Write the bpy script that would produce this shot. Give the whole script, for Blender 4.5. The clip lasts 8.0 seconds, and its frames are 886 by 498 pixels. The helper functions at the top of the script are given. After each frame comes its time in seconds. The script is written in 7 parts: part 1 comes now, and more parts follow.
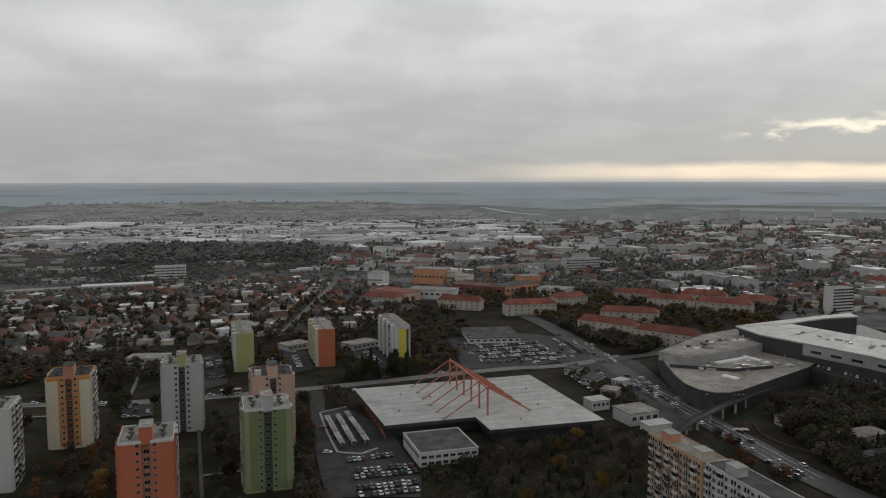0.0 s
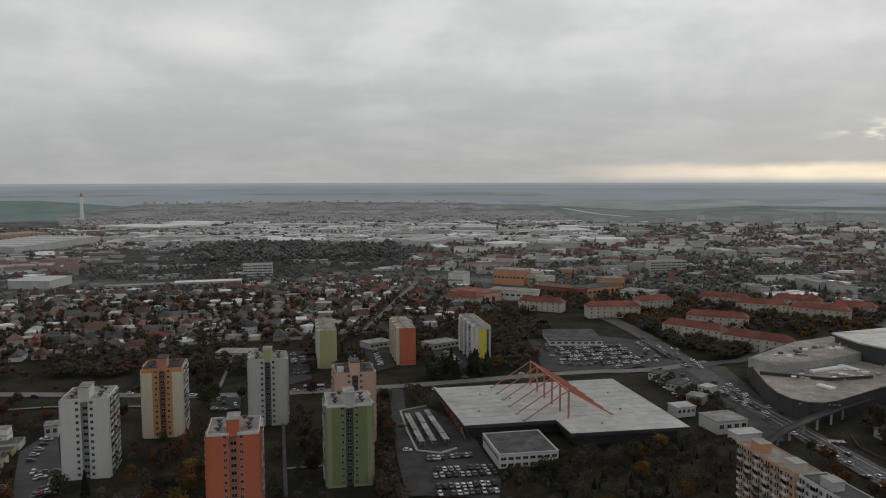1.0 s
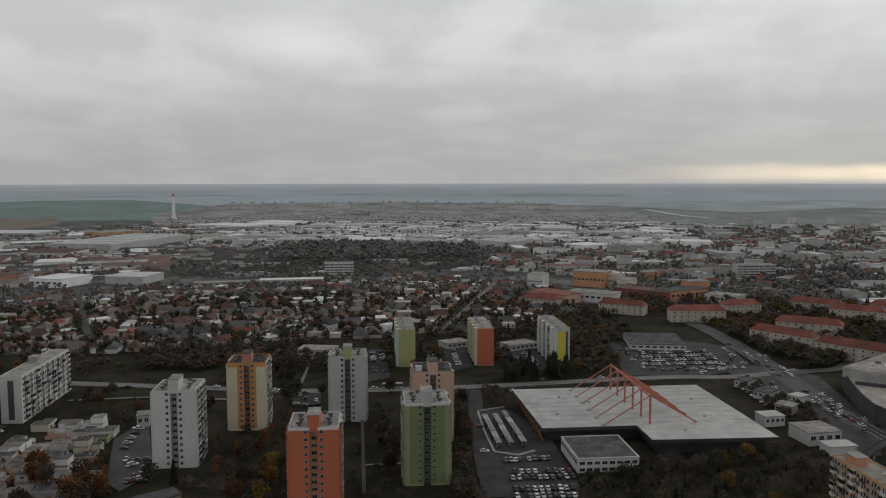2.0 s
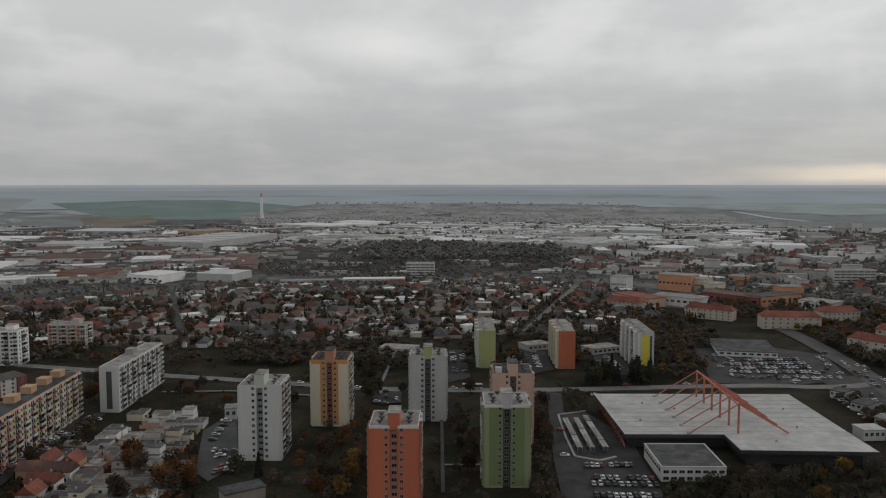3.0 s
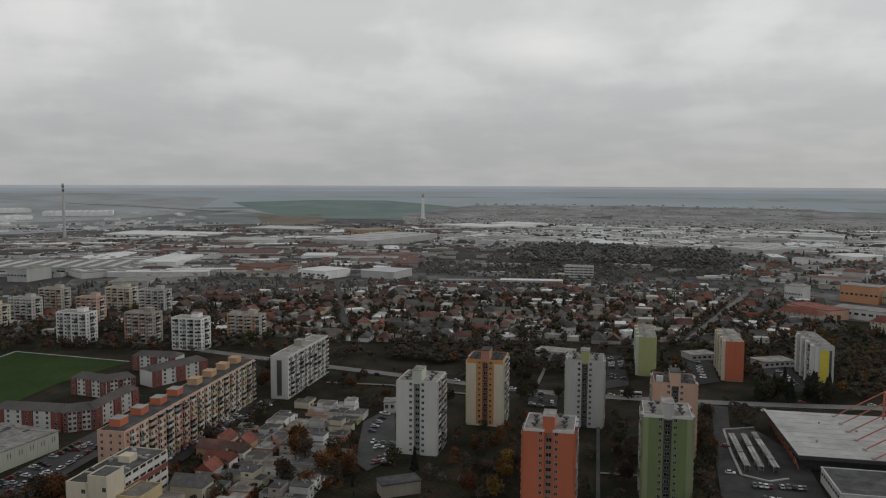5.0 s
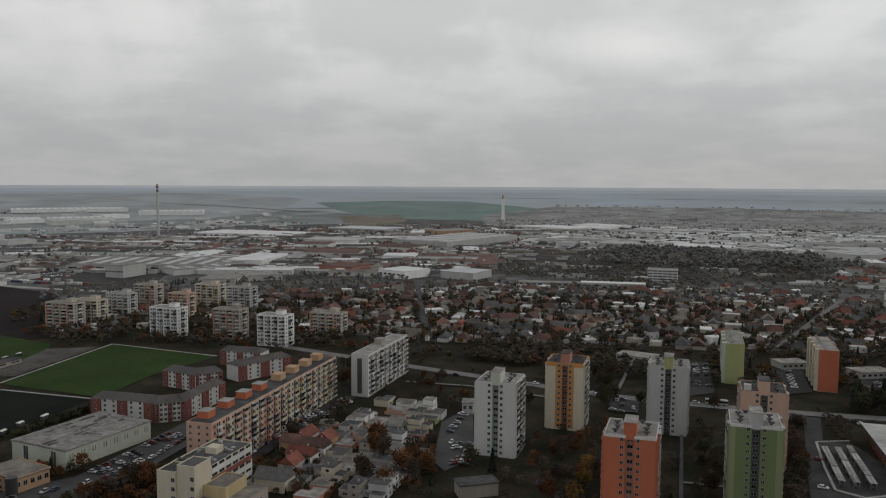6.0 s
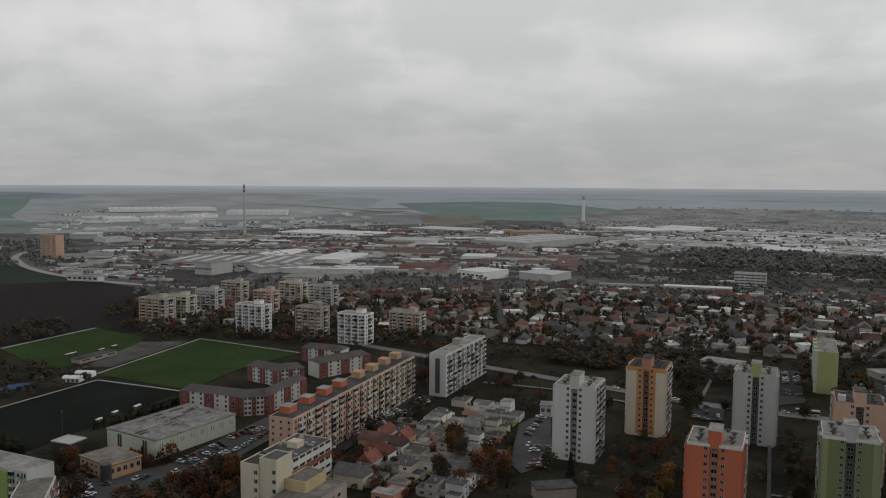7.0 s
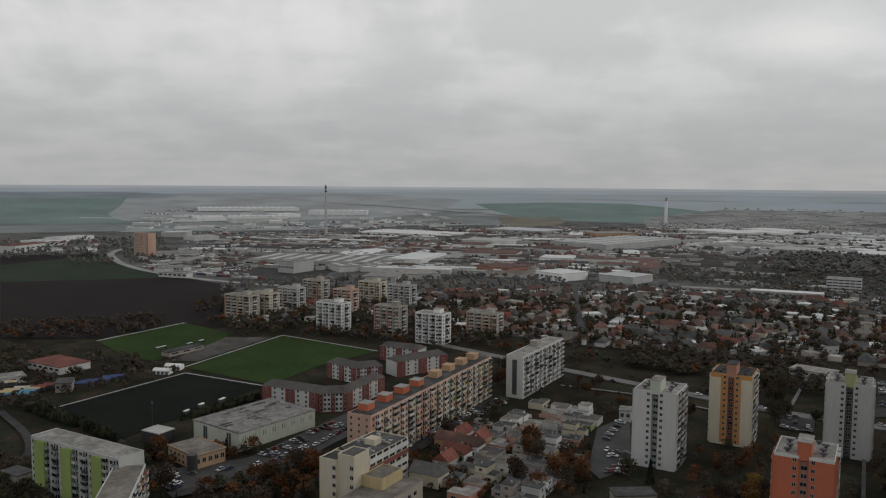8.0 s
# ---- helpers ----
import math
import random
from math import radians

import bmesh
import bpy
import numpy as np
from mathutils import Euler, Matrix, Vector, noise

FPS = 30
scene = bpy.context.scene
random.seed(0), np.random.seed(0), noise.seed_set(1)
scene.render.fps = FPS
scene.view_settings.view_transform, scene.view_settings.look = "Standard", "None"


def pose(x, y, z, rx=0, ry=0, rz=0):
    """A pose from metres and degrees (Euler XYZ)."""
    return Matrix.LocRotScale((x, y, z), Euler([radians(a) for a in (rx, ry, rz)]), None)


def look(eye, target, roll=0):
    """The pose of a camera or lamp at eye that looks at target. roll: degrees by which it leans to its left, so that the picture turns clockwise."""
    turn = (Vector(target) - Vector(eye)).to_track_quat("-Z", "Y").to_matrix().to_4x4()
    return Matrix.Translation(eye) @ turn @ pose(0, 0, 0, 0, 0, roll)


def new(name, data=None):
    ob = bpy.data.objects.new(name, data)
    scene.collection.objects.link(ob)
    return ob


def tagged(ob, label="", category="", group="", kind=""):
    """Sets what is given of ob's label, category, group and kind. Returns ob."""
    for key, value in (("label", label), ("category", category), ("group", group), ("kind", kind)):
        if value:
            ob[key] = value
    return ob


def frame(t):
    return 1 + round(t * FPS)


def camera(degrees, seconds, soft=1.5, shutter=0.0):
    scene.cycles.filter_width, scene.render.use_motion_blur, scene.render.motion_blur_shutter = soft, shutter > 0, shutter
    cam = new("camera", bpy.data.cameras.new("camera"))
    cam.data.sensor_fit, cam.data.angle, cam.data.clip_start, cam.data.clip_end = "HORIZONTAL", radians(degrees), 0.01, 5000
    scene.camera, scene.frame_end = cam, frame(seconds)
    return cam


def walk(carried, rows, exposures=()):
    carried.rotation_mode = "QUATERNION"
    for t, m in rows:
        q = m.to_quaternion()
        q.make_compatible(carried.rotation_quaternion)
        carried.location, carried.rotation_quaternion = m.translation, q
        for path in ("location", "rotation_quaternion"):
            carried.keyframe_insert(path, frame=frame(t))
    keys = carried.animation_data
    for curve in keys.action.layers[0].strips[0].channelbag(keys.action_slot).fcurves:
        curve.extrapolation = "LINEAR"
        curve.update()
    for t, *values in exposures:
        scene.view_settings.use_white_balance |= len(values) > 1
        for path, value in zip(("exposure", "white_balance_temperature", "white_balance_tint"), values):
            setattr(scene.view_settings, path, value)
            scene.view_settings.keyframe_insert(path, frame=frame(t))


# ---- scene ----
cam = camera(58.99, 8.0, soft=1.15)
PATH = [
    (0, 0.00, 0.00, 126.00, 0.000, -5.206, -0.081),
    (0.5, -0.14, 0.38, 125.85, 2.846, -5.181, -0.110),
    (1, -0.28, 0.76, 125.69, 5.924, -5.150, -0.093),
    (1.5, -0.42, 1.15, 125.54, 8.761, -5.125, -0.076),
    (3, -0.86, 2.37, 125.10, 17.647, -5.014, -0.008),
    (3.5, -1.05, 2.74, 124.97, 20.455, -4.974, 0.054),
    (4, -1.25, 3.09, 124.84, 23.519, -4.952, 0.113),
    (4.5, -1.46, 3.43, 124.73, 26.313, -4.933, 0.174),
    (6, -2.25, 4.25, 124.43, 35.032, -4.854, 0.311),
    (6.5, -2.50, 4.51, 124.34, 37.797, -4.824, 0.350),
    (7, -2.74, 4.75, 124.25, 40.811, -4.824, 0.371),
    (7.5, -2.97, 5.00, 124.16, 43.564, -4.818, 0.404),
    (8, -3.20, 5.23, 124.07, 46.531, -4.814, 0.426),
]
walk(cam, [(t, pose(x, y, z, 90 + pitch, 0, yaw) @ pose(0, 0, 0, 0, 0, roll)) for t, x, y, z, yaw, pitch, roll in PATH])

# ---- sky and light: a closed grey cloud deck, a bright gap low over the horizon ----
world = bpy.data.worlds.new("overcast")
scene.world = world
world.use_nodes = True
wn, wl = world.node_tree.nodes, world.node_tree.links
wn.clear()


def wnode(kind, **props):
    n = wn.new(kind)
    for key, value in props.items():
        if key == "operation":
            n.operation = value
        elif key == "data_type":
            n.data_type = value
        elif key == "blend_type":
            n.blend_type = value
    return n


def wmath(op, a, b=None, clamp=False):
    n = wnode("ShaderNodeMath", operation=op)
    n.use_clamp = clamp
    for i, v in enumerate((a, b)):
        if v is None:
            continue
        if isinstance(v, (int, float)):
            n.inputs[i].default_value = v
        else:
            wl.new(v, n.inputs[i])
    return n.outputs[0]


def wramp(value, lo, hi, a=0.0, b=1.0, smooth=True):
    n = wnode("ShaderNodeMapRange")
    n.interpolation_type = "SMOOTHSTEP" if smooth else "LINEAR"
    wl.new(value, n.inputs[0])
    for i, v in enumerate((lo, hi, a, b)):
        n.inputs[1 + i].default_value = v
    return n.outputs[0]


def wmix(fac, a, b, blend="MIX"):
    n = wnode("ShaderNodeMix", data_type="RGBA", blend_type=blend)
    if isinstance(fac, (int, float)):
        n.inputs[0].default_value = fac
    else:
        wl.new(fac, n.inputs[0])
    for i, v in ((6, a), (7, b)):
        if isinstance(v, tuple):
            n.inputs[i].default_value = (*v, 1)
        else:
            wl.new(v, n.inputs[i])
    return n.outputs[2]


SUN_TURN = radians(-32)       # bearing of the bright gap, to the right of +y
SUN_HIGH = radians(22)
coord = wnode("ShaderNodeTexCoord")
sep = wnode("ShaderNodeSeparateXYZ")
wl.new(coord.outputs["Generated"], sep.inputs[0])
dx, dy, dz = sep.outputs
up = wmath("MAXIMUM", dz, 0.0)
lift = wmath("ADD", up, 0.16)
flat = wnode("ShaderNodeCombineXYZ")
wl.new(wmath("DIVIDE", dx, lift), flat.inputs[0])
wl.new(wmath("DIVIDE", dy, lift), flat.inputs[1])
flat.inputs[2].default_value = 3.7


def wnoise(vec, scale, detail, rough=0.5, distort=0.0):
    n = wnode("ShaderNodeTexNoise")
    wl.new(vec, n.inputs["Vector"])
    n.inputs["Scale"].default_value = scale
    n.inputs["Detail"].default_value = detail
    n.inputs["Roughness"].default_value = rough
    n.inputs["Distortion"].default_value = distort
    return n.outputs["Fac"]


big = wnoise(flat.outputs[0], 0.95, 4, 0.45, 0.2)
mid = wnoise(flat.outputs[0], 2.9, 5, 0.45, 0.1)
puff = wnoise(coord.outputs["Generated"], 9.0, 6, 0.55, 0.3)
cloud = wmath("ADD", wmath("ADD", wmath("MULTIPLY", big, 0.33), wmath("MULTIPLY", mid, 0.31)), wmath("MULTIPLY", puff, 0.36))
cloud = wramp(cloud, 0.40, 0.62)
base = wmix(wramp(up, 0.0, 0.22), (0.455, 0.455, 0.455), (0.75, 0.75, 0.732))
dark = wmix(wramp(up, 0.0, 0.22), (0.40, 0.402, 0.408), (0.595, 0.595, 0.588))
deck = wmix(cloud, dark, base)
# one thin place in the deck; overhead, unseen, it darkens to dim the ground
across = wmath("ADD", wmath("MULTIPLY", dx, 0.925), wmath("MULTIPLY", dy, 0.379))
above = wmath("MULTIPLY", wmath("SUBTRACT", dz, 0.168), 2.6)
apart = wmath("SQRT", wmath("ADD", wmath("MULTIPLY", across, across), wmath("MULTIPLY", above, above)))
apart = wmath("ADD", apart, wmath("MULTIPLY", wmath("SUBTRACT", puff, 0.5), 0.22))
deck = wmix(wmath("MULTIPLY", wramp(apart, 0.115, 0.0), 0.42), deck, (0.90, 0.90, 0.86))
deck = wmix(wramp(up, 0.27, 0.60), deck, (0.41, 0.415, 0.425))
# the gap: low, in the direction of the hidden sun
facing = wmath("ADD", wmath("MULTIPLY", dx, math.sin(-SUN_TURN)), wmath("MULTIPLY", dy, math.cos(SUN_TURN)))
side = wramp(facing, 0.84, 1.0)
wisp = wnode("ShaderNodeMapping")
wl.new(coord.outputs["Generated"], wisp.inputs[0])
wisp.inputs["Scale"].default_value = (1, 1, 2.2)
fluff = wnoise(wisp.outputs[0], 13.0, 7, 0.55, 0.2)
brow = wmath("ADD", dz, wmath("MULTIPLY", wmath("SUBTRACT", fluff, 0.5), 0.012))
low = wmath("MULTIPLY", wramp(dz, -0.006, 0.004), wramp(brow, 0.021, 0.009))
ragged = wmath("ADD", wmath("MULTIPLY", mid, 0.7), 0.6)
gap = wmath("MULTIPLY", wmath("MULTIPLY", side, low), ragged, clamp=True)
deck = wmix(gap, deck, (0.98, 0.84, 0.66))
crest = wmath("ADD", wmath("ADD", dz, -0.004), wmath("MULTIPLY", wmath("SUBTRACT", fluff, 0.5), 0.07))
bank = wmath("MULTIPLY", wmath("MULTIPLY", wramp(brow, 0.020, 0.028), wramp(crest, 0.047, 0.037)), wramp(facing, 0.90, 0.97))
rent = wmath("MULTIPLY", wmath("MULTIPLY", wramp(crest, 0.041, 0.047), wramp(crest, 0.062, 0.049)), wmath("MULTIPLY", wramp(facing, 0.972, 0.990), wramp(mid, 0.44, 0.58)))
deck = wmix(wmath("MULTIPLY", rent, 0.9), deck, (1.05, 0.95, 0.78))
deck = wmix(wmath("MULTIPLY", bank, 0.6), deck, (0.43, 0.43, 0.43))
sky = wnode("ShaderNodeTexSky")
sky.sky_type = "NISHITA"
sky.sun_disc = False
sky.sun_elevation, sky.sun_rotation = SUN_HIGH, -SUN_TURN
thin = wmix(1.0, sky.outputs[0], (0.066, 0.08, 0.098), "MULTIPLY")
both = wmix(0.95, thin, deck)
back = wnode("ShaderNodeBackground")
wl.new(both, back.inputs[0])
back.inputs[1].default_value = 1.0
out = wnode("ShaderNodeOutputWorld")
wl.new(back.outputs[0], out.inputs[0])

sun = new("sun", bpy.data.lights.new("sun", "SUN"))
sun.data.energy, sun.data.angle, sun.data.color = 0.5, radians(25), (1.0, 0.95, 0.88)
sun.matrix_world = pose(0, 0, 300) @ look((0, 0, 0), (math.sin(SUN_TURN) * math.cos(SUN_HIGH), -math.cos(SUN_TURN) * math.cos(SUN_HIGH), -math.sin(SUN_HIGH)))

# ---- materials ----
TURN = 17.0                   # the town's grid


def surface(name, colour, rough=0.8, vary=0.25, grain=0.6, patch=0.06, metal=0.0, each=0.0, second=None, bump=0.0, streak=0.0):
    """A procedural surface: two noises (patch: broad stains, grain: fine), and a shift of its own for each object."""
    m = bpy.data.materials.new(name)
    m.use_nodes = True
    nt = m.node_tree
    b = nt.nodes["Principled BSDF"]
    b.inputs["Roughness"].default_value, b.inputs["Metallic"].default_value = rough, metal
    b.inputs["Specular IOR Level"].default_value = 0.06 if rough >= 0.9 else 0.25 if rough >= 0.75 else 0.5
    geo = nt.nodes.new("ShaderNodeNewGeometry")
    vec = geo.outputs["Position"]
    if streak:
        mp = nt.nodes.new("ShaderNodeMapping")
        mp.inputs["Scale"].default_value = (1, 1, streak)
        nt.links.new(vec, mp.inputs[0])
        vec = mp.outputs[0]

    def tex(scale, detail):
        n = nt.nodes.new("ShaderNodeTexNoise")
        nt.links.new(vec, n.inputs["Vector"])
        n.inputs["Scale"].default_value, n.inputs["Detail"].default_value = scale, detail
        return n.outputs["Fac"]

    def span(value, lo, hi, a, c):
        n = nt.nodes.new("ShaderNodeMapRange")
        nt.links.new(value, n.inputs[0])
        for i, v in enumerate((lo, hi, a, c)):
            n.inputs[1 + i].default_value = v
        return n.outputs[0]

    def mul(a, c):
        n = nt.nodes.new("ShaderNodeMath")
        n.operation = "MULTIPLY"
        nt.links.new(a, n.inputs[0])
        nt.links.new(c, n.inputs[1])
        return n.outputs[0]

    broad, fine = tex(patch, 4), tex(grain, 3)
    amount = mul(span(broad, 0.3, 0.7, 1 - vary, 1 + vary), span(fine, 0.3, 0.7, 1 - vary * 0.6, 1 + vary * 0.6))
    if each:
        info = nt.nodes.new("ShaderNodeObjectInfo")
        amount = mul(amount, span(info.outputs["Random"], 0, 1, 1 - each, 1 + each))
    hue = nt.nodes.new("ShaderNodeMix")
    hue.data_type = "RGBA"
    hue.inputs[6].default_value = (*colour, 1)
    hue.inputs[7].default_value = (*(second or colour), 1)
    nt.links.new(span(tex(patch * 2.3, 5), 0.42, 0.58, 0, 1), hue.inputs[0])
    sc = nt.nodes.new("ShaderNodeVectorMath")
    sc.operation = "SCALE"
    nt.links.new(hue.outputs[2], sc.inputs[0])
    nt.links.new(amount, sc.inputs["Scale"])
    nt.links.new(sc.outputs[0], b.inputs["Base Color"])
    if bump:
        bp = nt.nodes.new("ShaderNodeBump")
        bp.inputs["Strength"].default_value, bp.inputs["Distance"].default_value = bump, 0.1
        nt.links.new(fine, bp.inputs["Height"])
        nt.links.new(bp.outputs[0], b.inputs["Normal"])
    return m


GRASS = surface("grass", (0.023, 0.026, 0.017), 0.95, 0.45, 0.6, 0.035, second=(0.038, 0.029, 0.020), bump=0.3)
GARDEN = surface("garden_soil", (0.060, 0.056, 0.049), 0.95, 0.45, 0.25, 0.04, second=(0.088, 0.083, 0.077))
PLAIN = surface("plain", (0.15, 0.147, 0.138), 0.95, 0.35, 0.03, 0.006, second=(0.115, 0.122, 0.112))
# outer plain and the rings beyond: haze put into the colour, paler with distance
MIDPLAIN = surface("hazy_outer_plain", (0.226, 0.241, 0.241), 0.95, 0.2, 0.012, 0.004, second=(0.205, 0.228, 0.22))
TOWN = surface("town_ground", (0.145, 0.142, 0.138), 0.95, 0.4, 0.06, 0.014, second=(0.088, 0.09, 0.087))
HAZYPLAIN = surface("hazy_far_plain", (0.375, 0.425, 0.468), 0.95, 0.06, 0.004, 0.0012, second=(0.362, 0.402, 0.415))
PALEHAZE = surface("pale_hazy_land", (0.43, 0.475, 0.52), 0.95, 0.06, 0.004, 0.0012, second=(0.415, 0.455, 0.485))
PALEST = surface("palest_hazy_land", (0.53, 0.565, 0.60), 0.95, 0.06, 0.004, 0.0012, second=(0.53, 0.55, 0.56))
ASPHALT = surface("asphalt", (0.050, 0.049, 0.047), 0.85, 0.25, 0.8, 0.05, second=(0.034, 0.033, 0.033))
ROADWAY = surface("roadway", (0.076, 0.075, 0.073), 0.8, 0.25, 0.9, 0.05, second=(0.064, 0.064, 0.064))
PAVING = surface("paving", (0.172, 0.168, 0.160), 0.85, 0.2, 0.8, 0.1)
RAILBED = surface("rail_ballast", (0.082, 0.072, 0.066), 0.95, 0.4, 0.06, 0.012, second=(0.058, 0.055, 0.052))
WOODFLOOR = surface("woodland_floor", (0.085, 0.078, 0.07), 0.95, 0.3, 0.2, 0.02)
PALEROAD = surface("pale_concrete_road", (0.33, 0.325, 0.31), 0.85, 0.15, 0.3, 0.04)
PAINT = surface("road_paint", (0.6, 0.6, 0.58), 0.7, 0.15)
TURF = surface("turf", (0.029, 0.056, 0.015), 0.95, 0.2, 0.25, 0.02, second=(0.035, 0.058, 0.017))
CLAY = surface("dark_pitch", (0.011, 0.014, 0.011), 0.95, 0.25, 0.3, 0.03)
PLOUGH = surface("ploughed_soil", (0.025, 0.021, 0.020), 0.95, 0.15, 0.05, 0.01)
CROP = surface("winter_crop", (0.033, 0.049, 0.033), 0.95, 0.15, 0.03, 0.008, second=(0.038, 0.046, 0.034))
# far crop and dark far band: pale, bluish colours with the haze painted in
HAZYCROP = surface("hazy_winter_crop", (0.178, 0.25, 0.228), 0.95, 0.12, 0.01, 0.004, second=(0.20, 0.252, 0.235))
HAZYBAND = surface("hazy_dark_plain", (0.24, 0.275, 0.295), 0.95, 0.15, 0.01, 0.004)
WHITEWASH = surface("whitewashed_render", (0.76, 0.76, 0.74), 0.85, 0.08, 0.8, 0.08, each=0.08, streak=0.15)
BRIGHTSHEET = surface("bright_roof_sheet", (0.66, 0.66, 0.65), 0.6, 0.12, 0.3, 0.05)
STUBBLE = surface("stubble", (0.20, 0.18, 0.145), 0.95, 0.2, 0.03, 0.008)
GRAVEL = surface("gravel", (0.095, 0.09, 0.082), 0.95, 0.35, 0.5, 0.05)
WHITE = surface("white_render", (0.558, 0.558, 0.539), 0.85, 0.08, 0.8, 0.08, streak=0.15)
GREY = surface("grey_render", (0.44, 0.445, 0.43), 0.85, 0.10, 0.8, 0.08, streak=0.15)
PALE = surface("pale_green_render", (0.50, 0.535, 0.455), 0.85, 0.08, 0.8, 0.08, streak=0.15)
CREAM = surface("cream_render", (0.558, 0.502, 0.391), 0.85, 0.08, 0.8, 0.08, streak=0.15)
YELLOW = surface("yellow_orange_render", (0.48, 0.24, 0.085), 0.85, 0.10, 0.8, 0.08, streak=0.15)
ORANGE = surface("orange_render", (0.46, 0.142, 0.078), 0.85, 0.08, 0.8, 0.08, streak=0.15)
GREEN = surface("green_render", (0.165, 0.208, 0.098), 0.85, 0.08, 0.8, 0.08, streak=0.15)
SAGE = surface("sage_render", (0.25, 0.278, 0.155), 0.85, 0.08, 0.8, 0.08, streak=0.15)
MINT = surface("grey_green_recess", (0.23, 0.27, 0.25), 0.85, 0.1, 0.8, 0.08)
LIME = surface("lime_render", (0.27, 0.345, 0.115), 0.85, 0.1, 0.8, 0.08, streak=0.15)
OLIVE = surface("olive_render", (0.36, 0.375, 0.175), 0.85, 0.08, 0.8, 0.08, streak=0.15)
BRIGHT = surface("bright_yellow_render", (0.62, 0.52, 0.08), 0.85, 0.08)
TERRA = surface("terracotta_render", (0.50, 0.255, 0.145), 0.85, 0.1, 0.8, 0.08)
TANROOF = surface("tan_roof_gravel", (0.335, 0.305, 0.27), 0.9, 0.3, 0.5, 0.06, second=(0.27, 0.248, 0.222))
OCHRE = surface("ochre_render", (0.47, 0.31, 0.19), 0.85, 0.1, 0.8, 0.08)
PINK = surface("pink_render", (0.52, 0.345, 0.265), 0.85, 0.10, 0.8, 0.08, each=0.1, streak=0.15)
SALMON = surface("salmon_render", (0.43, 0.215, 0.155), 0.85, 0.10, 0.8, 0.08, each=0.1)
MAROON = surface("maroon_render", (0.215, 0.076, 0.064), 0.85, 0.12, 0.8, 0.08)
BROWNISH = surface("brown_grey_render", (0.33, 0.29, 0.25), 0.85, 0.12, 0.8, 0.08, each=0.15, streak=0.15)
BEIGE = surface("beige_render", (0.43, 0.39, 0.335), 0.85, 0.12, 0.8, 0.08, each=0.1, streak=0.15)
# near-black for dark parts; on some balconies it paints in the shade of recesses
SHADE = surface("dark_parts_and_recess_shade", (0.07, 0.07, 0.075), 0.7, 0.2)
FELT = surface("roof_felt", (0.320, 0.308, 0.284), 0.9, 0.28, 0.5, 0.12, each=0.12, second=(0.240, 0.228, 0.212))
BROWNFELT = surface("brown_roof_gravel", (0.216, 0.196, 0.172), 0.9, 0.3, 0.5, 0.08, second=(0.168, 0.152, 0.136))
DARKFELT = surface("dark_roof_felt", (0.098, 0.098, 0.098), 0.9, 0.3, 0.4, 0.08, each=0.2, second=(0.075, 0.075, 0.075))
SHEET = surface("white_roof_sheet", (0.425, 0.422, 0.40), 0.6, 0.16, 0.3, 0.05, second=(0.36, 0.355, 0.338))
TILE = surface("clay_roof_tile", (0.160, 0.080, 0.064), 0.85, 0.3, 0.6, 0.1, each=0.4, second=(0.112, 0.068, 0.06), bump=0.4)
TILEBROWN = surface("brown_roof_tile", (0.108, 0.068, 0.056), 0.85, 0.3, 0.6, 0.1, each=0.4, bump=0.4)
TILEGREY = surface("grey_roof_tile", (0.112, 0.108, 0.105), 0.85, 0.3, 0.6, 0.1, each=0.4, bump=0.4)
PATCHROOF = surface("patched_roof_felt", (0.26, 0.252, 0.24), 0.9, 0.25, 0.9, 0.16, second=(0.20, 0.193, 0.185))
# far soil, village ground and pasture: paled so that haze sits in the colour
HAZYSOIL = surface("hazy_bare_soil", (0.335, 0.35, 0.356), 0.95, 0.15, 0.01, 0.004)
HAZYVILLAGE = surface("hazy_village_ground", (0.275, 0.272, 0.265), 0.95, 0.3, 0.03, 0.008, second=(0.235, 0.24, 0.235))
HAZYGRASS = surface("hazy_pasture", (0.325, 0.365, 0.36), 0.95, 0.15, 0.01, 0.004)
REDROOF = surface("red_roof_tile", (0.195, 0.070, 0.052), 0.85, 0.3, 0.6, 0.1, each=0.2, bump=0.4)
SLATE = surface("slate_roof", (0.098, 0.089, 0.085), 0.8, 0.2, 0.6, 0.1)
STEEL = surface("orange_painted_steel", (0.42, 0.135, 0.085), 0.55, 0.15, 0.8, 0.2)
METAL = surface("grey_metal", (0.40, 0.41, 0.42), 0.4, 0.15, metal=0.6)
CLAD = surface("dark_cladding", (0.038, 0.038, 0.041), 0.6, 0.2, 0.5, 0.08)
CONCRETE = surface("concrete", (0.34, 0.335, 0.32), 0.9, 0.2, 0.6, 0.1, each=0.1)
GLASS = surface("window_glass", (0.022, 0.025, 0.030), 0.12, 0.3, each=0.6)
CARGLASS = surface("car_glass", (0.015, 0.017, 0.02), 0.1, 0.2)
TYRE = surface("tyre", (0.02, 0.02, 0.02), 0.9, 0.2)
STRAW = surface("straw_yellow_render", (0.47, 0.375, 0.215), 0.85, 0.1, 0.8, 0.08, streak=0.15)
FRAME = surface("white_window_frame", (0.36, 0.36, 0.35), 0.6, 0.08)
BLUE = surface("blue_tarpaulin", (0.035, 0.07, 0.19), 0.6, 0.2)
SKYBLUE = surface("light_blue_tarpaulin", (0.09, 0.25, 0.38), 0.6, 0.2)
BARK = surface("bark", (0.06, 0.048, 0.038), 0.95, 0.3, 3.0, 0.5)
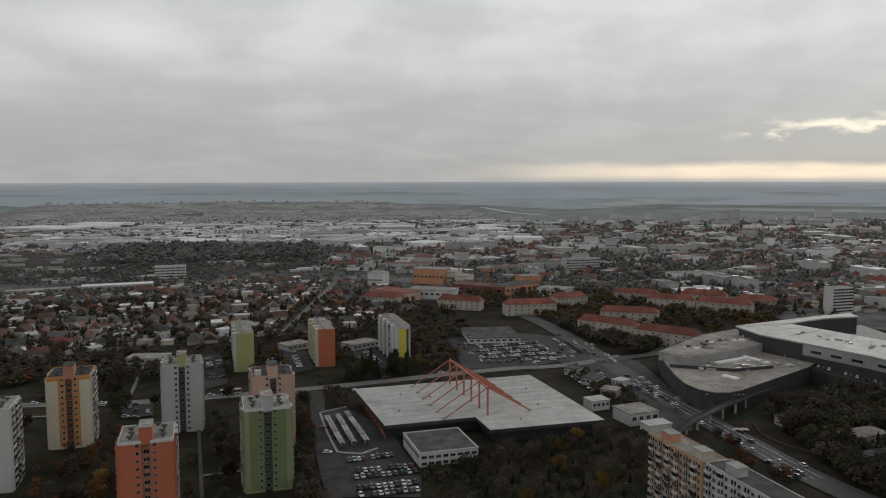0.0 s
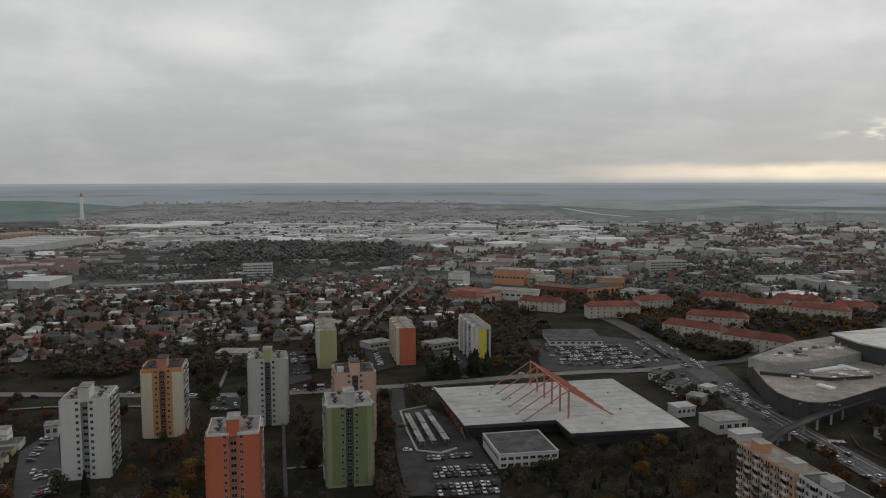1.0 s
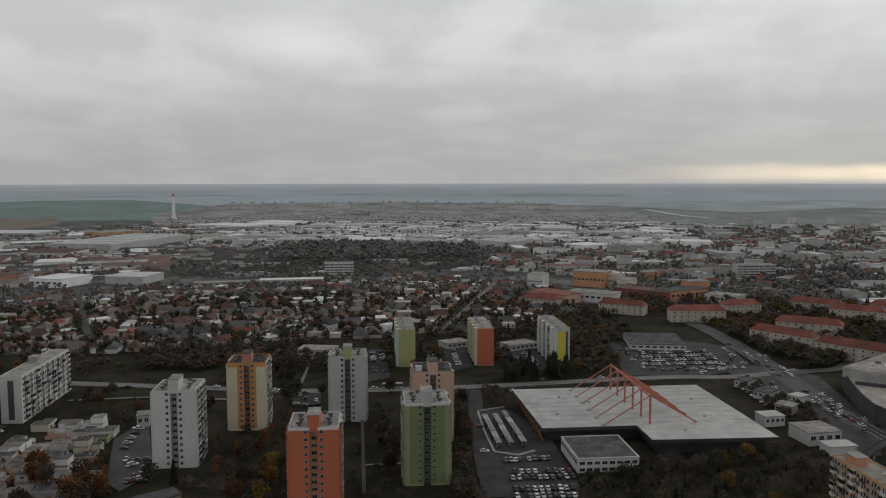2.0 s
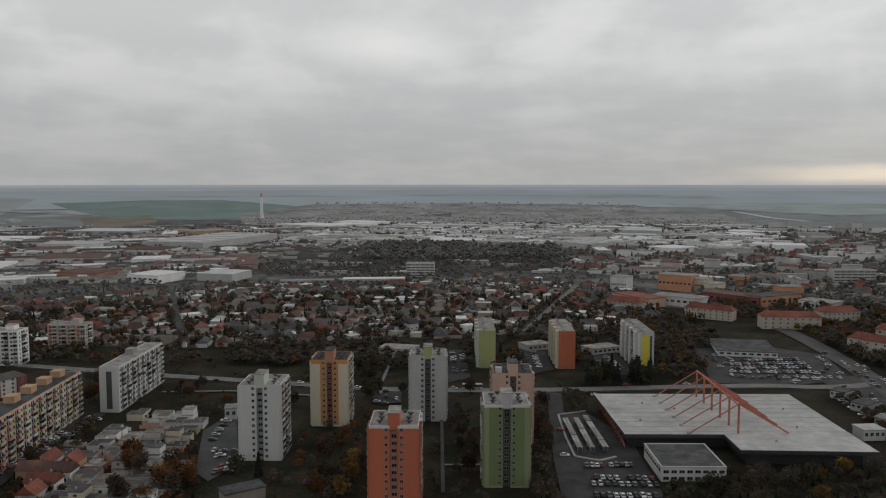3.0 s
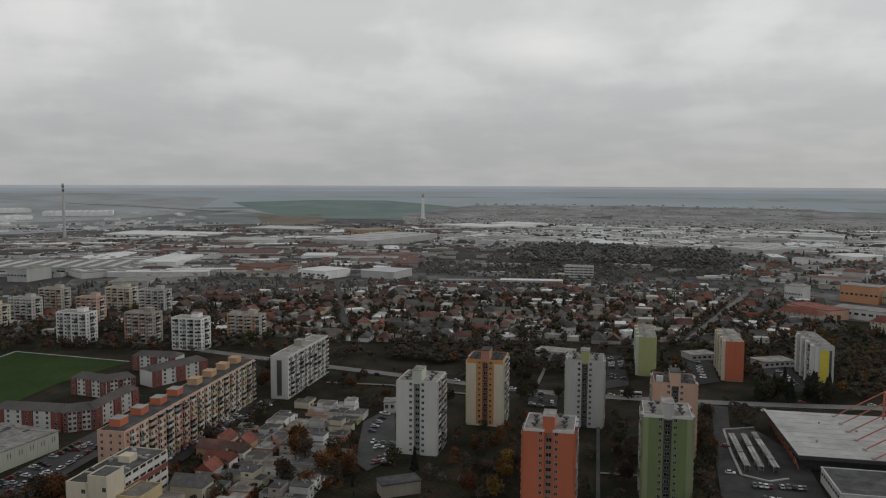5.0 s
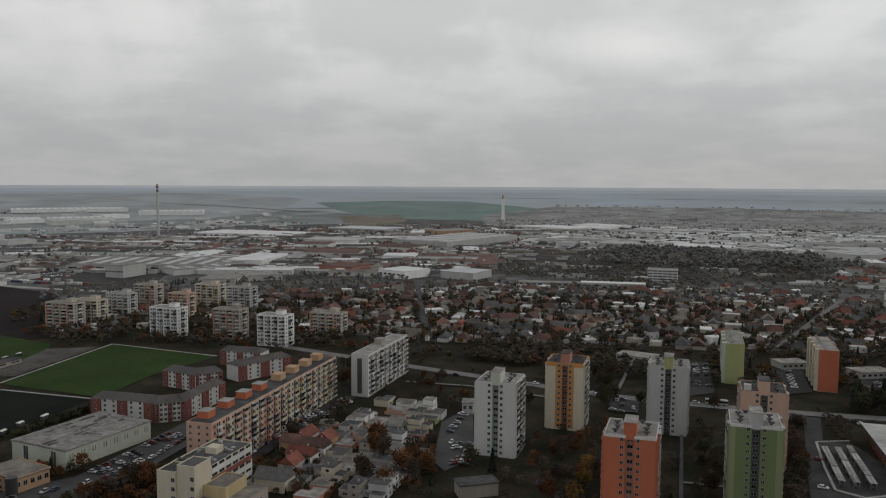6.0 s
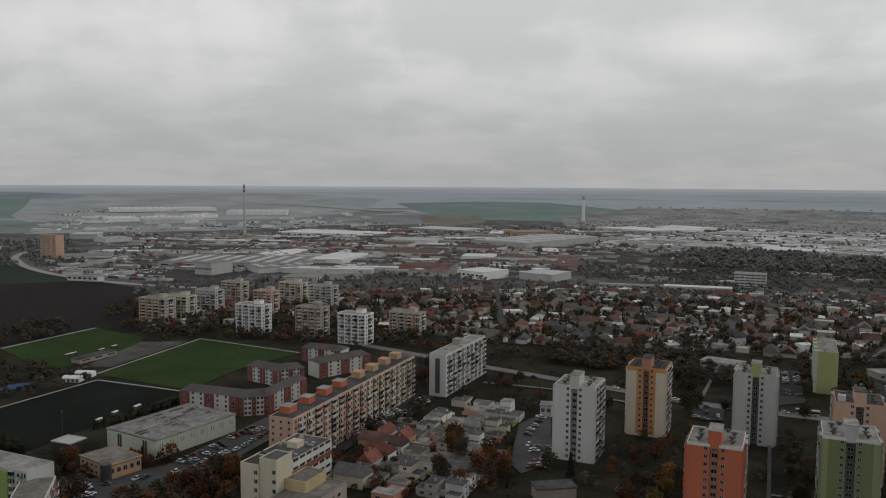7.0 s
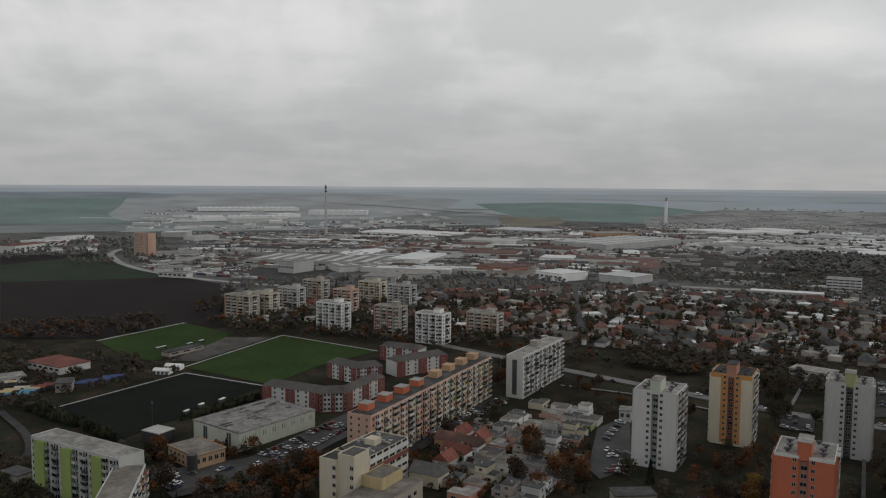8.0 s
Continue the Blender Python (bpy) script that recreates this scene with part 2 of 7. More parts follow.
LEAFS = [surface("leaf_%s" % n, c, 0.9, 0.35, 0.7, 0.12, each=0.3, second=s) for n, c, s in (
    ("green", (0.043, 0.047, 0.028), (0.056, 0.050, 0.030)),
    ("brown", (0.070, 0.050, 0.036), (0.056, 0.045, 0.035)),
    ("rust", (0.128, 0.056, 0.026), (0.094, 0.051, 0.027)),
    ("gold", (0.165, 0.100, 0.026), (0.118, 0.074, 0.025)),
    ("bare", (0.078, 0.064, 0.055), (0.058, 0.049, 0.043)),
    ("fir", (0.024, 0.031, 0.023), (0.030, 0.035, 0.026)))]
# copies of the leaf colours for far trees, greyed and paled to paint in haze
HAZYLEAFS = [surface("hazy_leaf_%s" % n, c, 0.9, 0.3, 0.1, 0.01, second=s) for n, c, s in (
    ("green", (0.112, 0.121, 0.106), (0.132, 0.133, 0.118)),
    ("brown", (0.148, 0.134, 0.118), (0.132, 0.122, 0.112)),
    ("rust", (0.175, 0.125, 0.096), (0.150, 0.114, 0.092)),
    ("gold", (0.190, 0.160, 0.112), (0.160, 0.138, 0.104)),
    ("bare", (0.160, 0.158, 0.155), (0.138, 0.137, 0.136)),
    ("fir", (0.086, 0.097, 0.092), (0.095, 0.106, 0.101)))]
CARS = [surface("car_%s" % n, c, 0.35, 0.05, each=0.1) for n, c in (
    ("white", (0.72, 0.72, 0.72)), ("silver", (0.45, 0.46, 0.47)), ("black", (0.02, 0.02, 0.022)), ("grey", (0.12, 0.125, 0.13)),
    ("blue", (0.035, 0.05, 0.095)), ("red", (0.17, 0.03, 0.025)))]

# ---- builders ----


class Geo:
    """Corners, faces and the faces' material slots of one mesh in the making."""

    def __init__(self):
        self.v, self.f, self.m = [], [], []

    def quad(self, pts, slot=0):
        n = len(self.v)
        self.v += [tuple(p) for p in pts]
        self.f.append(tuple(range(n, n + len(pts))))
        self.m.append(slot)
        return self

    def box(self, x0, x1, y0, y1, z0, z1, slot=0, top=None):
        n = len(self.v)
        self.v += [(x0, y0, z0), (x1, y0, z0), (x1, y1, z0), (x0, y1, z0), (x0, y0, z1), (x1, y0, z1), (x1, y1, z1), (x0, y1, z1)]
        for k, q in enumerate(((0, 3, 2, 1), (4, 5, 6, 7), (0, 1, 5, 4), (1, 2, 6, 5), (2, 3, 7, 6), (3, 0, 4, 7))):
            self.f.append(tuple(n + i for i in q))
            self.m.append(top if k == 1 and top is not None else slot)
        return self

    def prism(self, ring, z0, z1, slot=0, top=None):
        n, k = len(self.v), len(ring)
        self.v += [(x, y, z0) for x, y in ring] + [(x, y, z1) for x, y in ring]
        for i in range(k):
            j = (i + 1) % k
            self.f.append((n + i, n + j, n + k + j, n + k + i))
            self.m.append(slot)
        self.f += [tuple(n + k + i for i in range(k)), tuple(n + i for i in reversed(range(k)))]
        self.m += [slot if top is None else top, slot]
        return self

    def beam(self, a, b, w, h=None, slot=0):
        """A square bar from a to b."""
        a, b = Vector(a), Vector(b)
        q = (b - a).to_track_quat("Z", "Y")
        s, t = q @ Vector((w / 2, 0, 0)), q @ Vector((0, (h or w) / 2, 0))
        n = len(self.v)
        for p in (a, b):
            self.v += [tuple(p - s - t), tuple(p + s - t), tuple(p + s + t), tuple(p - s + t)]
        for q4 in ((0, 3, 2, 1), (4, 5, 6, 7), (0, 1, 5, 4), (1, 2, 6, 5), (2, 3, 7, 6), (3, 0, 4, 7)):
            self.f.append(tuple(n + i for i in q4))
            self.m.append(slot)
        return self

    def drum(self, x, y, z0, z1, r0, r1, sides=12, slot=0):
        n = len(self.v)
        for z, r in ((z0, r0), (z1, r1)):
            self.v += [(x + r * math.cos(6.2832 * i / sides), y + r * math.sin(6.2832 * i / sides), z) for i in range(sides)]
        for i in range(sides):
            j = (i + 1) % sides
            self.f.append((n + i, n + j, n + sides + j, n + sides + i))
            self.m.append(slot)
        self.f += [tuple(n + sides + i for i in range(sides)), tuple(n + i for i in reversed(range(sides)))]
        self.m += [slot, slot]
        return self

    def mesh(self, name, *mats):
        me = bpy.data.meshes.new(name)
        me.from_pydata(self.v, [], self.f)
        for m in mats:
            me.materials.append(m)
        if len(mats) > 1:
            me.polygons.foreach_set("material_index", self.m)
        me.update()
        return me


def part(name, geo, mats, parent, label="", at=None, turn=0.0):
    """One mesh object under a thing or a part. geo: a Geo or a mesh to be shared."""
    me = geo.mesh(name, *(mats if isinstance(mats, (list, tuple)) else [mats])) if isinstance(geo, Geo) else geo
    ob = new(name, me)
    ob.parent = parent
    if at is not None or turn:
        ob.location = at or (0, 0, 0)
        ob.rotation_euler = (0, 0, radians(turn))
    return tagged(ob, label)


def thing(name, x, y, z, turn, label, category, group="", kind=""):
    ob = new(name)
    ob.empty_display_size = 0.5
    ob.location, ob.rotation_euler = (x, y, z), (0, 0, radians(turn))
    return tagged(ob, label, category, group, kind)


def setting(name, geo, mats, label, category):
    ob = new(name, geo.mesh(name, *(mats if isinstance(mats, (list, tuple)) else [mats])))
    return tagged(ob, label, category, "", "structure")


def rise(r):
    """The land's height at a distance from the middle: flat, then raised to meet the horizon in the camera's view."""
    return 0.0 if r < 2800 else 99.0 * (r - 2800) / 1900


def inside(x, y, ring):
    hit = False
    for i in range(len(ring)):
        (x1, y1), (x2, y2) = ring[i - 1], ring[i]
        if (y1 > y) != (y2 > y) and x < (x2 - x1) * (y - y1) / (y2 - y1) + x1:
            hit = not hit
    return hit


BUILT = {}                    # footprints by 60 m cell: centre, half sizes, turn


def claim(x, y, w, d, turn):
    item = (x, y, w / 2, d / 2, math.cos(radians(turn)), math.sin(radians(turn)))
    r = (w + d) / 2 + 6
    for i in range(math.floor((x - r) / 60), math.floor((x + r) / 60) + 1):
        for j in range(math.floor((y - r) / 60), math.floor((y + r) / 60) + 1):
            BUILT.setdefault((i, j), []).append(item)


NOGO = []                     # pieces of the plan that stay clear of trees
LANES = []                    # road centre lines with half widths


def free(x, y, gap=2.0, roads=True):
    if roads and any(inside(x, y, ring) for ring in NOGO):
        return False
    for cx, cy, hw, hd, c, s in BUILT.get((math.floor(x / 60), math.floor(y / 60)), ()):
        dx, dy = x - cx, y - cy
        if abs(dx) + abs(dy) < 2 * (hw + hd) + 2 * gap and abs(dx * c + dy * s) < hw + gap and abs(dy * c - dx * s) < hd + gap:
            return False
    if roads:
        for ax, ay, bx, by, h in LANES:
            lx, ly = bx - ax, by - ay
            q = max(0.0, min(1.0, ((x - ax) * lx + (y - ay) * ly) / (lx * lx + ly * ly)))
            if (x - ax - q * lx) ** 2 + (y - ay - q * ly) ** 2 < (h + gap) ** 2:
                return False
    return True


def gabled(w, d, h, rise_, over=0.5, hip=0.0):
    """Roof mesh: ridge along x; hip: how far the ridge ends draw in."""
    a, b = w / 2 + over, d / 2 + over
    q = Geo()
    r = w / 2 + over - hip
    pts = [(-a, -b, h), (a, -b, h), (a, b, h), (-a, b, h), (-r, 0, h + rise_), (r, 0, h + rise_)]
    n = len(q.v)
    q.v += pts
    for f in ((0, 1, 5, 4), (2, 3, 4, 5), (1, 2, 5), (3, 0, 4), (3, 2, 1, 0)):
        q.f.append(tuple(n + i for i in f))
        q.m.append(0)
    return q


# ---- the land ----
g = Geo()
RINGS = (0, 150, 400, 800, 1400, 2100, 2800, 3200, 3700, 4200, 4450, 4700)
STEPS = 144
g.v.append((0, 0, 0))
for r in RINGS[1:]:
    g.v += [(r * math.cos(6.283185 * i / STEPS), r * math.sin(6.283185 * i / STEPS), rise(r)) for i in range(STEPS)]
for i in range(STEPS):
    j = (i + 1) % STEPS
    g.f.append((0, 1 + i, 1 + j))
    g.m.append(0)
    for k in range(len(RINGS) - 2):
        a, b = 1 + k * STEPS, 1 + (k + 1) * STEPS
        g.f.append((a + i, b + i, b + j, a + j))
        # the outermost rings take ever paler land, haze painted in to soften the horizon
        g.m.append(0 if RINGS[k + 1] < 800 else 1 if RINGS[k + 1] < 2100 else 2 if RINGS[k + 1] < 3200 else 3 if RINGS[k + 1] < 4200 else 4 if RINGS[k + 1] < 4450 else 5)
setting("ground", g, [GRASS, PLAIN, MIDPLAIN, HAZYPLAIN, PALEHAZE, PALEST], "dark autumn grass and bare plain, haze-paled in colour to the horizon", "ground")

LEVEL = [0.03]


def sheet(name, ring, mat, label, category="ground", z=None):
    """A flat piece of ground cover on the land, each a little above the one before."""
    LEVEL[0] += 0.012
    lift = LEVEL[0] if z is None else z
    if category in ("pitch", "car park"):
        NOGO.append(ring)
    bm = bmesh.new()
    bm.faces.new([bm.verts.new((x, y, lift + rise(math.hypot(x, y)))) for x, y in ring])
    bmesh.ops.triangulate(bm, faces=bm.faces[:])
    if max(math.hypot(x, y) for x, y in ring) > 2500:
        for _ in range(3):
            bmesh.ops.subdivide_edges(bm, edges=bm.edges[:], cuts=1, use_grid_fill=True)
        bmesh.ops.triangulate(bm, faces=bm.faces[:])
        for v in bm.verts:
            v.co.z = rise(math.hypot(v.co.x, v.co.y)) + 0.4 + lift
    bmesh.ops.recalc_face_normals(bm, faces=bm.faces[:])
    me = bpy.data.meshes.new(name)
    bm.to_mesh(me)
    bm.free()
    me.materials.append(mat)
    return tagged(new(name, me), label, category, "", "structure")


def strip(name, line, width, mat, label, category="road", kerb=0.0, z=None, keep=True):
    """A road along a line of points."""
    LEVEL[0] += 0.012
    lift = LEVEL[0] if z is None else z
    if max(math.hypot(*p) for p in line) > 2500:          # follow the rising land closely
        line = [(ax + (bx - ax) * k / 16, ay + (by - ay) * k / 16) for (ax, ay), (bx, by) in zip(line, line[1:]) for k in range(16)] + [line[-1]]
    pts = [Vector(p) for p in line]
    geo, left, right = Geo(), [], []
    for i, p in enumerate(pts):
        a, b = pts[max(i - 1, 0)], pts[min(i + 1, len(pts) - 1)]
        d = (b - a).normalized()
        n = Vector((-d.y, d.x)) * width / 2
        h = lift + rise(p.length) + (p.length > 2500) * 1.2
        left.append((p.x + n.x, p.y + n.y, h))
        right.append((p.x - n.x, p.y - n.y, h))
    for i in range(len(pts) - 1):
        geo.quad([right[i], right[i + 1], left[i + 1], left[i]])
        if keep:
            LANES.append((*pts[i], *pts[i + 1], width / 2))
        if kerb:
            for edge in (left, right):
                geo.beam((edge[i][0], edge[i][1], 0.07), (edge[i + 1][0], edge[i + 1][1], 0.07), 0.3, 0.16)
    return setting(name, geo, mat, label, category)


def smooth(line, times=2):
    for _ in range(times):
        out = [line[0]]
        for (ax, ay), (bx, by) in zip(line, line[1:]):
            out += [(ax * 0.75 + bx * 0.25, ay * 0.75 + by * 0.25), (ax * 0.25 + bx * 0.75, ay * 0.25 + by * 0.75)]
        line = out + [line[-1]]
    return line


# parcels of far fields, joined by kind
rnd = random.Random(12)
for mat, count, lab in ((HAZYSOIL, 12, "brown"), (HAZYGRASS, 14, "pale green")):
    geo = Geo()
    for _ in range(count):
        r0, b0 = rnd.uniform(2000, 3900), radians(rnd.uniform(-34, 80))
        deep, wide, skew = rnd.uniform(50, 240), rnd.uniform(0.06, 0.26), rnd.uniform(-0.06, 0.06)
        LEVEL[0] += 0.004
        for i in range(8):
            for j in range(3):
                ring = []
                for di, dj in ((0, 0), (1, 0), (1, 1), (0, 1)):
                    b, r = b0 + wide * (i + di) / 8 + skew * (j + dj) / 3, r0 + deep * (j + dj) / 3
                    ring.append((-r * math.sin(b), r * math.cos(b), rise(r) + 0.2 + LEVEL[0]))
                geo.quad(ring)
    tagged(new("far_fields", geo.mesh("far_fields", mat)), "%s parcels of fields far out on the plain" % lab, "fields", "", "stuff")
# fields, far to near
sheet("field", [(-r * math.sin(radians(b)), r * math.cos(radians(b))) for r, b in ((2650, 71), (3200, 73), (3950, 70), (4100, 62), (4050, 52), (3700, 45), (3000, 47), (2600, 56))], HAZYSOIL, "grey land behind the far works, haze in its colour", "field")
sheet("field", [(-2411, 2477), (-2220, 2790), (-1951, 2966), (-1652, 2877), (-1357, 2765), (-1094, 2652), (-1289, 2249), (-1504, 2127), (-1713, 2094), (-2061, 2244)], HAZYCROP, "field of winter crop in the distance, blue-green with painted haze", "field")
sheet("field", [(-4111, 592), (-3848, 1508), (-3560, 1689), (-3398, 1507), (-3741, 538)], HAZYBAND, "dark blue-grey band on the far plain, haze in its colour", "field")
sheet("field", [(-3647, 913), (-3488, 1379), (-3049, 1177), (-2758, 1022), (-2270, 921), (-2420, 605)], HAZYCROP, "dull green field far out on the plain", "field")
sheet("field", [(19, 3165), (656, 3404), (1117, 3197), (475, 2894)], HAZYGRASS, "pale green field far out on the plain", "field")
sheet("field", [(-1592, 2690), (-1303, 2198), (-1171, 2225), (-1055, 2409), (-1123, 2678), (-1462, 2822)], HAZYCROP, "field of winter crop in the distance, blue-green with painted haze", "field")
sheet("field", [(-1921, 2092), (-1783, 2275), (-1547, 2004), (-1302, 1525), (-1552, 1715)], STUBBLE, "brown stubble field by the works", "field")
sheet("field", [(-844, 1327), (-751, 1535), (-629, 1516), (-718, 1256)], STUBBLE, "brown stubble field by the railway", "field")
sheet("field", [(-1439, 360), (-1349, 505), (-1159, 450), (-1000, 452), (-888, 474), (-830, 454), (-613, 320), (-660, 298), (-631, 226), (-680, 170)], PLOUGH, "dark ploughed field beside the town's edge", "field")
sheet("field", [(-1058, 264), (-1268, 317), (-1326, 438), (-1332, 493), (-1160, 448), (-971, 438)], CROP, "dark green strip of winter crop", "field")
sheet("pitch", [(-493, 234), (-547, 342), (-449, 362), (-438, 301), (-417, 253)], TURF, "green football pitch of mown grass", "pitch")
sheet("pitch", [(-452, 136), (-478, 227), (-417, 249), (-376, 146)], CLAY, "dark training pitch with worn surface", "pitch")
sheet("pitch", [(-622, 223), (-652, 308), (-584, 315), (-558, 296), (-526, 226), (-562, 218)], TURF, "green training pitch of mown grass", "pitch")
for name, a, b in (("pitch_edge", (-495.8, 235.3), (-547.1, 342.3)), ("pitch_edge", (-547.1, 342.3), (-449.4, 362.4)), ("pitch_edge", (-451.2, 136.1), (-479.6, 227.6)),
                   ("pitch_edge", (-479.6, 227.6), (-417.1, 248.7)), ("pitch_edge", (-621.8, 223.0), (-651.6, 308.4))):
    strip(name, [a, b], 3.0 if a[0] < -600 else 1.8, PALEROAD, "pale concrete edging path of the pitch", "path", keep=False)
sheet("yard", [(-519, 235), (-569, 304), (-545, 331), (-506, 249)], GRAVEL, "brown gravel yard between the pitches", "yard")
sheet("town_ground", [(-767, 934), (-1729, 2120), (-340, 2218), (361, 2105), (1191, 2204), (1808, 2142), (498, 537), (353, 644), (116, 848), (-145, 939)], TOWN, "grey-brown ground of yards and streets in the town", "ground", 0.015)
sheet("town_ground", [(-837, 461), (-994, 449), (-1274, 517), (-1484, 602), (-1730, 952), (-1736, 1459), (-1482, 1920), (-849, 2767), (-288, 949), (-548, 713)], TOWN, "grey-brown ground of yards in the works quarter", "ground", 0.018)
# hard standing
sheet("car_park", [(-68, 413), (-54, 421), (-27, 384), (-9, 318), (-9, 299), (-43, 299)], ASPHALT, "worn asphalt car park beside the market hall", "car park")
sheet("car_park", [(2, 606), (55, 630), (92, 612), (97, 540), (60, 514), (14, 506)], ASPHALT, "asphalt car park crowded with cars", "car park")
# the paler roadway colour puts a wet glare into this yard's base colour
sheet("car_park", [(-231, 330), (-234, 364), (-188, 295), (-190, 274), (-201, 281)], ROADWAY, "pale asphalt parking yard beside the white tower", "car park")
sheet("car_park", [(-312, 178), (-339, 255), (-311, 242), (-284, 170), (-299, 136), (-325, 135)], ROADWAY, "worn asphalt parking yard beside the hall", "car park")
sheet("car_park", [(-71, 558), (-52, 578), (-32, 513), (-52, 502)], ASPHALT, "asphalt parking court between apartment blocks", "car park")
sheet("car_park", [(-121, 564), (-105, 579), (-85, 509), (-98, 491)], ASPHALT, "asphalt parking court between apartment blocks", "car park")
sheet("car_park", [(-172, 545), (-159, 554), (-132, 472), (-142, 457)], ASPHALT, "asphalt parking court between apartment blocks", "car park")
sheet("car_park", [(-293, 248), (-306, 332), (-292, 331), (-278, 250)], ASPHALT, "strip of asphalt parking along the long block", "car park")
sheet("forecourt", [(78, 529), (110, 457), (111, 379), (124, 379), (136, 445), (134, 529), (104, 555)], ASPHALT, "asphalt forecourt with parked cars", "car park")
sheet("car_park", [(62, 1246), (185, 1292), (170, 1186), (66, 1154)], ASPHALT, "works yard of grey asphalt", "yard")
sheet("yard", [(-851, 468), (-790, 541), (-957, 695), (-998, 550)], ASPHALT, "works yard of grey asphalt", "yard")
sheet("yard", [(-1213, 488), (-936, 499), (-916, 627), (-1256, 691), (-1332, 561)], ASPHALT, "works yard of worn asphalt", "yard")

sheet("car_park", [(-182, 431), (-165, 438), (-154, 406), (-168, 400)], ASPHALT, "asphalt parking court by the towers", "car park")
sheet("car_park", [(-113, 449), (-79, 453), (-76, 439), (-109, 434)], ROADWAY, "grey concrete forecourt by the towers", "car park")
sheet("village_ground", [(-1190, 1906), (-1530, 2430), (-1500, 2940), (-900, 3220), (-230, 3260), (150, 2800), (165, 2260), (-500, 2220)], HAZYVILLAGE, "grey-brown gardens and streets of a far village", "ground")
sheet("railway_yard", [(-172, 1080), (-634, 880), (-790, 1010), (-960, 1229), (-730, 1371), (-244, 1540)], RAILBED, "brown open ground of a railway yard", "yard")
# railway across the works quarter
for ends in (((-1137.2, 1043.3), (-402.2, 1318.6)), ((-1179.5, 1082.1), (-419.9, 1376.0)), ((-1213.4, 1113.0), (-435.9, 1427.8)), ((-1261.7, 1157.2), (-456.8, 1495.4))):
    strip("railway", ends, 7, RAILBED, "brown ballasted railway track", "railway")
sheet("woodland_floor", [(-192, 1214), (-330, 1160), (-462, 1090), (-520, 1180), (-585, 1372), (-430, 1440), (-240, 1450)], WOODFLOOR, "brown leaf-covered floor of a wood", "ground")
# roads
strip("road", smooth([(-431.3, 412.2), (-317.8, 417.6), (-242.6, 424.5), (-175.2, 427.3), (-79.3, 456.8), (39.9, 508.4), (81.3, 513.2), (125.7, 542.7)]), 9, PAVING, "grey asphalt street through the housing estate", kerb=0.1)
strip("road", smooth([(167.6, 286.3), (154.7, 316.9), (145.0, 358.4), (133.9, 406.8), (119.6, 469.9), (113.1, 521.0), (106.6, 568.4), (90.9, 651.6), (73.2, 711.7)]), 15, ROADWAY, "wide grey arterial road with several lanes", kerb=0.1)
strip("road", smooth([(114.9, 529.1), (133.7, 542.7), (153.5, 549.6), (184.0, 604.5)]), 9, ROADWAY, "grey street joining the arterial road", kerb=0.1)
strip("road", smooth([(126.4, 397.2), (169.0, 444.7), (217.5, 480.2), (286.3, 496.9)]), 9, ROADWAY, "grey ramp road beside the shopping centre", kerb=0.1)
strip("road", smooth([(-75.1, 451.9), (-63.5, 391.8), (-52.1, 337.8), (-41.4, 297.6)]), 8, ASPHALT, "worn asphalt side street beside the market", kerb=0.1)
strip("path", [(-123.8, 386.6), (-92.9, 291.6)], 1.6, ROADWAY, "pale paved footpath through grass", "path")
strip("path", [(-101.6, 321.3), (-84.4, 327.4)], 1.8, PAVING, "pale paved footpath through grass", "path")
strip("path", [(-211.8, 554.6), (-181.6, 445.4)], 2.0, PAVING, "pale paved footpath through grass", "path")
strip("path", [(-296.7, 384.2), (-258.6, 398.6), (-208.5, 404.2)], 2.5, PAVING, "pale footpath along the street", "path")
strip("road", smooth([(-1328.9, 497.1), (-1158.7, 449.8), (-988.4, 446.2), (-864.8, 476.3), (-768.5, 526.1)]), 11, PALEROAD, "pale road curving round the ploughed field", keep=True)
strip("road", smooth([(-1328.9, 497.1), (-1408.8, 536.8), (-1461.7, 588.2)]), 11, PALEROAD, "pale road bending behind the field")
strip("road", [(-391.7, 534.1), (-539.9, 721.5), (-688.3, 901.1)], 7, ROADWAY, "straight residential street between houses")
strip("road", smooth([(-463.7, 115.9), (-402.2, 115.0), (-365.6, 100.1)]), 4, ASPHALT, "grey asphalt lane beside the hedge")
strip("road", [(355.6, 932.4), (500.0, 918.8)], 12, PALEROAD, "pale raised road beyond the trees")
strip("road", [(-2806, 1988), (-2487, 2088), (-2192, 2127), (-1938, 2172)], 14, PALEROAD, "pale road across the plain")
# the track borrows the outermost land's haze-pale colour
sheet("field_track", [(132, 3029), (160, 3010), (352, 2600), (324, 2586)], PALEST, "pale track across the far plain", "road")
strip("road", smooth([(-249.0, 182.6), (-275.3, 255.1), (-300.2, 337.6)]), 7, ASPHALT, "narrow asphalt street along the long block")
strip("road", smooth([(-293.9, 133.4), (-288.0, 175.5), (-298.6, 205.7)]), 7, ASPHALT, "narrow asphalt street by the hall")
marks = Geo()                 # broken lane lines of the arterial road, and its crossing
for k in range(60):
    ax, ay = 154.7, 316.9
    bx, by = 119.6, 469.9
    q = k / 59
    d = Vector((bx - ax, by - ay)).normalized()
    for off in (-3.7, 0, 3.7):
        px, py = ax + (bx - ax) * q - d.y * off, ay + (by - ay) * q + d.x * off
        marks.beam((px, py, 0.72), (px + d.x * (3.2 if off else 4.2), py + d.y * (3.2 if off else 4.2), 0.72), 0.3, 0.02)
for k in range(6):
    px, py = 148.4, 381.5
    marks.beam((px - 3 + k * 1.3, py - 2, 0.72), (px - 3 + k * 1.3, py + 2, 0.72), 0.6, 0.02)
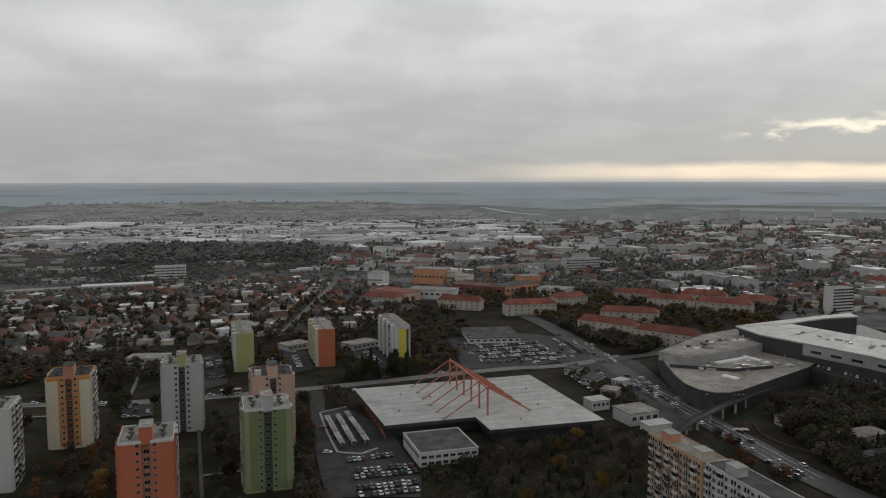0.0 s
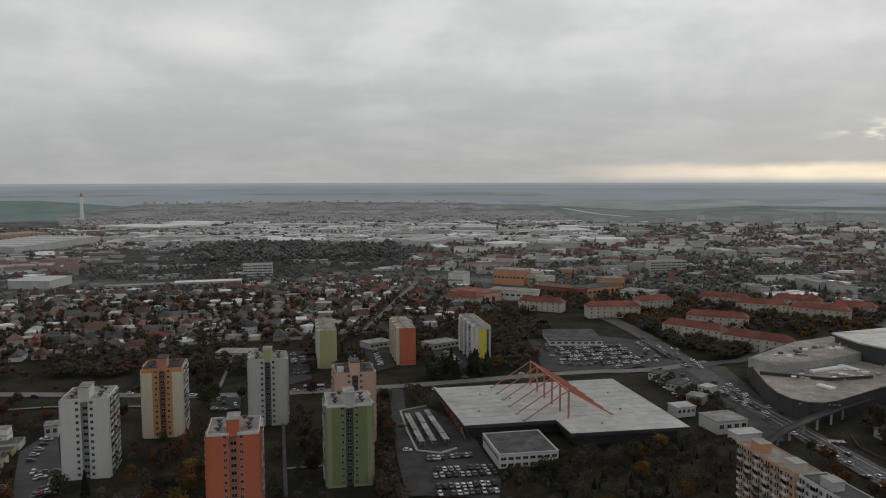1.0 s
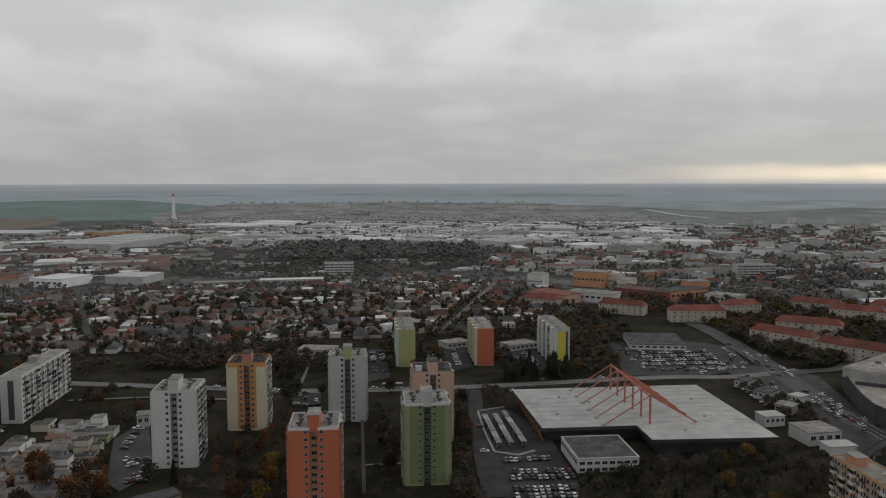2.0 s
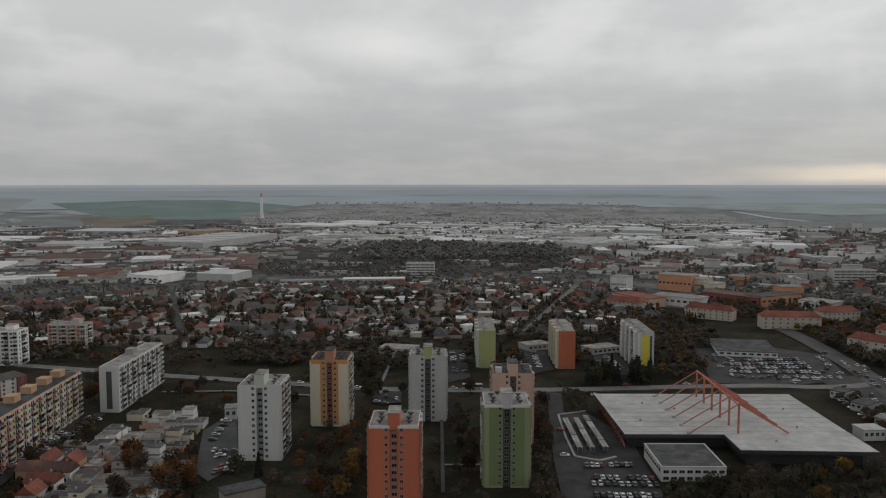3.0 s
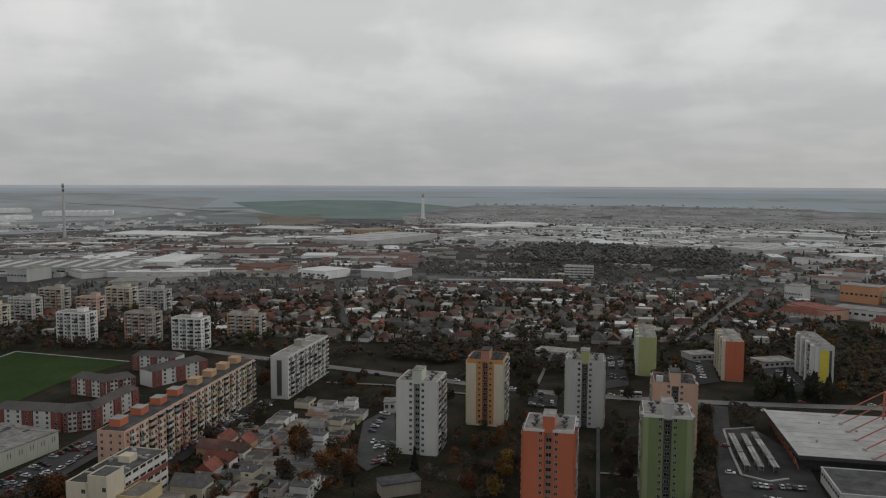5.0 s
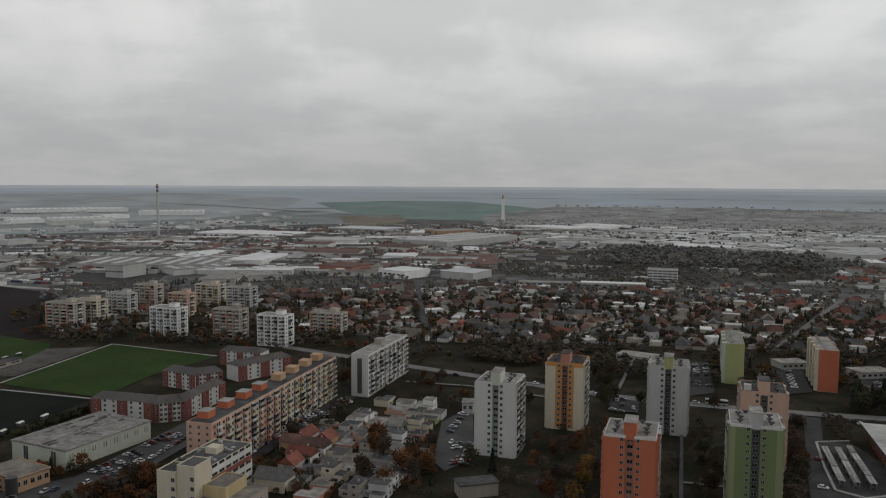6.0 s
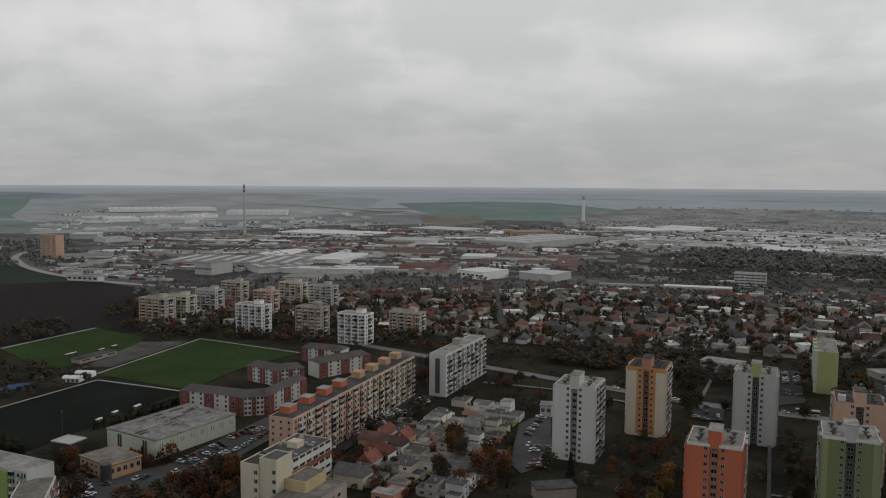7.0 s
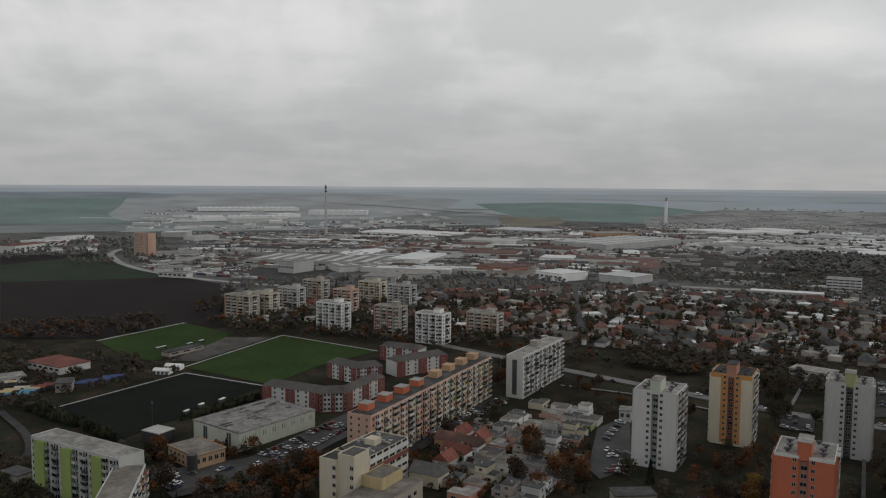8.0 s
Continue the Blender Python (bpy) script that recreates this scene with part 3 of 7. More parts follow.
setting("road_marking", marks, PAINT, "white painted lane lines and crossing", "road marking")
# ---- housing blocks ----
STOREY = 2.8
CACHE = {}


def window_mesh(w, h):
    """A window: a frame with a mullion, and dark panes set back in it."""
    key = ("window", w, h)
    if key not in CACHE:
        q = Geo()
        xs, zs, f = (-w / 2, -w / 2 + 0.1, -0.05, 0.05, w / 2 - 0.1, w / 2), (0, 0.1, h - 0.1, h), 0
        q.v = [(x, -0.07, z) for z in zs for x in xs] + [(x, 0.0, z) for z in (0, h) for x in (-w / 2, w / 2)]
        for j in range(3):
            for i in range(5):
                q.f.append((j * 6 + i, j * 6 + i + 1, j * 6 + i + 7, j * 6 + i + 6))
                q.m.append(1 if j == 1 and i in (1, 3) else 0)
        q.f += [(24, 25, 5, 4, 3, 2, 1, 0), (18, 19, 20, 21, 22, 23, 27, 26), (26, 24, 0, 6, 12, 18), (5, 25, 27, 23, 17, 11)]
        q.m += [0, 0, 0, 0]
        CACHE[key] = q.mesh("window", FRAME, GLASS)
    return CACHE[key]


def balcony_mesh(w, d, mat, glazed=False):
    """A balcony: slab, parapet on three sides, and a flat dark glazed pane for the shaded recess behind."""
    key = ("balcony", w, d, mat.name, glazed)
    if key not in CACHE:
        q = Geo()
        q.box(-w / 2, w / 2, -d, 0, 0, 0.16, 1)
        q.prism([(-w / 2, 0), (-w / 2, -d), (w / 2, -d), (w / 2, 0), (w / 2 - 0.1, 0), (w / 2 - 0.1, -d + 0.1), (-w / 2 + 0.1, -d + 0.1), (-w / 2 + 0.1, 0)], 0.16, 1.15, 0)
        q.box(-w / 2 + 0.15, w / 2 - 0.15, -0.06, 0.0, 0.16, 2.35, 2)
        q.box(-0.35, 0.3, -0.09, -0.06, 0.2, 2.3, 1)
        if glazed:                # closed in with sliding panes
            q.box(-w / 2 + 0.04, w / 2 - 0.04, -d + 0.03, -d + 0.07, 1.15, 2.5, 2)
            q.box(-w / 2, w / 2, -d, 0, 2.5, 2.6, 1)
        CACHE[key] = q.mesh("balcony", mat, FRAME, GLASS)
    return CACHE[key]


def tower(x, y, label, outer, inner, top, roof, lift, stairs, balcony, floors=12):
    """A twelve-storey point block with a recessed stair strip, a lift house, windows in front and balconies on both sides."""
    W, D, H = 18.5, 20.0, floors * STOREY + 0.4
    t = thing("apartment_tower", x, y, 0, TURN, label, "apartment tower", "tower blocks of the estate")
    claim(x, y, W + 4, D + 4, TURN)
    w, d = W / 2, D / 2
    ring = [(-w, -d), (-1.5, -d), (-1.5, -d + 1.6), (1.5, -d + 1.6), (1.5, -d), (w, -d), (w, d), (-w, d)]
    part("wall", Geo().prism(ring, 0, H), outer, t)
    if inner is not outer:
        for s in (-1, 1):
            a, b = sorted((s * 1.5, s * (4.6 if inner is not GREEN else 7.2)))
            part("facade_panel", Geo().box(a, b, -d - 0.06, -d, 0.9, H - (1.6 if top is YELLOW else 0.5)), inner, t)
    if top is not outer:
        for s in (-1, 1):
            a, b = sorted((s * 1.5, s * (w + 0.02)))
            part("facade_band", Geo().box(a, b, -d - 0.07, -d, H - (1.6 if top is YELLOW else 0.5), H + 0.02), top, t)
    part("stair_strip", Geo().box(-1.5, 1.5, -d + 1.5, -d + 1.6, 0, H), stairs, t)
    roofing = part("roof", Geo().prism([(-w + 0.3, -d + 0.3), (-1.8, -d + 0.3), (-1.8, -d + 1.9), (1.8, -d + 1.9), (1.8, -d + 0.3), (w - 0.3, -d + 0.3), (w - 0.3, d - 0.3), (-w + 0.3, d - 0.3)], H, H + 0.15), roof, t)
    rim = Geo()
    for a in ((-w, -1.5, -d, -d + 0.3), (1.5, w, -d, -d + 0.3), (-w, w, d - 0.3, d), (-w, -w + 0.3, -d + 0.3, d - 0.3), (w - 0.3, w, -d + 0.3, d - 0.3)):
        rim.box(*a, H, H + 0.55)
    part("parapet", rim, outer if top is outer else top, roofing)
    part("lift_house", Geo().box(-2.2, 2.2, -d + 0.1, -d + 9.5, H - 1.0, H + 5.2, 0).box(-2.4, 2.4, -d - 0.1, -d + 9.7, H + 5.2, H + 5.45, 1), [lift, roof], roofing)
    for n, (vx, vy) in enumerate(((-5.6, -5.5), (-5.2, -1), (5.6, -5.5), (5.2, -1), (-5.8, 4.5), (5.6, 4.5), (-3.0, 7.5), (3.2, 7.8))):
        cowl = Geo().drum(vx, vy, H + 0.1, H + 1.1, 0.5, 0.45, 8)
        for turn in (0.3, 1.1, 1.9, 2.7):            # a ring of dark blades under the cap
            a, b = math.cos(turn + n) * 1.15, math.sin(turn + n) * 1.15
            cowl.beam((vx - a, vy - b, H + 1.1), (vx + a, vy + b, H + 1.1), 0.3, 0.35)
        part("vent", cowl, SHADE, roofing, "dark rooftop ventilator")
    for k in range(floors):
        z = 0.7 + k * STOREY
        for s in (-1, 1):
            part("window", window_mesh(1.25, 1.35), None, t, "", (s * 2.85, -d - 0.07, z + 0.75))
        part("window", window_mesh(2.0, 1.5), None, t, "", (0, -d + 1.49, z + 0.7))
        for s in (-1, 1):
            random.seed(k * 31 + s + int(x))
            for j, yy in enumerate((-6.3, 0.0, 6.3)):
                wide = (4.6, 5.4, 4.6)[j]
                part("balcony", balcony_mesh(wide, (0.95, 1.15, 0.95)[j], random.choice(balcony), random.random() < 0.45), None, t, "", (s * w, yy, z), 90 * s)
    for s in (-1, 1):                 # the cross walls that stand out between the loggias
        for yy in (-9.2, -3.3, 3.3, 9.2):
            a, b = sorted((s * w, s * (w + 0.7)))
            part("cross_wall", Geo().box(a, b, yy - 0.15, yy + 0.15, 0.4, H - 0.1), outer, t)
    return t


def fl(cx, cy):
    """The middle of a tower from its front left foot."""
    a = radians(TURN)
    return cx + 9.25 * math.cos(a) - 10 * math.sin(a), cy + 9.25 * math.sin(a) + 10 * math.cos(a)


tower(*fl(-191, 300), "white twelve-storey panel tower with cluttered side balconies", WHITE, WHITE, WHITE, FELT, PALE, MINT, [WHITE, GREY, SHADE, CONCRETE, BROWNISH, METAL])
tower(*fl(-183, 354), "cream tower with orange-yellow centre panels", CREAM, YELLOW, YELLOW, DARKFELT, SALMON, MAROON, [CREAM, WHITE, GREY, METAL, CONCRETE])
tower(*fl(-138, 377), "grey-white panel tower with a yellow lift house front", GREY, GREY, GREY, FELT, OLIVE, SHADE, [WHITE, GREY, CONCRETE])
tower(*fl(-113, 264), "orange twelve-storey panel tower with pale roof", ORANGE, ORANGE, WHITE, FELT, ORANGE, SALMON, [WHITE, SALMON, GREY])
tower(*fl(-79, 303), "green tower with grey recessed stair strip", SAGE, GREEN, WHITE, FELT, GREY, SHADE, [WHITE, GREY, GREEN])
pink = tower(*fl(-88, 355), "pink tower with aerials on its roof", PINK, PINK, PINK, DARKFELT, PINK, SHADE, [WHITE, PINK, GREY])

for px, py, ph in ((-2, 3, 4.5), (1, 4, 6.0), (3, 2, 3.5), (-1, 6, 5.0), (5, 5, 3.0)):
    part("aerial", Geo().beam((px, py, 33.9), (px, py, 33.9 + ph), 0.18).box(px - 0.5, px + 0.5, py - 0.06, py + 0.06, 33.2 + ph, 33.8 + ph), METAL, pink, "thin metal aerial")
part("cabinet", Geo().box(-8.2, -5.2, -7.5, -5.0, 33.9, 36.6), WHITE, pink, "white rooftop cabinet")


def block(x, y, turn, wide, long, floors, label, wall, roof, faces="+x", bays=6, gable=None, balconies=None, panels=None, boxes=(), stripe=None, name="apartment_block", win=(1.5, 1.4), gable_windows=0, far_gable=False, step=STOREY):
    """A long panel block: length along its y, gables at the ends, windows and balconies floor by floor on the named faces."""
    H = floors * step + 1.0
    t = thing(name, x, y, 0, turn, label, "apartment block", "apartment blocks")
    claim(x, y, wide + 3, long + 3, turn)
    w, d = wide / 2, long / 2
    part("wall", Geo().box(-w, w, -d, d, 0, H), wall, t)
    r = part("roof", Geo().box(-w + 0.3, w - 0.3, -d + 0.3, d - 0.3, H, H + 0.15), roof, t)
    rim = Geo()
    for a in ((-w, w, -d, -d + 0.3), (-w, w, d - 0.3, d), (-w, -w + 0.3, -d + 0.3, d - 0.3), (w - 0.3, w, -d + 0.3, d - 0.3)):
        rim.box(*a, H, H + 0.5)
    part("parapet", rim, wall, r)
    for by, m in boxes:
        part("roof_box", Geo().box(-w * 0.75, w * 0.1, by - 3.0, by + 3.0, H + 0.1, H + 3.2), m, r)
        part("roof_box_cap", Geo().box(-w * 0.75 - 0.2, w * 0.1 + 0.2, by - 3.2, by + 3.2, H + 3.2, H + 3.4), m if m is OCHRE else CONCRETE, r)
    if gable:
        part("gable_panel", Geo().box(-w - 0.02, w + 0.02, -d - 0.08, -d, 0.3, H + 0.52), gable, t)
    if stripe:
        part("gable_stripe", Geo().box(-stripe[0], stripe[0], -d - 0.16, -d - 0.08, 2.0, H - 2.0), stripe[1], t)
    if gable_windows:
        for k in range(floors):
            for j in range(gable_windows):
                x0 = -w + wide * (j + 0.5) / gable_windows
                if far_gable and j == 1:
                    part("balcony", balcony_mesh(4.2, 1.1, WHITE if k % 3 else SHADE, k % 2 == 0), None, t, "", (x0, d, 0.9 + k * step), 180)
                else:
                    part("window", window_mesh(1.2, 1.3), None, t, "", (x0, d + 0.02 if far_gable else -d - 0.1, 1.6 + k * step), 180 if far_gable else 0)
    bay = long / bays
    for face in faces.split():
        s = 1 if face == "+x" else -1
        if panels:
            for b in range(bays):
                m = panels[b % len(panels)]
                if m:
                    part("facade_panel", Geo().box(min(s * w, s * (w + 0.06)), max(s * w, s * (w + 0.06)), -d + b * bay + bay * 0.08, -d + b * bay + bay * 0.46, 0.4, H - 0.2), m, t)
        for k in range(floors):
            for b in range(bays):
                yy = -d + bay * (b + 0.28)
                part("window", window_mesh(*win), None, t, "", (s * (w + 0.07), yy, 1.6 + k * step), 90 * s)
                if balconies:
                    random.seed(k * 13 + b * 5 + int(x))
                    part("balcony", balcony_mesh(round(min(3.6, bay * 0.42), 1), 1.1, random.choice(balconies), random.random() < 0.35), None, t, "", (s * w, -d + bay * (b + 0.72), 0.9 + k * step), 90 * s)
                else:
                    part("window", window_mesh(*win), None, t, "", (s * (w + 0.02), -d + bay * (b + 0.72), 1.6 + k * step), 90 * s)
    return t


def from_gable(px, py, wide, long, turn=TURN):
    """The middle of a block from its front left foot."""
    a = radians(turn)
    return px + wide / 2 * math.cos(a) - long / 2 * math.sin(a), py + wide / 2 * math.sin(a) + long / 2 * math.cos(a)


for px, py, long, lab, wall, gable, rib, stripe in (
        (-134, 500, 50, "light green panel block with a windowless gable", OLIVE, OLIVE, PALE, None),
        (-83, 514, 46, "panel block with a red-orange gable and pale side", PINK, ORANGE, CREAM, None),
        (-33, 526, 50, "grey and white striped panel block with a yellow gable stripe", GREY, GREY, WHITE, (2.6, BRIGHT))):
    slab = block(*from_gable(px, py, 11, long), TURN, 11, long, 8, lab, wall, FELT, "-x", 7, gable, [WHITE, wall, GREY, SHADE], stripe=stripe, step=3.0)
    for k in range(4):                # storey-high ribs that step out from the long side
        y0 = -long / 2 + long * (0.02 + 0.255 * k)
        part("facade_rib", Geo().box(-7.4, -5.5, y0, y0 + long * 0.075, 0.2, 25.6), rib, slab, "pale projecting vertical rib")
    if stripe:
        part("gable_stripe", Geo().box(2.7, 4.2, -long / 2 - 0.16, -long / 2 - 0.08, 2.0, 23.0), SHADE, slab, "dark grey gable stripe")
        part("gable_stripe", Geo().box(-5.4, -3.6, -long / 2 - 0.16, -long / 2 - 0.08, 0.4, 25.0), WHITE, slab, "white gable stripe")
    for k in range(6):
        part("roof_vent", Geo().box(-2.5, -1.2, -long / 2 + long * (k + 0.5) / 6 - 0.7, -long / 2 + long * (k + 0.5) / 6 + 0.7, 25.1, 26.6), CONCRETE, slab)
# the dark parapets here stand in for the loggias' shaded recesses
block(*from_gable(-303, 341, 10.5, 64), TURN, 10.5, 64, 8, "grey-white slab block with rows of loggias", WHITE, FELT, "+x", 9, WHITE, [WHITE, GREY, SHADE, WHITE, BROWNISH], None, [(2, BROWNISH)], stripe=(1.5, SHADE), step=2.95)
block(*from_gable(-275, 206, 12, 132, 20), 20, 12, 132, 8, "long pink and cream panel block with orange roof boxes", PINK, DARKFELT, "+x", 18, PINK, [WHITE, PINK, GREY, CREAM, SHADE, SHADE, SALMON, METAL, STRAW, CREAM, SHADE], [SALMON, PINK, CREAM, None, PINK, CREAM, SALMON, None, STRAW, CREAM, PALE, OLIVE, PALE, STRAW, CREAM, PALE, OLIVE, CREAM], [(-57, ORANGE), (-41, ORANGE), (-25, ORANGE), (-10, ORANGE), (10, OCHRE), (26, OCHRE), (42, OCHRE), (57, OCHRE)], gable_windows=3)
block(*from_gable(81, 298, 10.5, -33), TURN, 10.5, 33, 9, "ochre panel block with white loggias", OCHRE, TANROOF, "-x", 6, OCHRE, [WHITE, CREAM, CONCRETE, SHADE], [TERRA, None, SALMON, None], [(8, TERRA), (-12, BEIGE)])
block(*from_gable(92, 266.5, 10.5, -40), TURN, 10.5, 40, 9, "grey-white panel block with a dark roof", GREY, DARKFELT, "-x", 6, GREY, [WHITE, GREY, CONCRETE], None, [(8, CONCRETE)])
gb = block(*from_gable(-333, 95, 52, 11), TURN - 90, 11, 52, 8, "white panel block with broad lime-green vertical bands", GREY, FELT, "+x", 9, GREY, [MINT, METAL, SHADE, MINT, GREY])
for f0, f1 in ((0.07, 0.19), (0.39, 0.50), (0.73, 0.84)):
    part("facade_band", Geo().box(5.5, 6.9, -26 + 52 * f0, -26 + 52 * f1, 0.3, 22.9), LIME, gb, "lime-green projecting bay")
block(-264.5, 102.4, 58.5, 11, 45, 7, "white panel wing with balconies and a tan roof", WHITE, BROWNFELT, "+x", 6, WHITE, [WHITE, SALMON, GREY, CREAM], step=2.75)
# mid-distance blocks by the pitch
for px, py, ww, ll, n, wall, lab in (
        (-541.2, 388.7, 26, 14, 8, WHITEWASH, "bright white eight-storey block with balconies"),
        (-446.2, 415.3, 24, 14, 8, WHITEWASH, "bright white eight-storey block with balconies"),
        (-496.4, 414.1, 24, 14, 8, BROWNISH, "brown-grey panel block with balconies"),
        (-590.7, 506.4, 26, 14, 8, GREY, "pale grey panel block with balconies"),
        (-629.8, 500.3, 26, 14, 8, CREAM, "cream panel block with balconies"),
        (-600.7, 445.6, 20, 14, 8, PINK, "pale pink panel block with balconies"),
        (-444.1, 471.6, 28, 13, 6, BEIGE, "beige panel block with balconies"),
        (-677.1, 463.6, 24, 14, 8, BEIGE, "beige panel block with red-brown bays"),
        (-648.3, 362.6, 30, 14, 7, BEIGE, "beige panel block with terracotta bays"),
        (-647.2, 384.7, 26, 14, 7, CREAM, "cream panel block with pale balconies"),
        (-662.0, 424.7, 24, 14, 7, GREY, "grey panel block with pale balconies")):
    block(px, py, TURN - 90, ll, ww, n, lab, wall, FELT, "+x", 4, wall, [WHITE, SHADE, CONCRETE, GREY] if wall is WHITEWASH else [WHITE, SHADE, WHITE, SALMON, CREAM], {BEIGE: [TERRA, None, STRAW], BROWNISH: [SALMON, None], PINK: [TERRA, None], CREAM: [None, STRAW], GREY: [WHITE, None]}.get(wall), [(ww * 0.15, wall)], win=(1.6, 1.4), gable_windows=3, far_gable=True)

# ---- market hall with its orange masts ----
M0 = Vector((-28.0, 366.0))
mu, mv = Vector((math.cos(radians(TURN)), math.sin(radians(TURN)))), Vector((-math.sin(radians(TURN)), math.cos(radians(TURN))))
hall_ob = thing("market_hall", M0.x, M0.y, 0, TURN, "low market hall with a broad white flat roof and orange masts", "market hall")
claim(*(M0 + mu * 52 + mv * 25), 110, 96, TURN)
ROOF = [(0, 0), (46, 0), (46, -21), (105, -23), (105, 69), (-2, 69)]
INNER = [(4, 5), (50, 5), (50, -17), (101, -18), (101, 65), (2, 65)]
part("wall", Geo().prism(INNER, 0, 6.0), CLAD, hall_ob, "dark recessed glazed wall")
roofing = part("roof", Geo().prism(ROOF, 6.0, 7.6, 1, 0), [SHEET, CLAD], hall_ob, "white sheet roof with a dark fascia")
part("roof_edge", Geo().prism([(x * 1.0, y) for x, y in ROOF], 7.6, 7.75), SHEET, roofing)
for k in range(9):
    part("roof_seam", Geo().box(0.5, 104.5, 4 + k * 7.5 - 0.15, 4 + k * 7.5 + 0.15, 7.75, 7.84), SHEET, roofing)
for vx, vy in ((12, 20), (30, 12), (66, -10), (84, 10), (90, 40), (70, 52), (20, 50), (34, 40)):
    part("roof_vent", Geo().drum(vx, vy, 7.7, 8.6, 0.6, 0.5, 8), CONCRETE, roofing)
for k in range(10):
    part("column", Geo().beam((1.0, 3 + k * 7, 0), (-1.0, 3 + k * 7, 6.0), 0.5), STEEL, hall_ob, "slanted orange column")
for k in range(6):
    xx, yy = 52.8, 63.5 - 12.5 * k
    mast = part("mast", Geo().beam((xx, yy, 7.7), (xx, yy, 22.0), 0.85, 0.6), STEEL, hall_ob, "orange steel mast")
    part("stay", Geo().beam((xx, yy, 21.9), (30, yy, 7.8), 0.42), STEEL, mast, "slanting orange steel stay")
    part("stay", Geo().beam((xx, yy, 21.9), (76.5, yy + 1, 7.8), 0.7), STEEL, mast, "slanting orange steel stay")
    part("stay_foot", Geo().box(29.2, 30.8, yy - 0.8, yy + 0.8, 7.7, 8.4), CONCRETE, mast)
part("ridge", Geo().beam((52.8, 64, 21.9), (52.8, 0.5, 21.4), 0.6), STEEL, hall_ob, "orange ridge girder")
annex = thing("market_annex", -1.6, 349.4, 0, TURN, "white two-storey annex with a dark flat roof", "annex building")
claim(-1.6, 349.4, 30, 32, TURN)
part("wall", Geo().box(-13.5, 13.5, -14.5, 14.5, 0, 6.0), WHITE, annex)
part("roof", Geo().box(-13, 13, -14, 14, 6.0, 6.2), DARKFELT, annex)
for e in ((-13.7, 13.7, -14.7, -14.0), (-13.7, 13.7, 14.0, 14.7), (-13.7, -13.0, -14.0, 14.0), (13.0, 13.7, -14.0, 14.0)):
    part("roof_rim", Geo().box(*e, 5.9, 6.5), GREY, annex)
for k in range(8):
    part("window", window_mesh(2.4, 1.4), None, annex, "", (-11.5 + k * 3.3, -14.57, 3.6))
    part("window", window_mesh(2.4, 1.4), None, annex, "", (-11.5 + k * 3.3, -14.57, 0.8))
    part("window", window_mesh(2.4, 1.4), None, annex, "", (-13.57, -12 + k * 3.4, 3.6), -90)

# ---- shopping centre and stadium ----
mall = thing("shopping_centre", 0, 0, 0, 0, "dark curved shopping centre with flat grey roofs", "shopping centre")
LOW = [(141.8, 507.6), (138.5, 485.4), (135.5, 447.5), (135.7, 428.9), (139.5, 417.2), (145.8, 411.6), (153.4, 411.6), (161.7, 416.0), (184.7, 435.9), (221.7, 467.3), (233.4, 480.3), (232.8, 515.5), (211.5, 560.2), (164.8, 541.1)]
for cx, cy in ((165, 460), (200, 480)):
    claim(cx, cy, 80, 90, 40)


def shrink(ring, by):
    mx, my = sum(p[0] for p in ring) / len(ring), sum(p[1] for p in ring) / len(ring)
    return [(x + (mx - x) * by, y + (my - y) * by) for x, y in ring]


part("wall", Geo().prism(LOW, 0, 10.0), CLAD, mall, "dark ribbed metal wall")
low_roof = part("roof", Geo().prism(shrink(LOW, 0.02), 10.0, 10.3), TANROOF, mall, "brown-grey gravelled lower roof")
for a, b in zip(LOW, LOW[1:] + LOW[:1]):
    part("parapet", Geo().beam((*a, 10.5), (*b, 10.5), 0.5, 1.0), CLAD, low_roof)
HIGH = [(137.5, 491.4), (150.3, 472.3), (186.3, 492.8), (226.0, 522.5), (213.9, 564.9), (180.8, 542.1)]
part("upper_wall", Geo().prism(HIGH, 9.8, 15.6), CONCRETE, mall, "grey panelled upper storey")
high_roof = part("upper_roof", Geo().prism(shrink(HIGH, 0.03), 15.6, 15.85), TANROOF, mall)
for ax, ay, bx, by in ((169.8, 478.1, 192.6, 491.7), (193.3, 496.4, 202.0, 477.9), (222.0, 499.5, 229.3, 493.0), (163.1, 447.4, 168.7, 439.7)):
    part("skylight", Geo().beam((ax, ay, 11), (bx, by, 11), 3.6, 1.2), WHITEWASH, low_roof, "long white roof skylight")
part("screen_wall", Geo().beam((138.6, 470.9, 11), (174.1, 459.4, 11), 0.8, 2.4).beam((174.1, 459.4, 11), (200.6, 467.7, 11), 0.8, 2.4), CLAD, low_roof)
random.seed(5)
for k in range(26):
    q = random.random()
    x, y = 159.1, 465.1
    x2, y2 = 218.0, 482.3
    px, py = x + (x2 - x) * q + random.uniform(-9, 9), y + (y2 - y) * q + random.uniform(-9, 9)
    part("roof_unit", Geo().box(px - 1.4, px + 1.4, py - 1, py + 1, 10.2, 10.2 + random.uniform(0.8, 2.0)), METAL if k % 3 else SHEET, low_roof)
for k in range(22):
    q, p = random.random(), random.uniform(0.15, 0.85)
    ax, ay, bx, by = 150.3 + 62 * q, 478 + 40 * q, 152 + 58 * q, 500 + 48 * q
    px, py, us = ax + (bx - ax) * p, ay + (by - ay) * p, random.uniform(0.6, 1.8)
    part("roof_unit", Geo().box(px - us, px + us, py - us * 0.7, py + us * 0.7, 15.8, 16.2 + us * 0.6), random.choice((METAL, CONCRETE, WHITEWASH, SHADE)), high_roof)
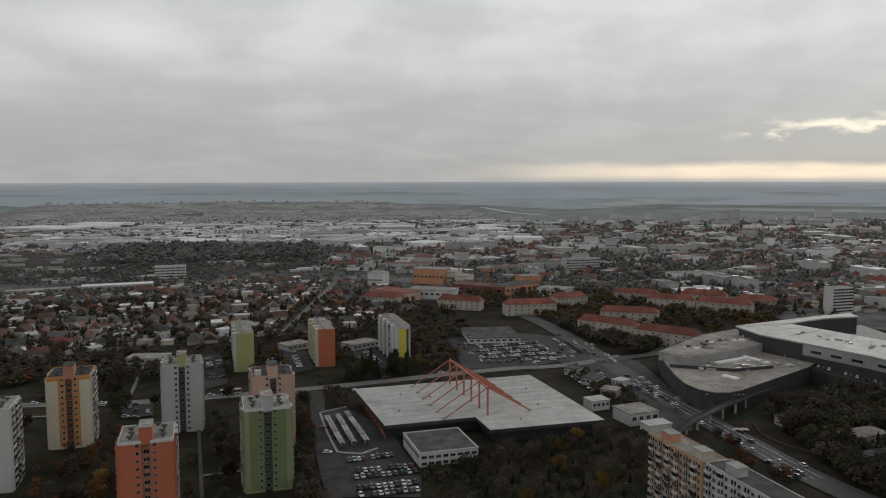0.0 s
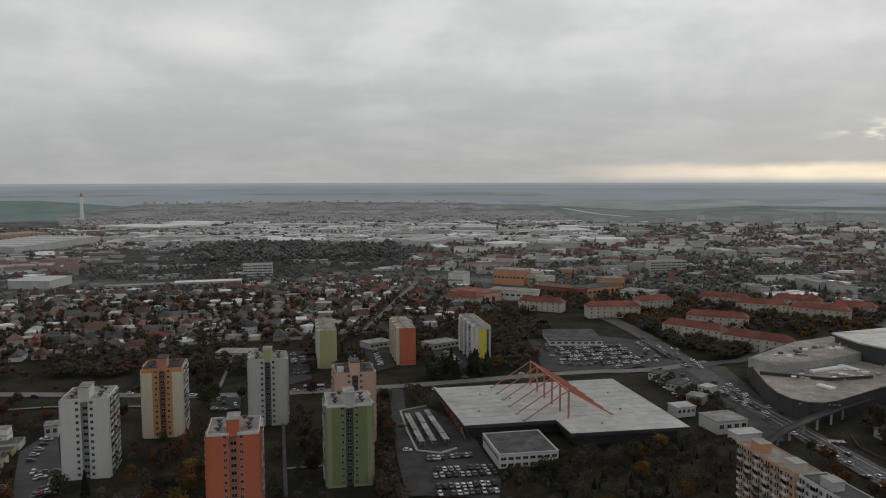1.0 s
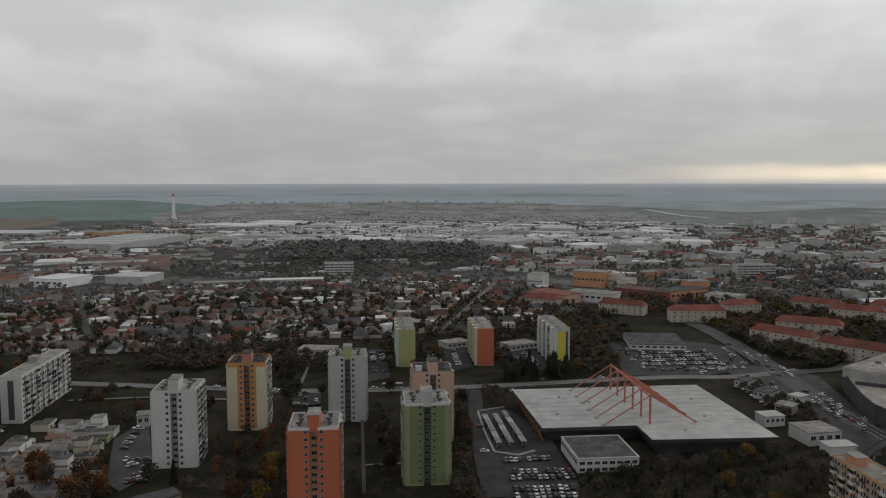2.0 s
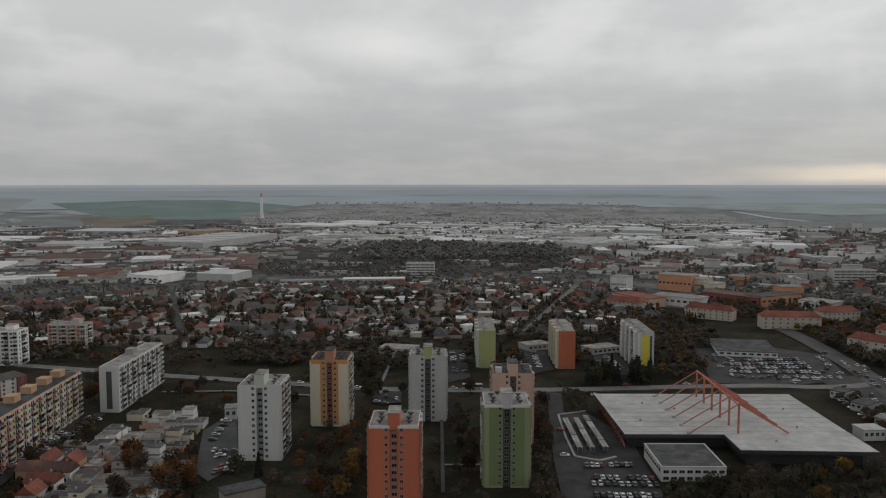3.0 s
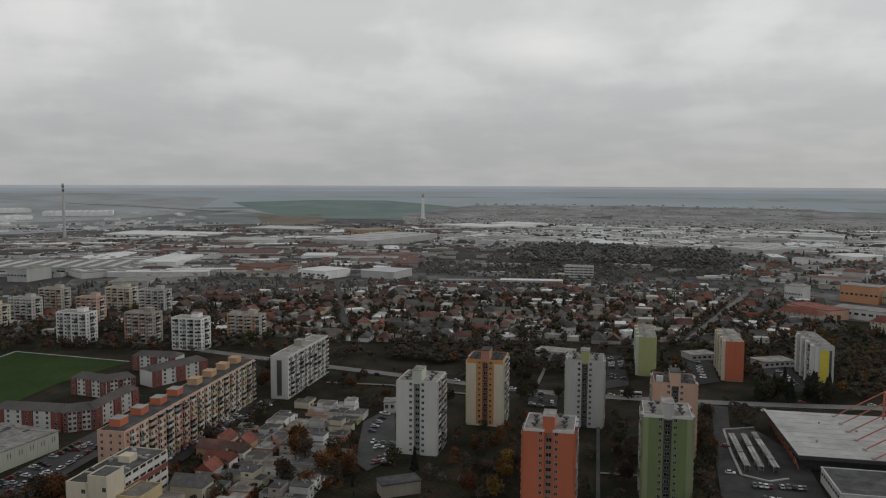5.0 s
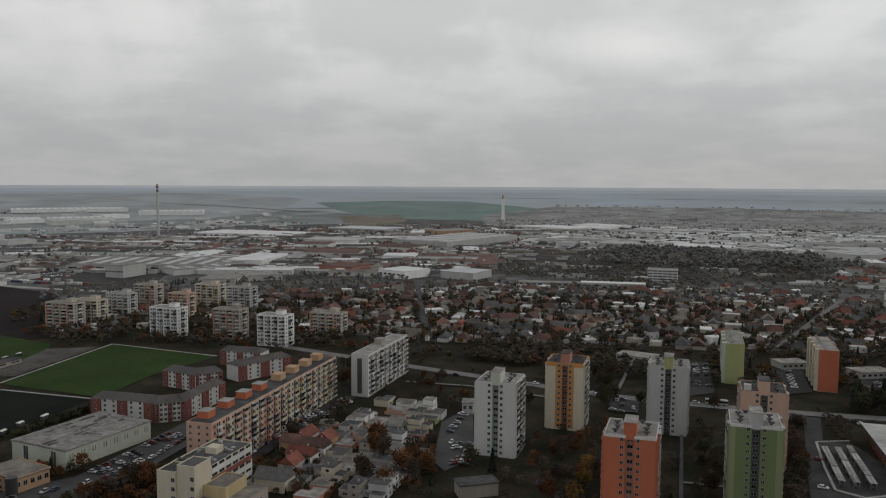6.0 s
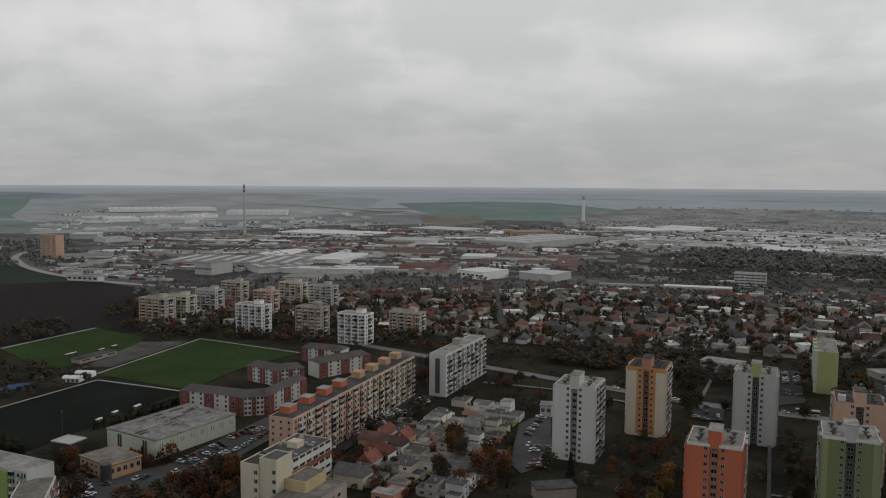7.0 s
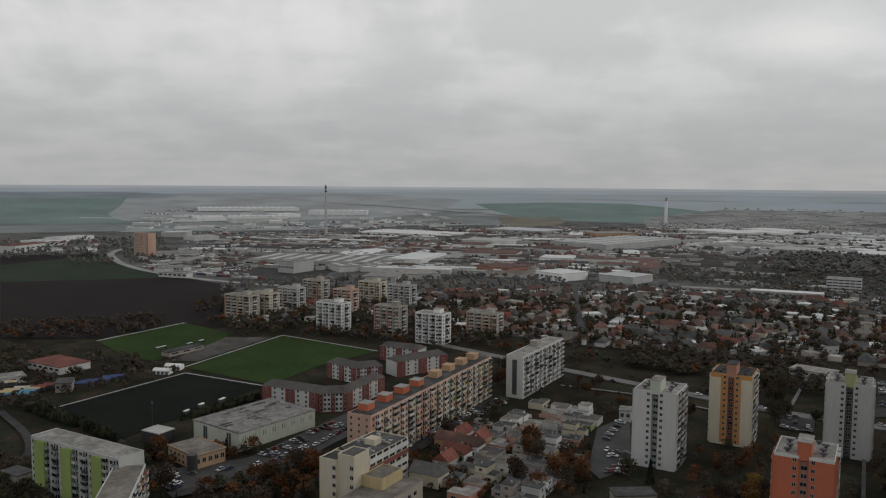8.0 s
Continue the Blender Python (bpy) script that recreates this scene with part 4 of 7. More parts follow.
for k in range(9):
    part("wall_panel_joint", Geo().beam((141.8 + k * 2.4, 413.8 - k * 0.1, 9.4), (143.0 + k * 2.4, 413.6 - k * 0.1, 9.4), 0.3, 0.5), METAL, mall)
stadium = thing("stadium", 0, 0, 0, 0, "football stadium with white flat stand roofs", "stadium")
for nm, ring in (("stand_roof", [(205.6, 543.1), (210.6, 513.2), (227.5, 486.2), (250.3, 448.5), (264.0, 419.9), (296.4, 461.6), (282.8, 492.7), (247.4, 551.4)]), ("stand_roof", [(206.0, 544.2), (247.0, 552.4), (283.2, 573.7), (312.0, 580.6), (312.9, 595.3), (278.2, 580.8)])):
    part(nm, Geo().prism(ring, 21.0, 22.0), SHEET, stadium, "white sheet stand roof")
    part("stand_wall", Geo().prism(shrink(ring, 0.04), 0, 21.0), CLAD, stadium)
EDGE = [(227.5, 486.2), (250.3, 448.5), (264.0, 419.9)]
for (ax, ay), (bx, by) in zip(EDGE, EDGE[1:]):
    part("fascia", Geo().beam((ax, ay + 1.0, 17.4), (bx, by + 1.0, 17.4), 0.8, 6.6), METAL, stadium, "pale grey fascia panel")
    for q in (0.2, 0.5, 0.8):
        px, py = ax + (bx - ax) * q, ay + (by - ay) * q
        part("fascia_window", Geo().beam((px - (bx - ax) * 0.08, py - (by - ay) * 0.08 + 0.5, 17.2), (px + (bx - ax) * 0.08, py + (by - ay) * 0.08 + 0.5, 17.2), 0.5, 1.6), GLASS, stadium)
for k in range(14):
    q = random.random()
    px, py = 222 + 62 * q + random.uniform(-6, 6), 535 - 80 * q + random.uniform(-10, 10)
    part("roof_unit", Geo().box(px - 1.2, px + 1.2, py - 0.8, py + 0.8, 22.0, 22.8), random.choice((METAL, CONCRETE)), stadium)
for k in range(7):
    part("roof_seam", Geo().beam((212 + 8.5 * k, 541 - 16 * k, 22.05), (247 + 5.5 * k, 549 - 11 * k, 22.05), 0.4, 0.12), CONCRETE, stadium)
claim(290, 520, 120, 130, 30)
TERR = [(223.6, 472.8), (244.6, 423.7), (256.1, 405.9), (280.4, 445.4), (270.9, 475.4), (245.2, 509.7)]
part("terrace", Geo().prism(TERR, 0, 9.0, 0, 1), [CLAD, ASPHALT], stadium, "dark terrace wall with a parking deck")
part("pitch_bowl", Geo().prism([(261.8, 581.6), (296.8, 516.8), (333.0, 531.3), (332.5, 614.5)], 0, 9), CLAD, stadium, "dark seating bowl")

# footbridge ramp over the arterial road
bridge = thing("footbridge", 0, 0, 0, 0, "long dark grey footbridge ramp with parapets", "footbridge")
SPAN = [(110.7, 368.5, 1.0), (122.6, 378.0, 5.5), (141.2, 395.5, 6.5), (161.8, 415.1, 6.5), (176.5, 430.3, 6.0), (198.9, 452.0, 4.0), (222.7, 472.5, 2.0)]
for (ax, ay, az), (bx, by, bz) in zip(SPAN, SPAN[1:]):
    part("deck", Geo().beam((ax, ay, az), (bx, by, bz), 3.6, 0.45), DARKFELT, bridge)
    n = Vector((-(by - ay), bx - ax)).normalized() * 2.1
    for s in (-1, 1):
        part("parapet", Geo().beam((ax + s * n.x, ay + s * n.y, az + 0.6), (bx + s * n.x, by + s * n.y, bz + 0.6), 0.12, 0.8), SLATE, bridge)
    for q in (0.25, 0.75):
        px, py, pz = ax + (bx - ax) * q, ay + (by - ay) * q, az + (bz - az) * q
        part("pier", Geo().drum(px, py, 0, pz - 0.2, 0.6, 0.6, 10), CONCRETE, bridge)
wall_line = [(159, 392), (156, 375), (159, 362), (166, 352), (178, 340), (196, 322)]
gw = Geo()
for a, b in zip(wall_line, wall_line[1:]):
    gw.beam((*a, 0.5), (*b, 0.5), 0.5, 1.2)
setting("retaining_wall", gw, TILEBROWN, "low red-brown retaining wall beside the road", "wall")

# white slab tower beyond the stadium
block(360.3, 706.8, TURN - 90, 12, 22, 9, "white and grey office tower with ribbon windows", WHITE, FELT, "+x", 5, WHITE, None, win=(3.4, 1.5), name="office_tower")


def hall_box(name, x, y, w, d, h, turn, wall, roof, label, category="hall", bays=0, lights=0, group="", lift=0.0):
    """A flat-roofed hall: walls, a thin overhanging roof, a band of windows and roof lights."""
    t = thing(name, x, y, rise(math.hypot(x, y)), turn, label, category, group)
    claim(x, y, w + 2, d + 2, turn)
    part("wall", Geo().box(-w / 2, w / 2, -d / 2, d / 2, -2, h), wall, t)
    r = part("roof", Geo().box(-w / 2 - 0.4, w / 2 + 0.4, -d / 2 - 0.4, d / 2 + 0.4, h, h + 0.5), roof, t)
    for k in range(bays):
        x0 = -w / 2 + w * (k + 0.5) / bays
        part("window", window_mesh(round(w / bays * 0.6, 1), round(min(2.2, h * 0.35), 1)), None, t, "", (x0, -d / 2 - 0.04, h * 0.45))
    for k in range(lights):
        x0 = -w / 2 + w * (k + 0.5) / lights
        part("roof_light", Geo().box(x0 - w / lights * 0.2, x0 + w / lights * 0.2, -d * 0.38, d * 0.38, h + 0.5, h + 1.2), METAL, r)
    return t


# pale green sports hall and its neighbours
sh = hall_box("sports_hall", -343, 200, 48, 34, 8.51, 100, PALE, PATCHROOF, "pale green-white hall with a patchy dark roof", "hall", 0, 0)
for y0 in (8.5, 6.9, -9.0, -10.6):
    part("downpipe", Geo().box(-24.5, -24.0, y0 - 0.3, y0 + 0.3, 0, 7.6), SHADE, sh, "dark wall duct")
for k in range(8):
    x0 = -21 + k * 6.0
    part("pilaster", Geo().box(x0 - 3.1, x0 - 2.8, -17.15, -17.0, 0, 8.4), WHITE, sh)
    for dx in (-0.7, 0.7):
        part("window", window_mesh(0.5, 2.4), None, sh, "narrow slit window", (x0 + dx, -17.02, 4.4))
random.seed(61)
for k in range(26):
    px, py, pw = random.uniform(-22, 20), random.uniform(-15, 14), random.uniform(1.0, 4.5)
    part("roof_patch", Geo().box(px - pw, px + pw, py - random.uniform(0.3, 1.4), py + random.uniform(0.3, 1.4), 9.0, 9.03 + 0.003 * k), random.choice((DARKFELT, FELT, DARKFELT)), sh, "weathered roof patch")
hall_box("gym", -548, 172, 35, 22, 4.52, 16, WHITE, REDROOF, "low hall with a red roof beside the pitches", "hall", 6)
club = hall_box("club_house", -325, 160, 15, 22, 6.03, 95, OCHRE, BROWNFELT, "low ochre house with a flat roof", "house", 5, 0)
for k in range(6):
    part("window", window_mesh(1.5, 1.4), None, club, "", (-7.53, -8.5 + k * 3.4, 3.6), -90)
    part("window", window_mesh(1.5, 1.4), None, club, "", (-7.53, -8.5 + k * 3.4, 0.9), -90)
part("roof_rim", Geo().box(-7.9, 7.9, -11.4, -11.1, 6.5, 6.9).box(-7.9, -7.6, -11.1, 11.4, 6.5, 6.9).box(7.6, 7.9, -11.1, 11.4, 6.5, 6.9), OCHRE, club)
part("entrance_tower", Geo().drum(-9, -11.5, 0, 8.0, 2.2, 2.2, 14), CLAD, club, "dark round entrance tower")
hall_box("low_house", -230, 354, 6, 8, 6.04, 28, GREY, FELT, "small grey annex beside the white tower", "shed", 2)
hall_box("shed", -363, 159, 11, 9, 5.05, 19, CLAD, SHEET, "dark shed with a white roof", "shed")


def tent(x, y, turn, w, d):
    """A white party tent: posts, panelled sides and a low ridged roof."""
    t = thing("tent", x, y, 0, turn, "white ridged tent beside the pitch", "tent", "tents by the pitch")
    claim(x, y, w, d, turn)
    part("side", Geo().box(-w / 2, w / 2, -d / 2, d / 2, 0, 2.6), WHITEWASH, t)
    part("roof", gabled(w, d, 2.6, 1.3, 0.2, 0.0), WHITEWASH, t)
    for k in range(5):
        part("post", Geo().beam((-w / 2 + w * k / 4, -d / 2 - 0.05, 0), (-w / 2 + w * k / 4, -d / 2 - 0.05, 2.6), 0.12), METAL, t)
        # dark sheets on the closed side paint in the shade of its openings
        if k < 4:
            part("opening", Geo().box(-w / 2 + w * (k + 0.2) / 4, -w / 2 + w * (k + 0.8) / 4, -d / 2 - 0.03, -d / 2, 0.1, 2.1), SHADE, t)


def shelter(x, y, turn, w):
    """A players' shelter: back, two cheeks, a bench and a pale curved roof."""
    t = thing("dugout", x, y, 0, turn, "small white-roofed dugout at the pitch's edge", "dugout", "dugouts of the pitches")
    part("back", Geo().box(-w / 2, w / 2, 0.8, 0.9, 0, 2.0).box(-w / 2, -w / 2 + 0.08, -0.6, 0.8, 0, 2.0).box(w / 2 - 0.08, w / 2, -0.6, 0.8, 0, 2.0), SHADE, t)
    part("bench", Geo().box(-w / 2 + 0.3, w / 2 - 0.3, 0.2, 0.6, 0.35, 0.45), CONCRETE, t)
    part("roof", Geo().quad([(-w / 2, 0.95, 2.0), (-w / 2, 0.2, 2.35), (w / 2, 0.2, 2.35), (w / 2, 0.95, 2.0)]).quad([(-w / 2, 0.2, 2.35), (-w / 2, -0.9, 2.25), (w / 2, -0.9, 2.25), (w / 2, 0.2, 2.35)]).box(-w / 2, w / 2, -0.95, 0.95, 1.9, 2.0), WHITEWASH, t)


tent(-488.5, 216.5, 38, 11, 6)
tent(-495.5, 227.5, 38, 11, 6)
for px, py, turn, w in ((-560.4, 246.9, 108, 9), (-558.9, 268.4, 108, 5), (-563.3, 279.9, 108, 5), (-394.3, 187.9, 295, 4), (-400.6, 199.5, 295, 4), (-402.7, 213.1, 295, 5)):
    shelter(px, py, turn, w)
hall_box("shed", -346, 93, 11, 7, 6.07, 15, BROWNISH, DARKFELT, "brown-grey shed with a dark roof", "shed")
hall_box("low_house", -202, 529, 26, 16, 4.08, 4, WHITE, FELT, "low white pavilion in the grass", "pavilion", 6)
hall_box("shop", 37, 609, 40, 43, 4.09, 6, WHITE, DARKFELT, "low white shop with a grey flat roof", "shop", 8)
hall_box("petrol_station", 84, 420, 11, 9, 5.1, 22, WHITE, SHEET, "small white flat-roofed petrol station", "shop", 4)
hall_box("petrol_station", 100, 398, 17, 16, 6.11, 22, GREY, FELT, "small white flat-roofed station building", "shop", 4)
hall_box("shed", 106, 381, 13, 8, 4.12, 19, WHITE, SHEET, "small white shed beside the road", "shed")
hall_box("low_house", -166, 262, 16, 8, 5.13, 50, BROWNISH, DARKFELT, "low flat-roofed transformer house", "shed")

hall_box("low_house", 177, 391, 13, 6, 4.14, 12, BROWNISH, DARKFELT, "low brown-grey house among trees", "house", 4)
hall_box("low_house", 197, 359, 23, 11, 6.15, 20, BROWNISH, BROWNFELT, "brown-grey house with a flat roof among trees", "house", 5)
hall_box("low_house", 191, 337, 20, 6, 4.16, 20, SALMON, DARKFELT, "orange-pink house among trees", "house", 4)
hall_box("low_house", -62, 575, 24, 15, 4.17, 44, WHITE, FELT, "low white row between the blocks", "house", 6)
hall_box("low_house", -110, 571, 20, 14, 4.18, 44, GREY, FELT, "low grey row between the blocks", "house", 5)
mast_ob = thing("floodlight_mast", -376.9, 162.1, 0, 0, "thin grey floodlight mast beside the pitch", "floodlight")
part("pole", Geo().drum(0, 0, 0, 15, 0.14, 0.09, 8), SHADE, mast_ob)
part("lamp_head", Geo().box(-0.9, 0.9, -0.2, 0.2, 14.6, 15.4), SHADE, mast_ob)
for k in range(3):
    part("roof_seam", Geo().box(-24 + k * 22, -23.4 + k * 22, -14, 14, 9.0, 9.25), FELT, sh)
part("roof_seam", Geo().box(-24, 24, -0.4, 0.4, 9.0, 9.25), FELT, sh)
bus = thing("bus", -123.9, 447.1, 0.5, TURN, "white and dark city bus on the street", "bus")
part("body", Geo().box(-6, 6, -1.25, 1.25, 0.4, 3.1), SHEET, bus)
part("window_band", Geo().box(-5.9, 5.9, -1.29, 1.29, 1.4, 2.5), CARGLASS, bus)
for wx in (-4, 4):
    for wy in (-1.15, 1.15):
        part("wheel", Geo().beam((wx, wy - 0.15, 0.45), (wx, wy + 0.15, 0.45), 0.9), TYRE, bus)
# sheds and tents round the fairground and the road's forecourt
for args, wall, roof, lab in (((-489, 157, 9, 13, 5.19, 65), BROWNISH, DARKFELT, "grey house with a dark roof by the stands"), ((-531, 139, 14, 14, 3.7, 85), GREY, FELT, "long pale market tent beside the stands"),
                              ((-539, 254, 32, 8, 3.21, 106), BROWNISH, DARKFELT, "dark low stand between the pitches"), ((92, 472, 9, 13, 4.22, -37), GREY, DARKFELT, "grey shed among parked cars"), ((97, 444, 9, 9, 4.23, -31), BROWNISH, FELT, "brown-grey shed among parked cars"),
                              ((84, 495, 8, 10, 4.24, -35), WHITE, DARKFELT, "white booth with a dark roof"), ((108, 466, 7, 8, 3.75, -49), WHITE, SHEET, "white booth beside the arterial road")):
    hall_box("shed", *args, wall, roof, lab, "shed", 3, 0, "sheds")
# cream school with orange bands
sc = thing("school", -247, 172, 0, TURN, "cream stepped building with dark flat roofs", "school building")
claim(-232, 188, 44, 50, TURN)
for x0, x1, y0, y1, h, wall, roof in ((0, 8, 0, 10, 19, CREAM, DARKFELT), (8, 15.5, 1, 11, 21.5, CREAM, DARKFELT), (-2, 15, 11, 40, 18, CREAM, DARKFELT), (15.5, 33, -12, 22, 9, BROWNISH, BROWNFELT), (15.6, 25, 6, 20, 13, STRAW, BROWNFELT)):
    part("wall", Geo().box(x0, x1, y0, y1, 0, h), wall, sc)
    rf = part("roof", Geo().box(x0 + 0.4, x1 - 0.4, y0 + 0.4, y1 - 0.4, h, h + 0.12), roof, sc)
    edge = Geo()
    for e in ((x0, x1, y0, y0 + 0.35), (x0, x1, y1 - 0.35, y1), (x0, x0 + 0.35, y0 + 0.35, y1 - 0.35), (x1 - 0.35, x1, y0 + 0.35, y1 - 0.35)):
        edge.box(*e, h, h + 0.5)
    part("parapet", edge, wall, rf)
part("roof_light", Geo().box(4, 9, 24, 29, 18.1, 20.6), CREAM, sc)
for k in range(5):
    part("facade_band", Geo().box(15, 15.4, 11.5, 39.5, 2.2 + k * 3.3, 3.9 + k * 3.3), MAROON if k == 3 else WHITE, sc)
    for j in range(6):
        part("window", window_mesh(3.4, 1.3), None, sc, "", (15.1, 14 + j * 4.6, 4.1 + k * 3.3), 90)
for k in range(5):
    part("window", window_mesh(1.6, 1.6), None, sc, "", (7.0, -0.03, 2.0 + k * 3.4))
    part("window", window_mesh(1.6, 1.6), None, sc, "", (14.5, 0.97, 2.0 + k * 3.6))
for k in range(7):
    part("window", window_mesh(2.2, 1.6), None, sc, "", (33.03, -9 + k * 4.2, 5.5), 90)

random.seed(15)
for k in range(14):
    px, py = random.uniform(0, 13), random.uniform(12.5, 38)
    part("roof_patch", Geo().box(px - random.uniform(0.3, 1.6), px + random.uniform(0.3, 1.2), py - 0.5, py + random.uniform(0.4, 1.2), 18.1, 18.1 + random.choice((0.12, 0.15, 0.5, 1.0))), random.choice((SHEET, CONCRETE, SHADE)), sc)

# red-walled apartments with slate roofs


def terrace_house(x, y, w, d, h, turn, wall, accent, roof, label, floors=3, hip=4.0, peak=3.5, name="terraced_house", bays=8):
    t = thing(name, x, y, 0, turn, label, "residential building", "residential rows")
    claim(x, y, w + 2, d + 2, turn)
    part("wall", Geo().box(-w / 2, w / 2, -d / 2, d / 2, 0, h), wall, t)
    part("roof", gabled(w, d, h, peak, 0.6, hip), roof, t)
    if accent:
        for k in range(0, bays, 3):
            x0 = -w / 2 + w * (k + 0.5) / bays
            part("bay", Geo().box(x0 - w / bays * 0.55, x0 + w / bays * 0.55, -d / 2 - 0.7, -d / 2, 0, h), accent, t)
    for f in range(floors):
        for k in range(bays):
            x0 = -w / 2 + w * (k + 0.5) / bays
            part("window", window_mesh(1.4, 1.4), None, t, "", (x0, -d / 2 - (0.74 if accent and k % 3 == 0 else 0.03), 1.0 + f * h / floors))
    return t


for args in ((-371, 242, 37, 12, 10.26, 21), (-351, 252, 15, 13, 10.27, 57), (-353, 272, 41, 8, 10.28, 111), (-398, 298, 26, 12, 9.79, 7), (-388, 304, 17, 12, 9.8, 70), (-415, 358, 30, 12, 9.81, 19), (-385, 344, 40, 13, 9.82, 84)):
    terrace_house(*args, WHITE, MAROON, SLATE, "white and red apartment row with a slate roof", 4, 3.0, 2.6, "apartment_row", 7)
# long red-roofed rows
for args in ((162, 672, 49, 14, 10.33, -17), (133, 623, 48, 14, 10.34, -38), (170, 583, 48, 14, 10.35, -39), (80, 718, 48, 14, 10.36, 11),
             (219, 745, 44, 14, 10.37, -19), (262, 720, 49, 14, 10.38, -32), (123, 759, 35, 14, 10.39, 24), (196, 790, 46, 13, 9.2, -22), (262, 779, 44, 13, 9.4, -28), (300, 742, 36, 13, 9.6, -30), (17, 748, 43, 14, 9.0, -19), (-61, 777, 38, 14, 8.01, -23)):
    terrace_house(*args, BEIGE, None, REDROOF, "long residential row with a red tiled hip roof", 3, 5.0, 4.5, "apartment_row", 8)
# hospital quarter
for args, m, r, lab in (((-14, 932, 38, 25, 18.02, -18), TERRA, FELT, "orange hospital wing with a flat roof"), ((12, 934, 15, 25, 14.03, -23), CREAM, FELT, "cream hospital wing with a flat roof"), ((25, 912, 15, 25, 12.04, -21), CREAM, FELT, "cream hospital wing with a flat roof"),
                        ((-75, 903, 19, 20, 17.05, -17), WHITE, FELT, "white hospital block with a flat roof"), ((-50, 812, 50, 25, 9.06, -41), PINK, REDROOF, "pink hospital wing with a red roof"), ((-10, 821, 50, 25, 9.07, -20), WHITE, FELT, "pale hospital wing with a grey roof"),
                        ((80, 853, 54, 22, 10.08, 41), TERRA, DARKFELT, "orange hospital wing with a dark roof"), ((97, 886, 24, 18, 15.09, 25), TERRA, FELT, "orange hospital block with a flat roof"), ((55, 1006, 20, 20, 10.1, -19), TERRA, FELT, "orange flat-roofed building of the hospital"),
                        ((26, 1094, 20, 20, 20.11, -1), GREY, FELT, "grey tower building of the hospital"), ((121, 834, 33, 25, 8.12, -32), WHITE, FELT, "white flat-roofed building of the hospital"), ((43, 852, 62, 25, 9.13, -31), MAROON, TILE, "dark red building with a tiled roof")):
    hall_box("hospital_wing", *args, m, r, lab, "hospital", 8, 0, "hospital quarter")

# ---- works and warehouses on the plain ----
WORKS = []
WORKS += [
    ((-996, 688, 193, 122, 8.64, 33), GREY, FELT, 10, 8),
    ((-950, 760, 164, 107, 7.15, 101), GREY, FELT, 0, 6),
    ((-899, 684, 76, 63, 7.66, 74), WHITE, FELT, 0, 4),
    ((-775, 633, 44, 47, 7.17, 34), GREY, FELT, 0, 0),
    ((-767, 684, 46, 48, 7.38, 67), GREY, FELT, 0, 0),
    ((-924, 824, 114, 54, 9.19, 117), WHITEWASH, BRIGHTSHEET, 0, 0),
    ((-1402, 1236, 242, 120, 7.2, 17), WHITEWASH, BRIGHTSHEET, 0, 0),
    ((-1098, 1183, 106, 78, 9.21, 27), WHITE, SHEET, 0, 0)]
WORKS += [
    ((-913, 983, 93, 72, 8.22, 32), WHITE, TILE, 0, 0),
    ((-896, 1136, 88, 69, 8.23, 8), WHITE, TILE, 0, 0),
    ((-781, 996, 51, 50, 8.24, 30), WHITEWASH, BRIGHTSHEET, 0, 0),
    ((-634, 817, 47, 49, 10.25, -4), WHITEWASH, BRIGHTSHEET, 6, 0),
    ((-744, 826, 61, 55, 8.26, 4), SALMON, TILE, 0, 0),
    ((-1059, 1086, 67, 59, 8.27, 28), WHITE, TILE, 0, 0),
    ((-1310, 1532, 167, 108, 8.28, 9), GREY, METAL, 0, 0),
    ((-1077, 1566, 99, 74, 10.29, 65), OCHRE, FELT, 0, 0)]
WORKS += [
    ((-907, 1347, 266, 131, 12.3, 90), GREY, SHEET, 0, 6),
    ((-980, 1881, 150, 100, 8.31, 16), WHITE, SHEET, 0, 0),
    ((-883, 2022, 132, 91, 10.32, -12), WHITEWASH, BRIGHTSHEET, 8, 0),
    ((-693, 1524, 102, 76, 9.33, -4), WHITE, FELT, 0, 5),
    ((-481, 1050, 70, 14, 4.34, 24), GREY, FELT, 0, 0),
    ((-364.7, 871.8, 74, 16, 7.35, 22.7), GREY, BRIGHTSHEET, 12, 0),
    ((-436.5, 849.4, 76, 14, 5.15, 26), GREY, FELT, 10, 0),
    ((-564, 859, 49, 49, 9.36, 3), GREY, METAL, 0, 0),
    ((-178, 1493, 123, 87, 10.37, 50), WHITE, SHEET, 0, 5)]
WORKS += [
    ((-32, 1424, 65, 57, 9.38, 49), WHITEWASH, BRIGHTSHEET, 0, 0),
    ((-335, 1453, 97, 74, 9.39, -15), WHITE, FELT, 0, 5),
    ((105, 1935, 48, 49, 9.0, -0), WHITEWASH, BRIGHTSHEET, 0, 0),
    ((14, 1779, 54, 52, 9.01, -21), WHITE, SHEET, 0, 0),
    ((-253, 1688, 85, 68, 9.02, -24), GREY, FELT, 0, 0),
    ((-206, 1743, 87, 68, 9.03, -0), GREY, FELT, 0, 0),
    ((-110, 1853, 86, 68, 12.04, -0), GREY, METAL, 0, 0),
    ((164, 1502, 53, 52, 12.05, -0), WHITEWASH, BRIGHTSHEET, 0, 0)]
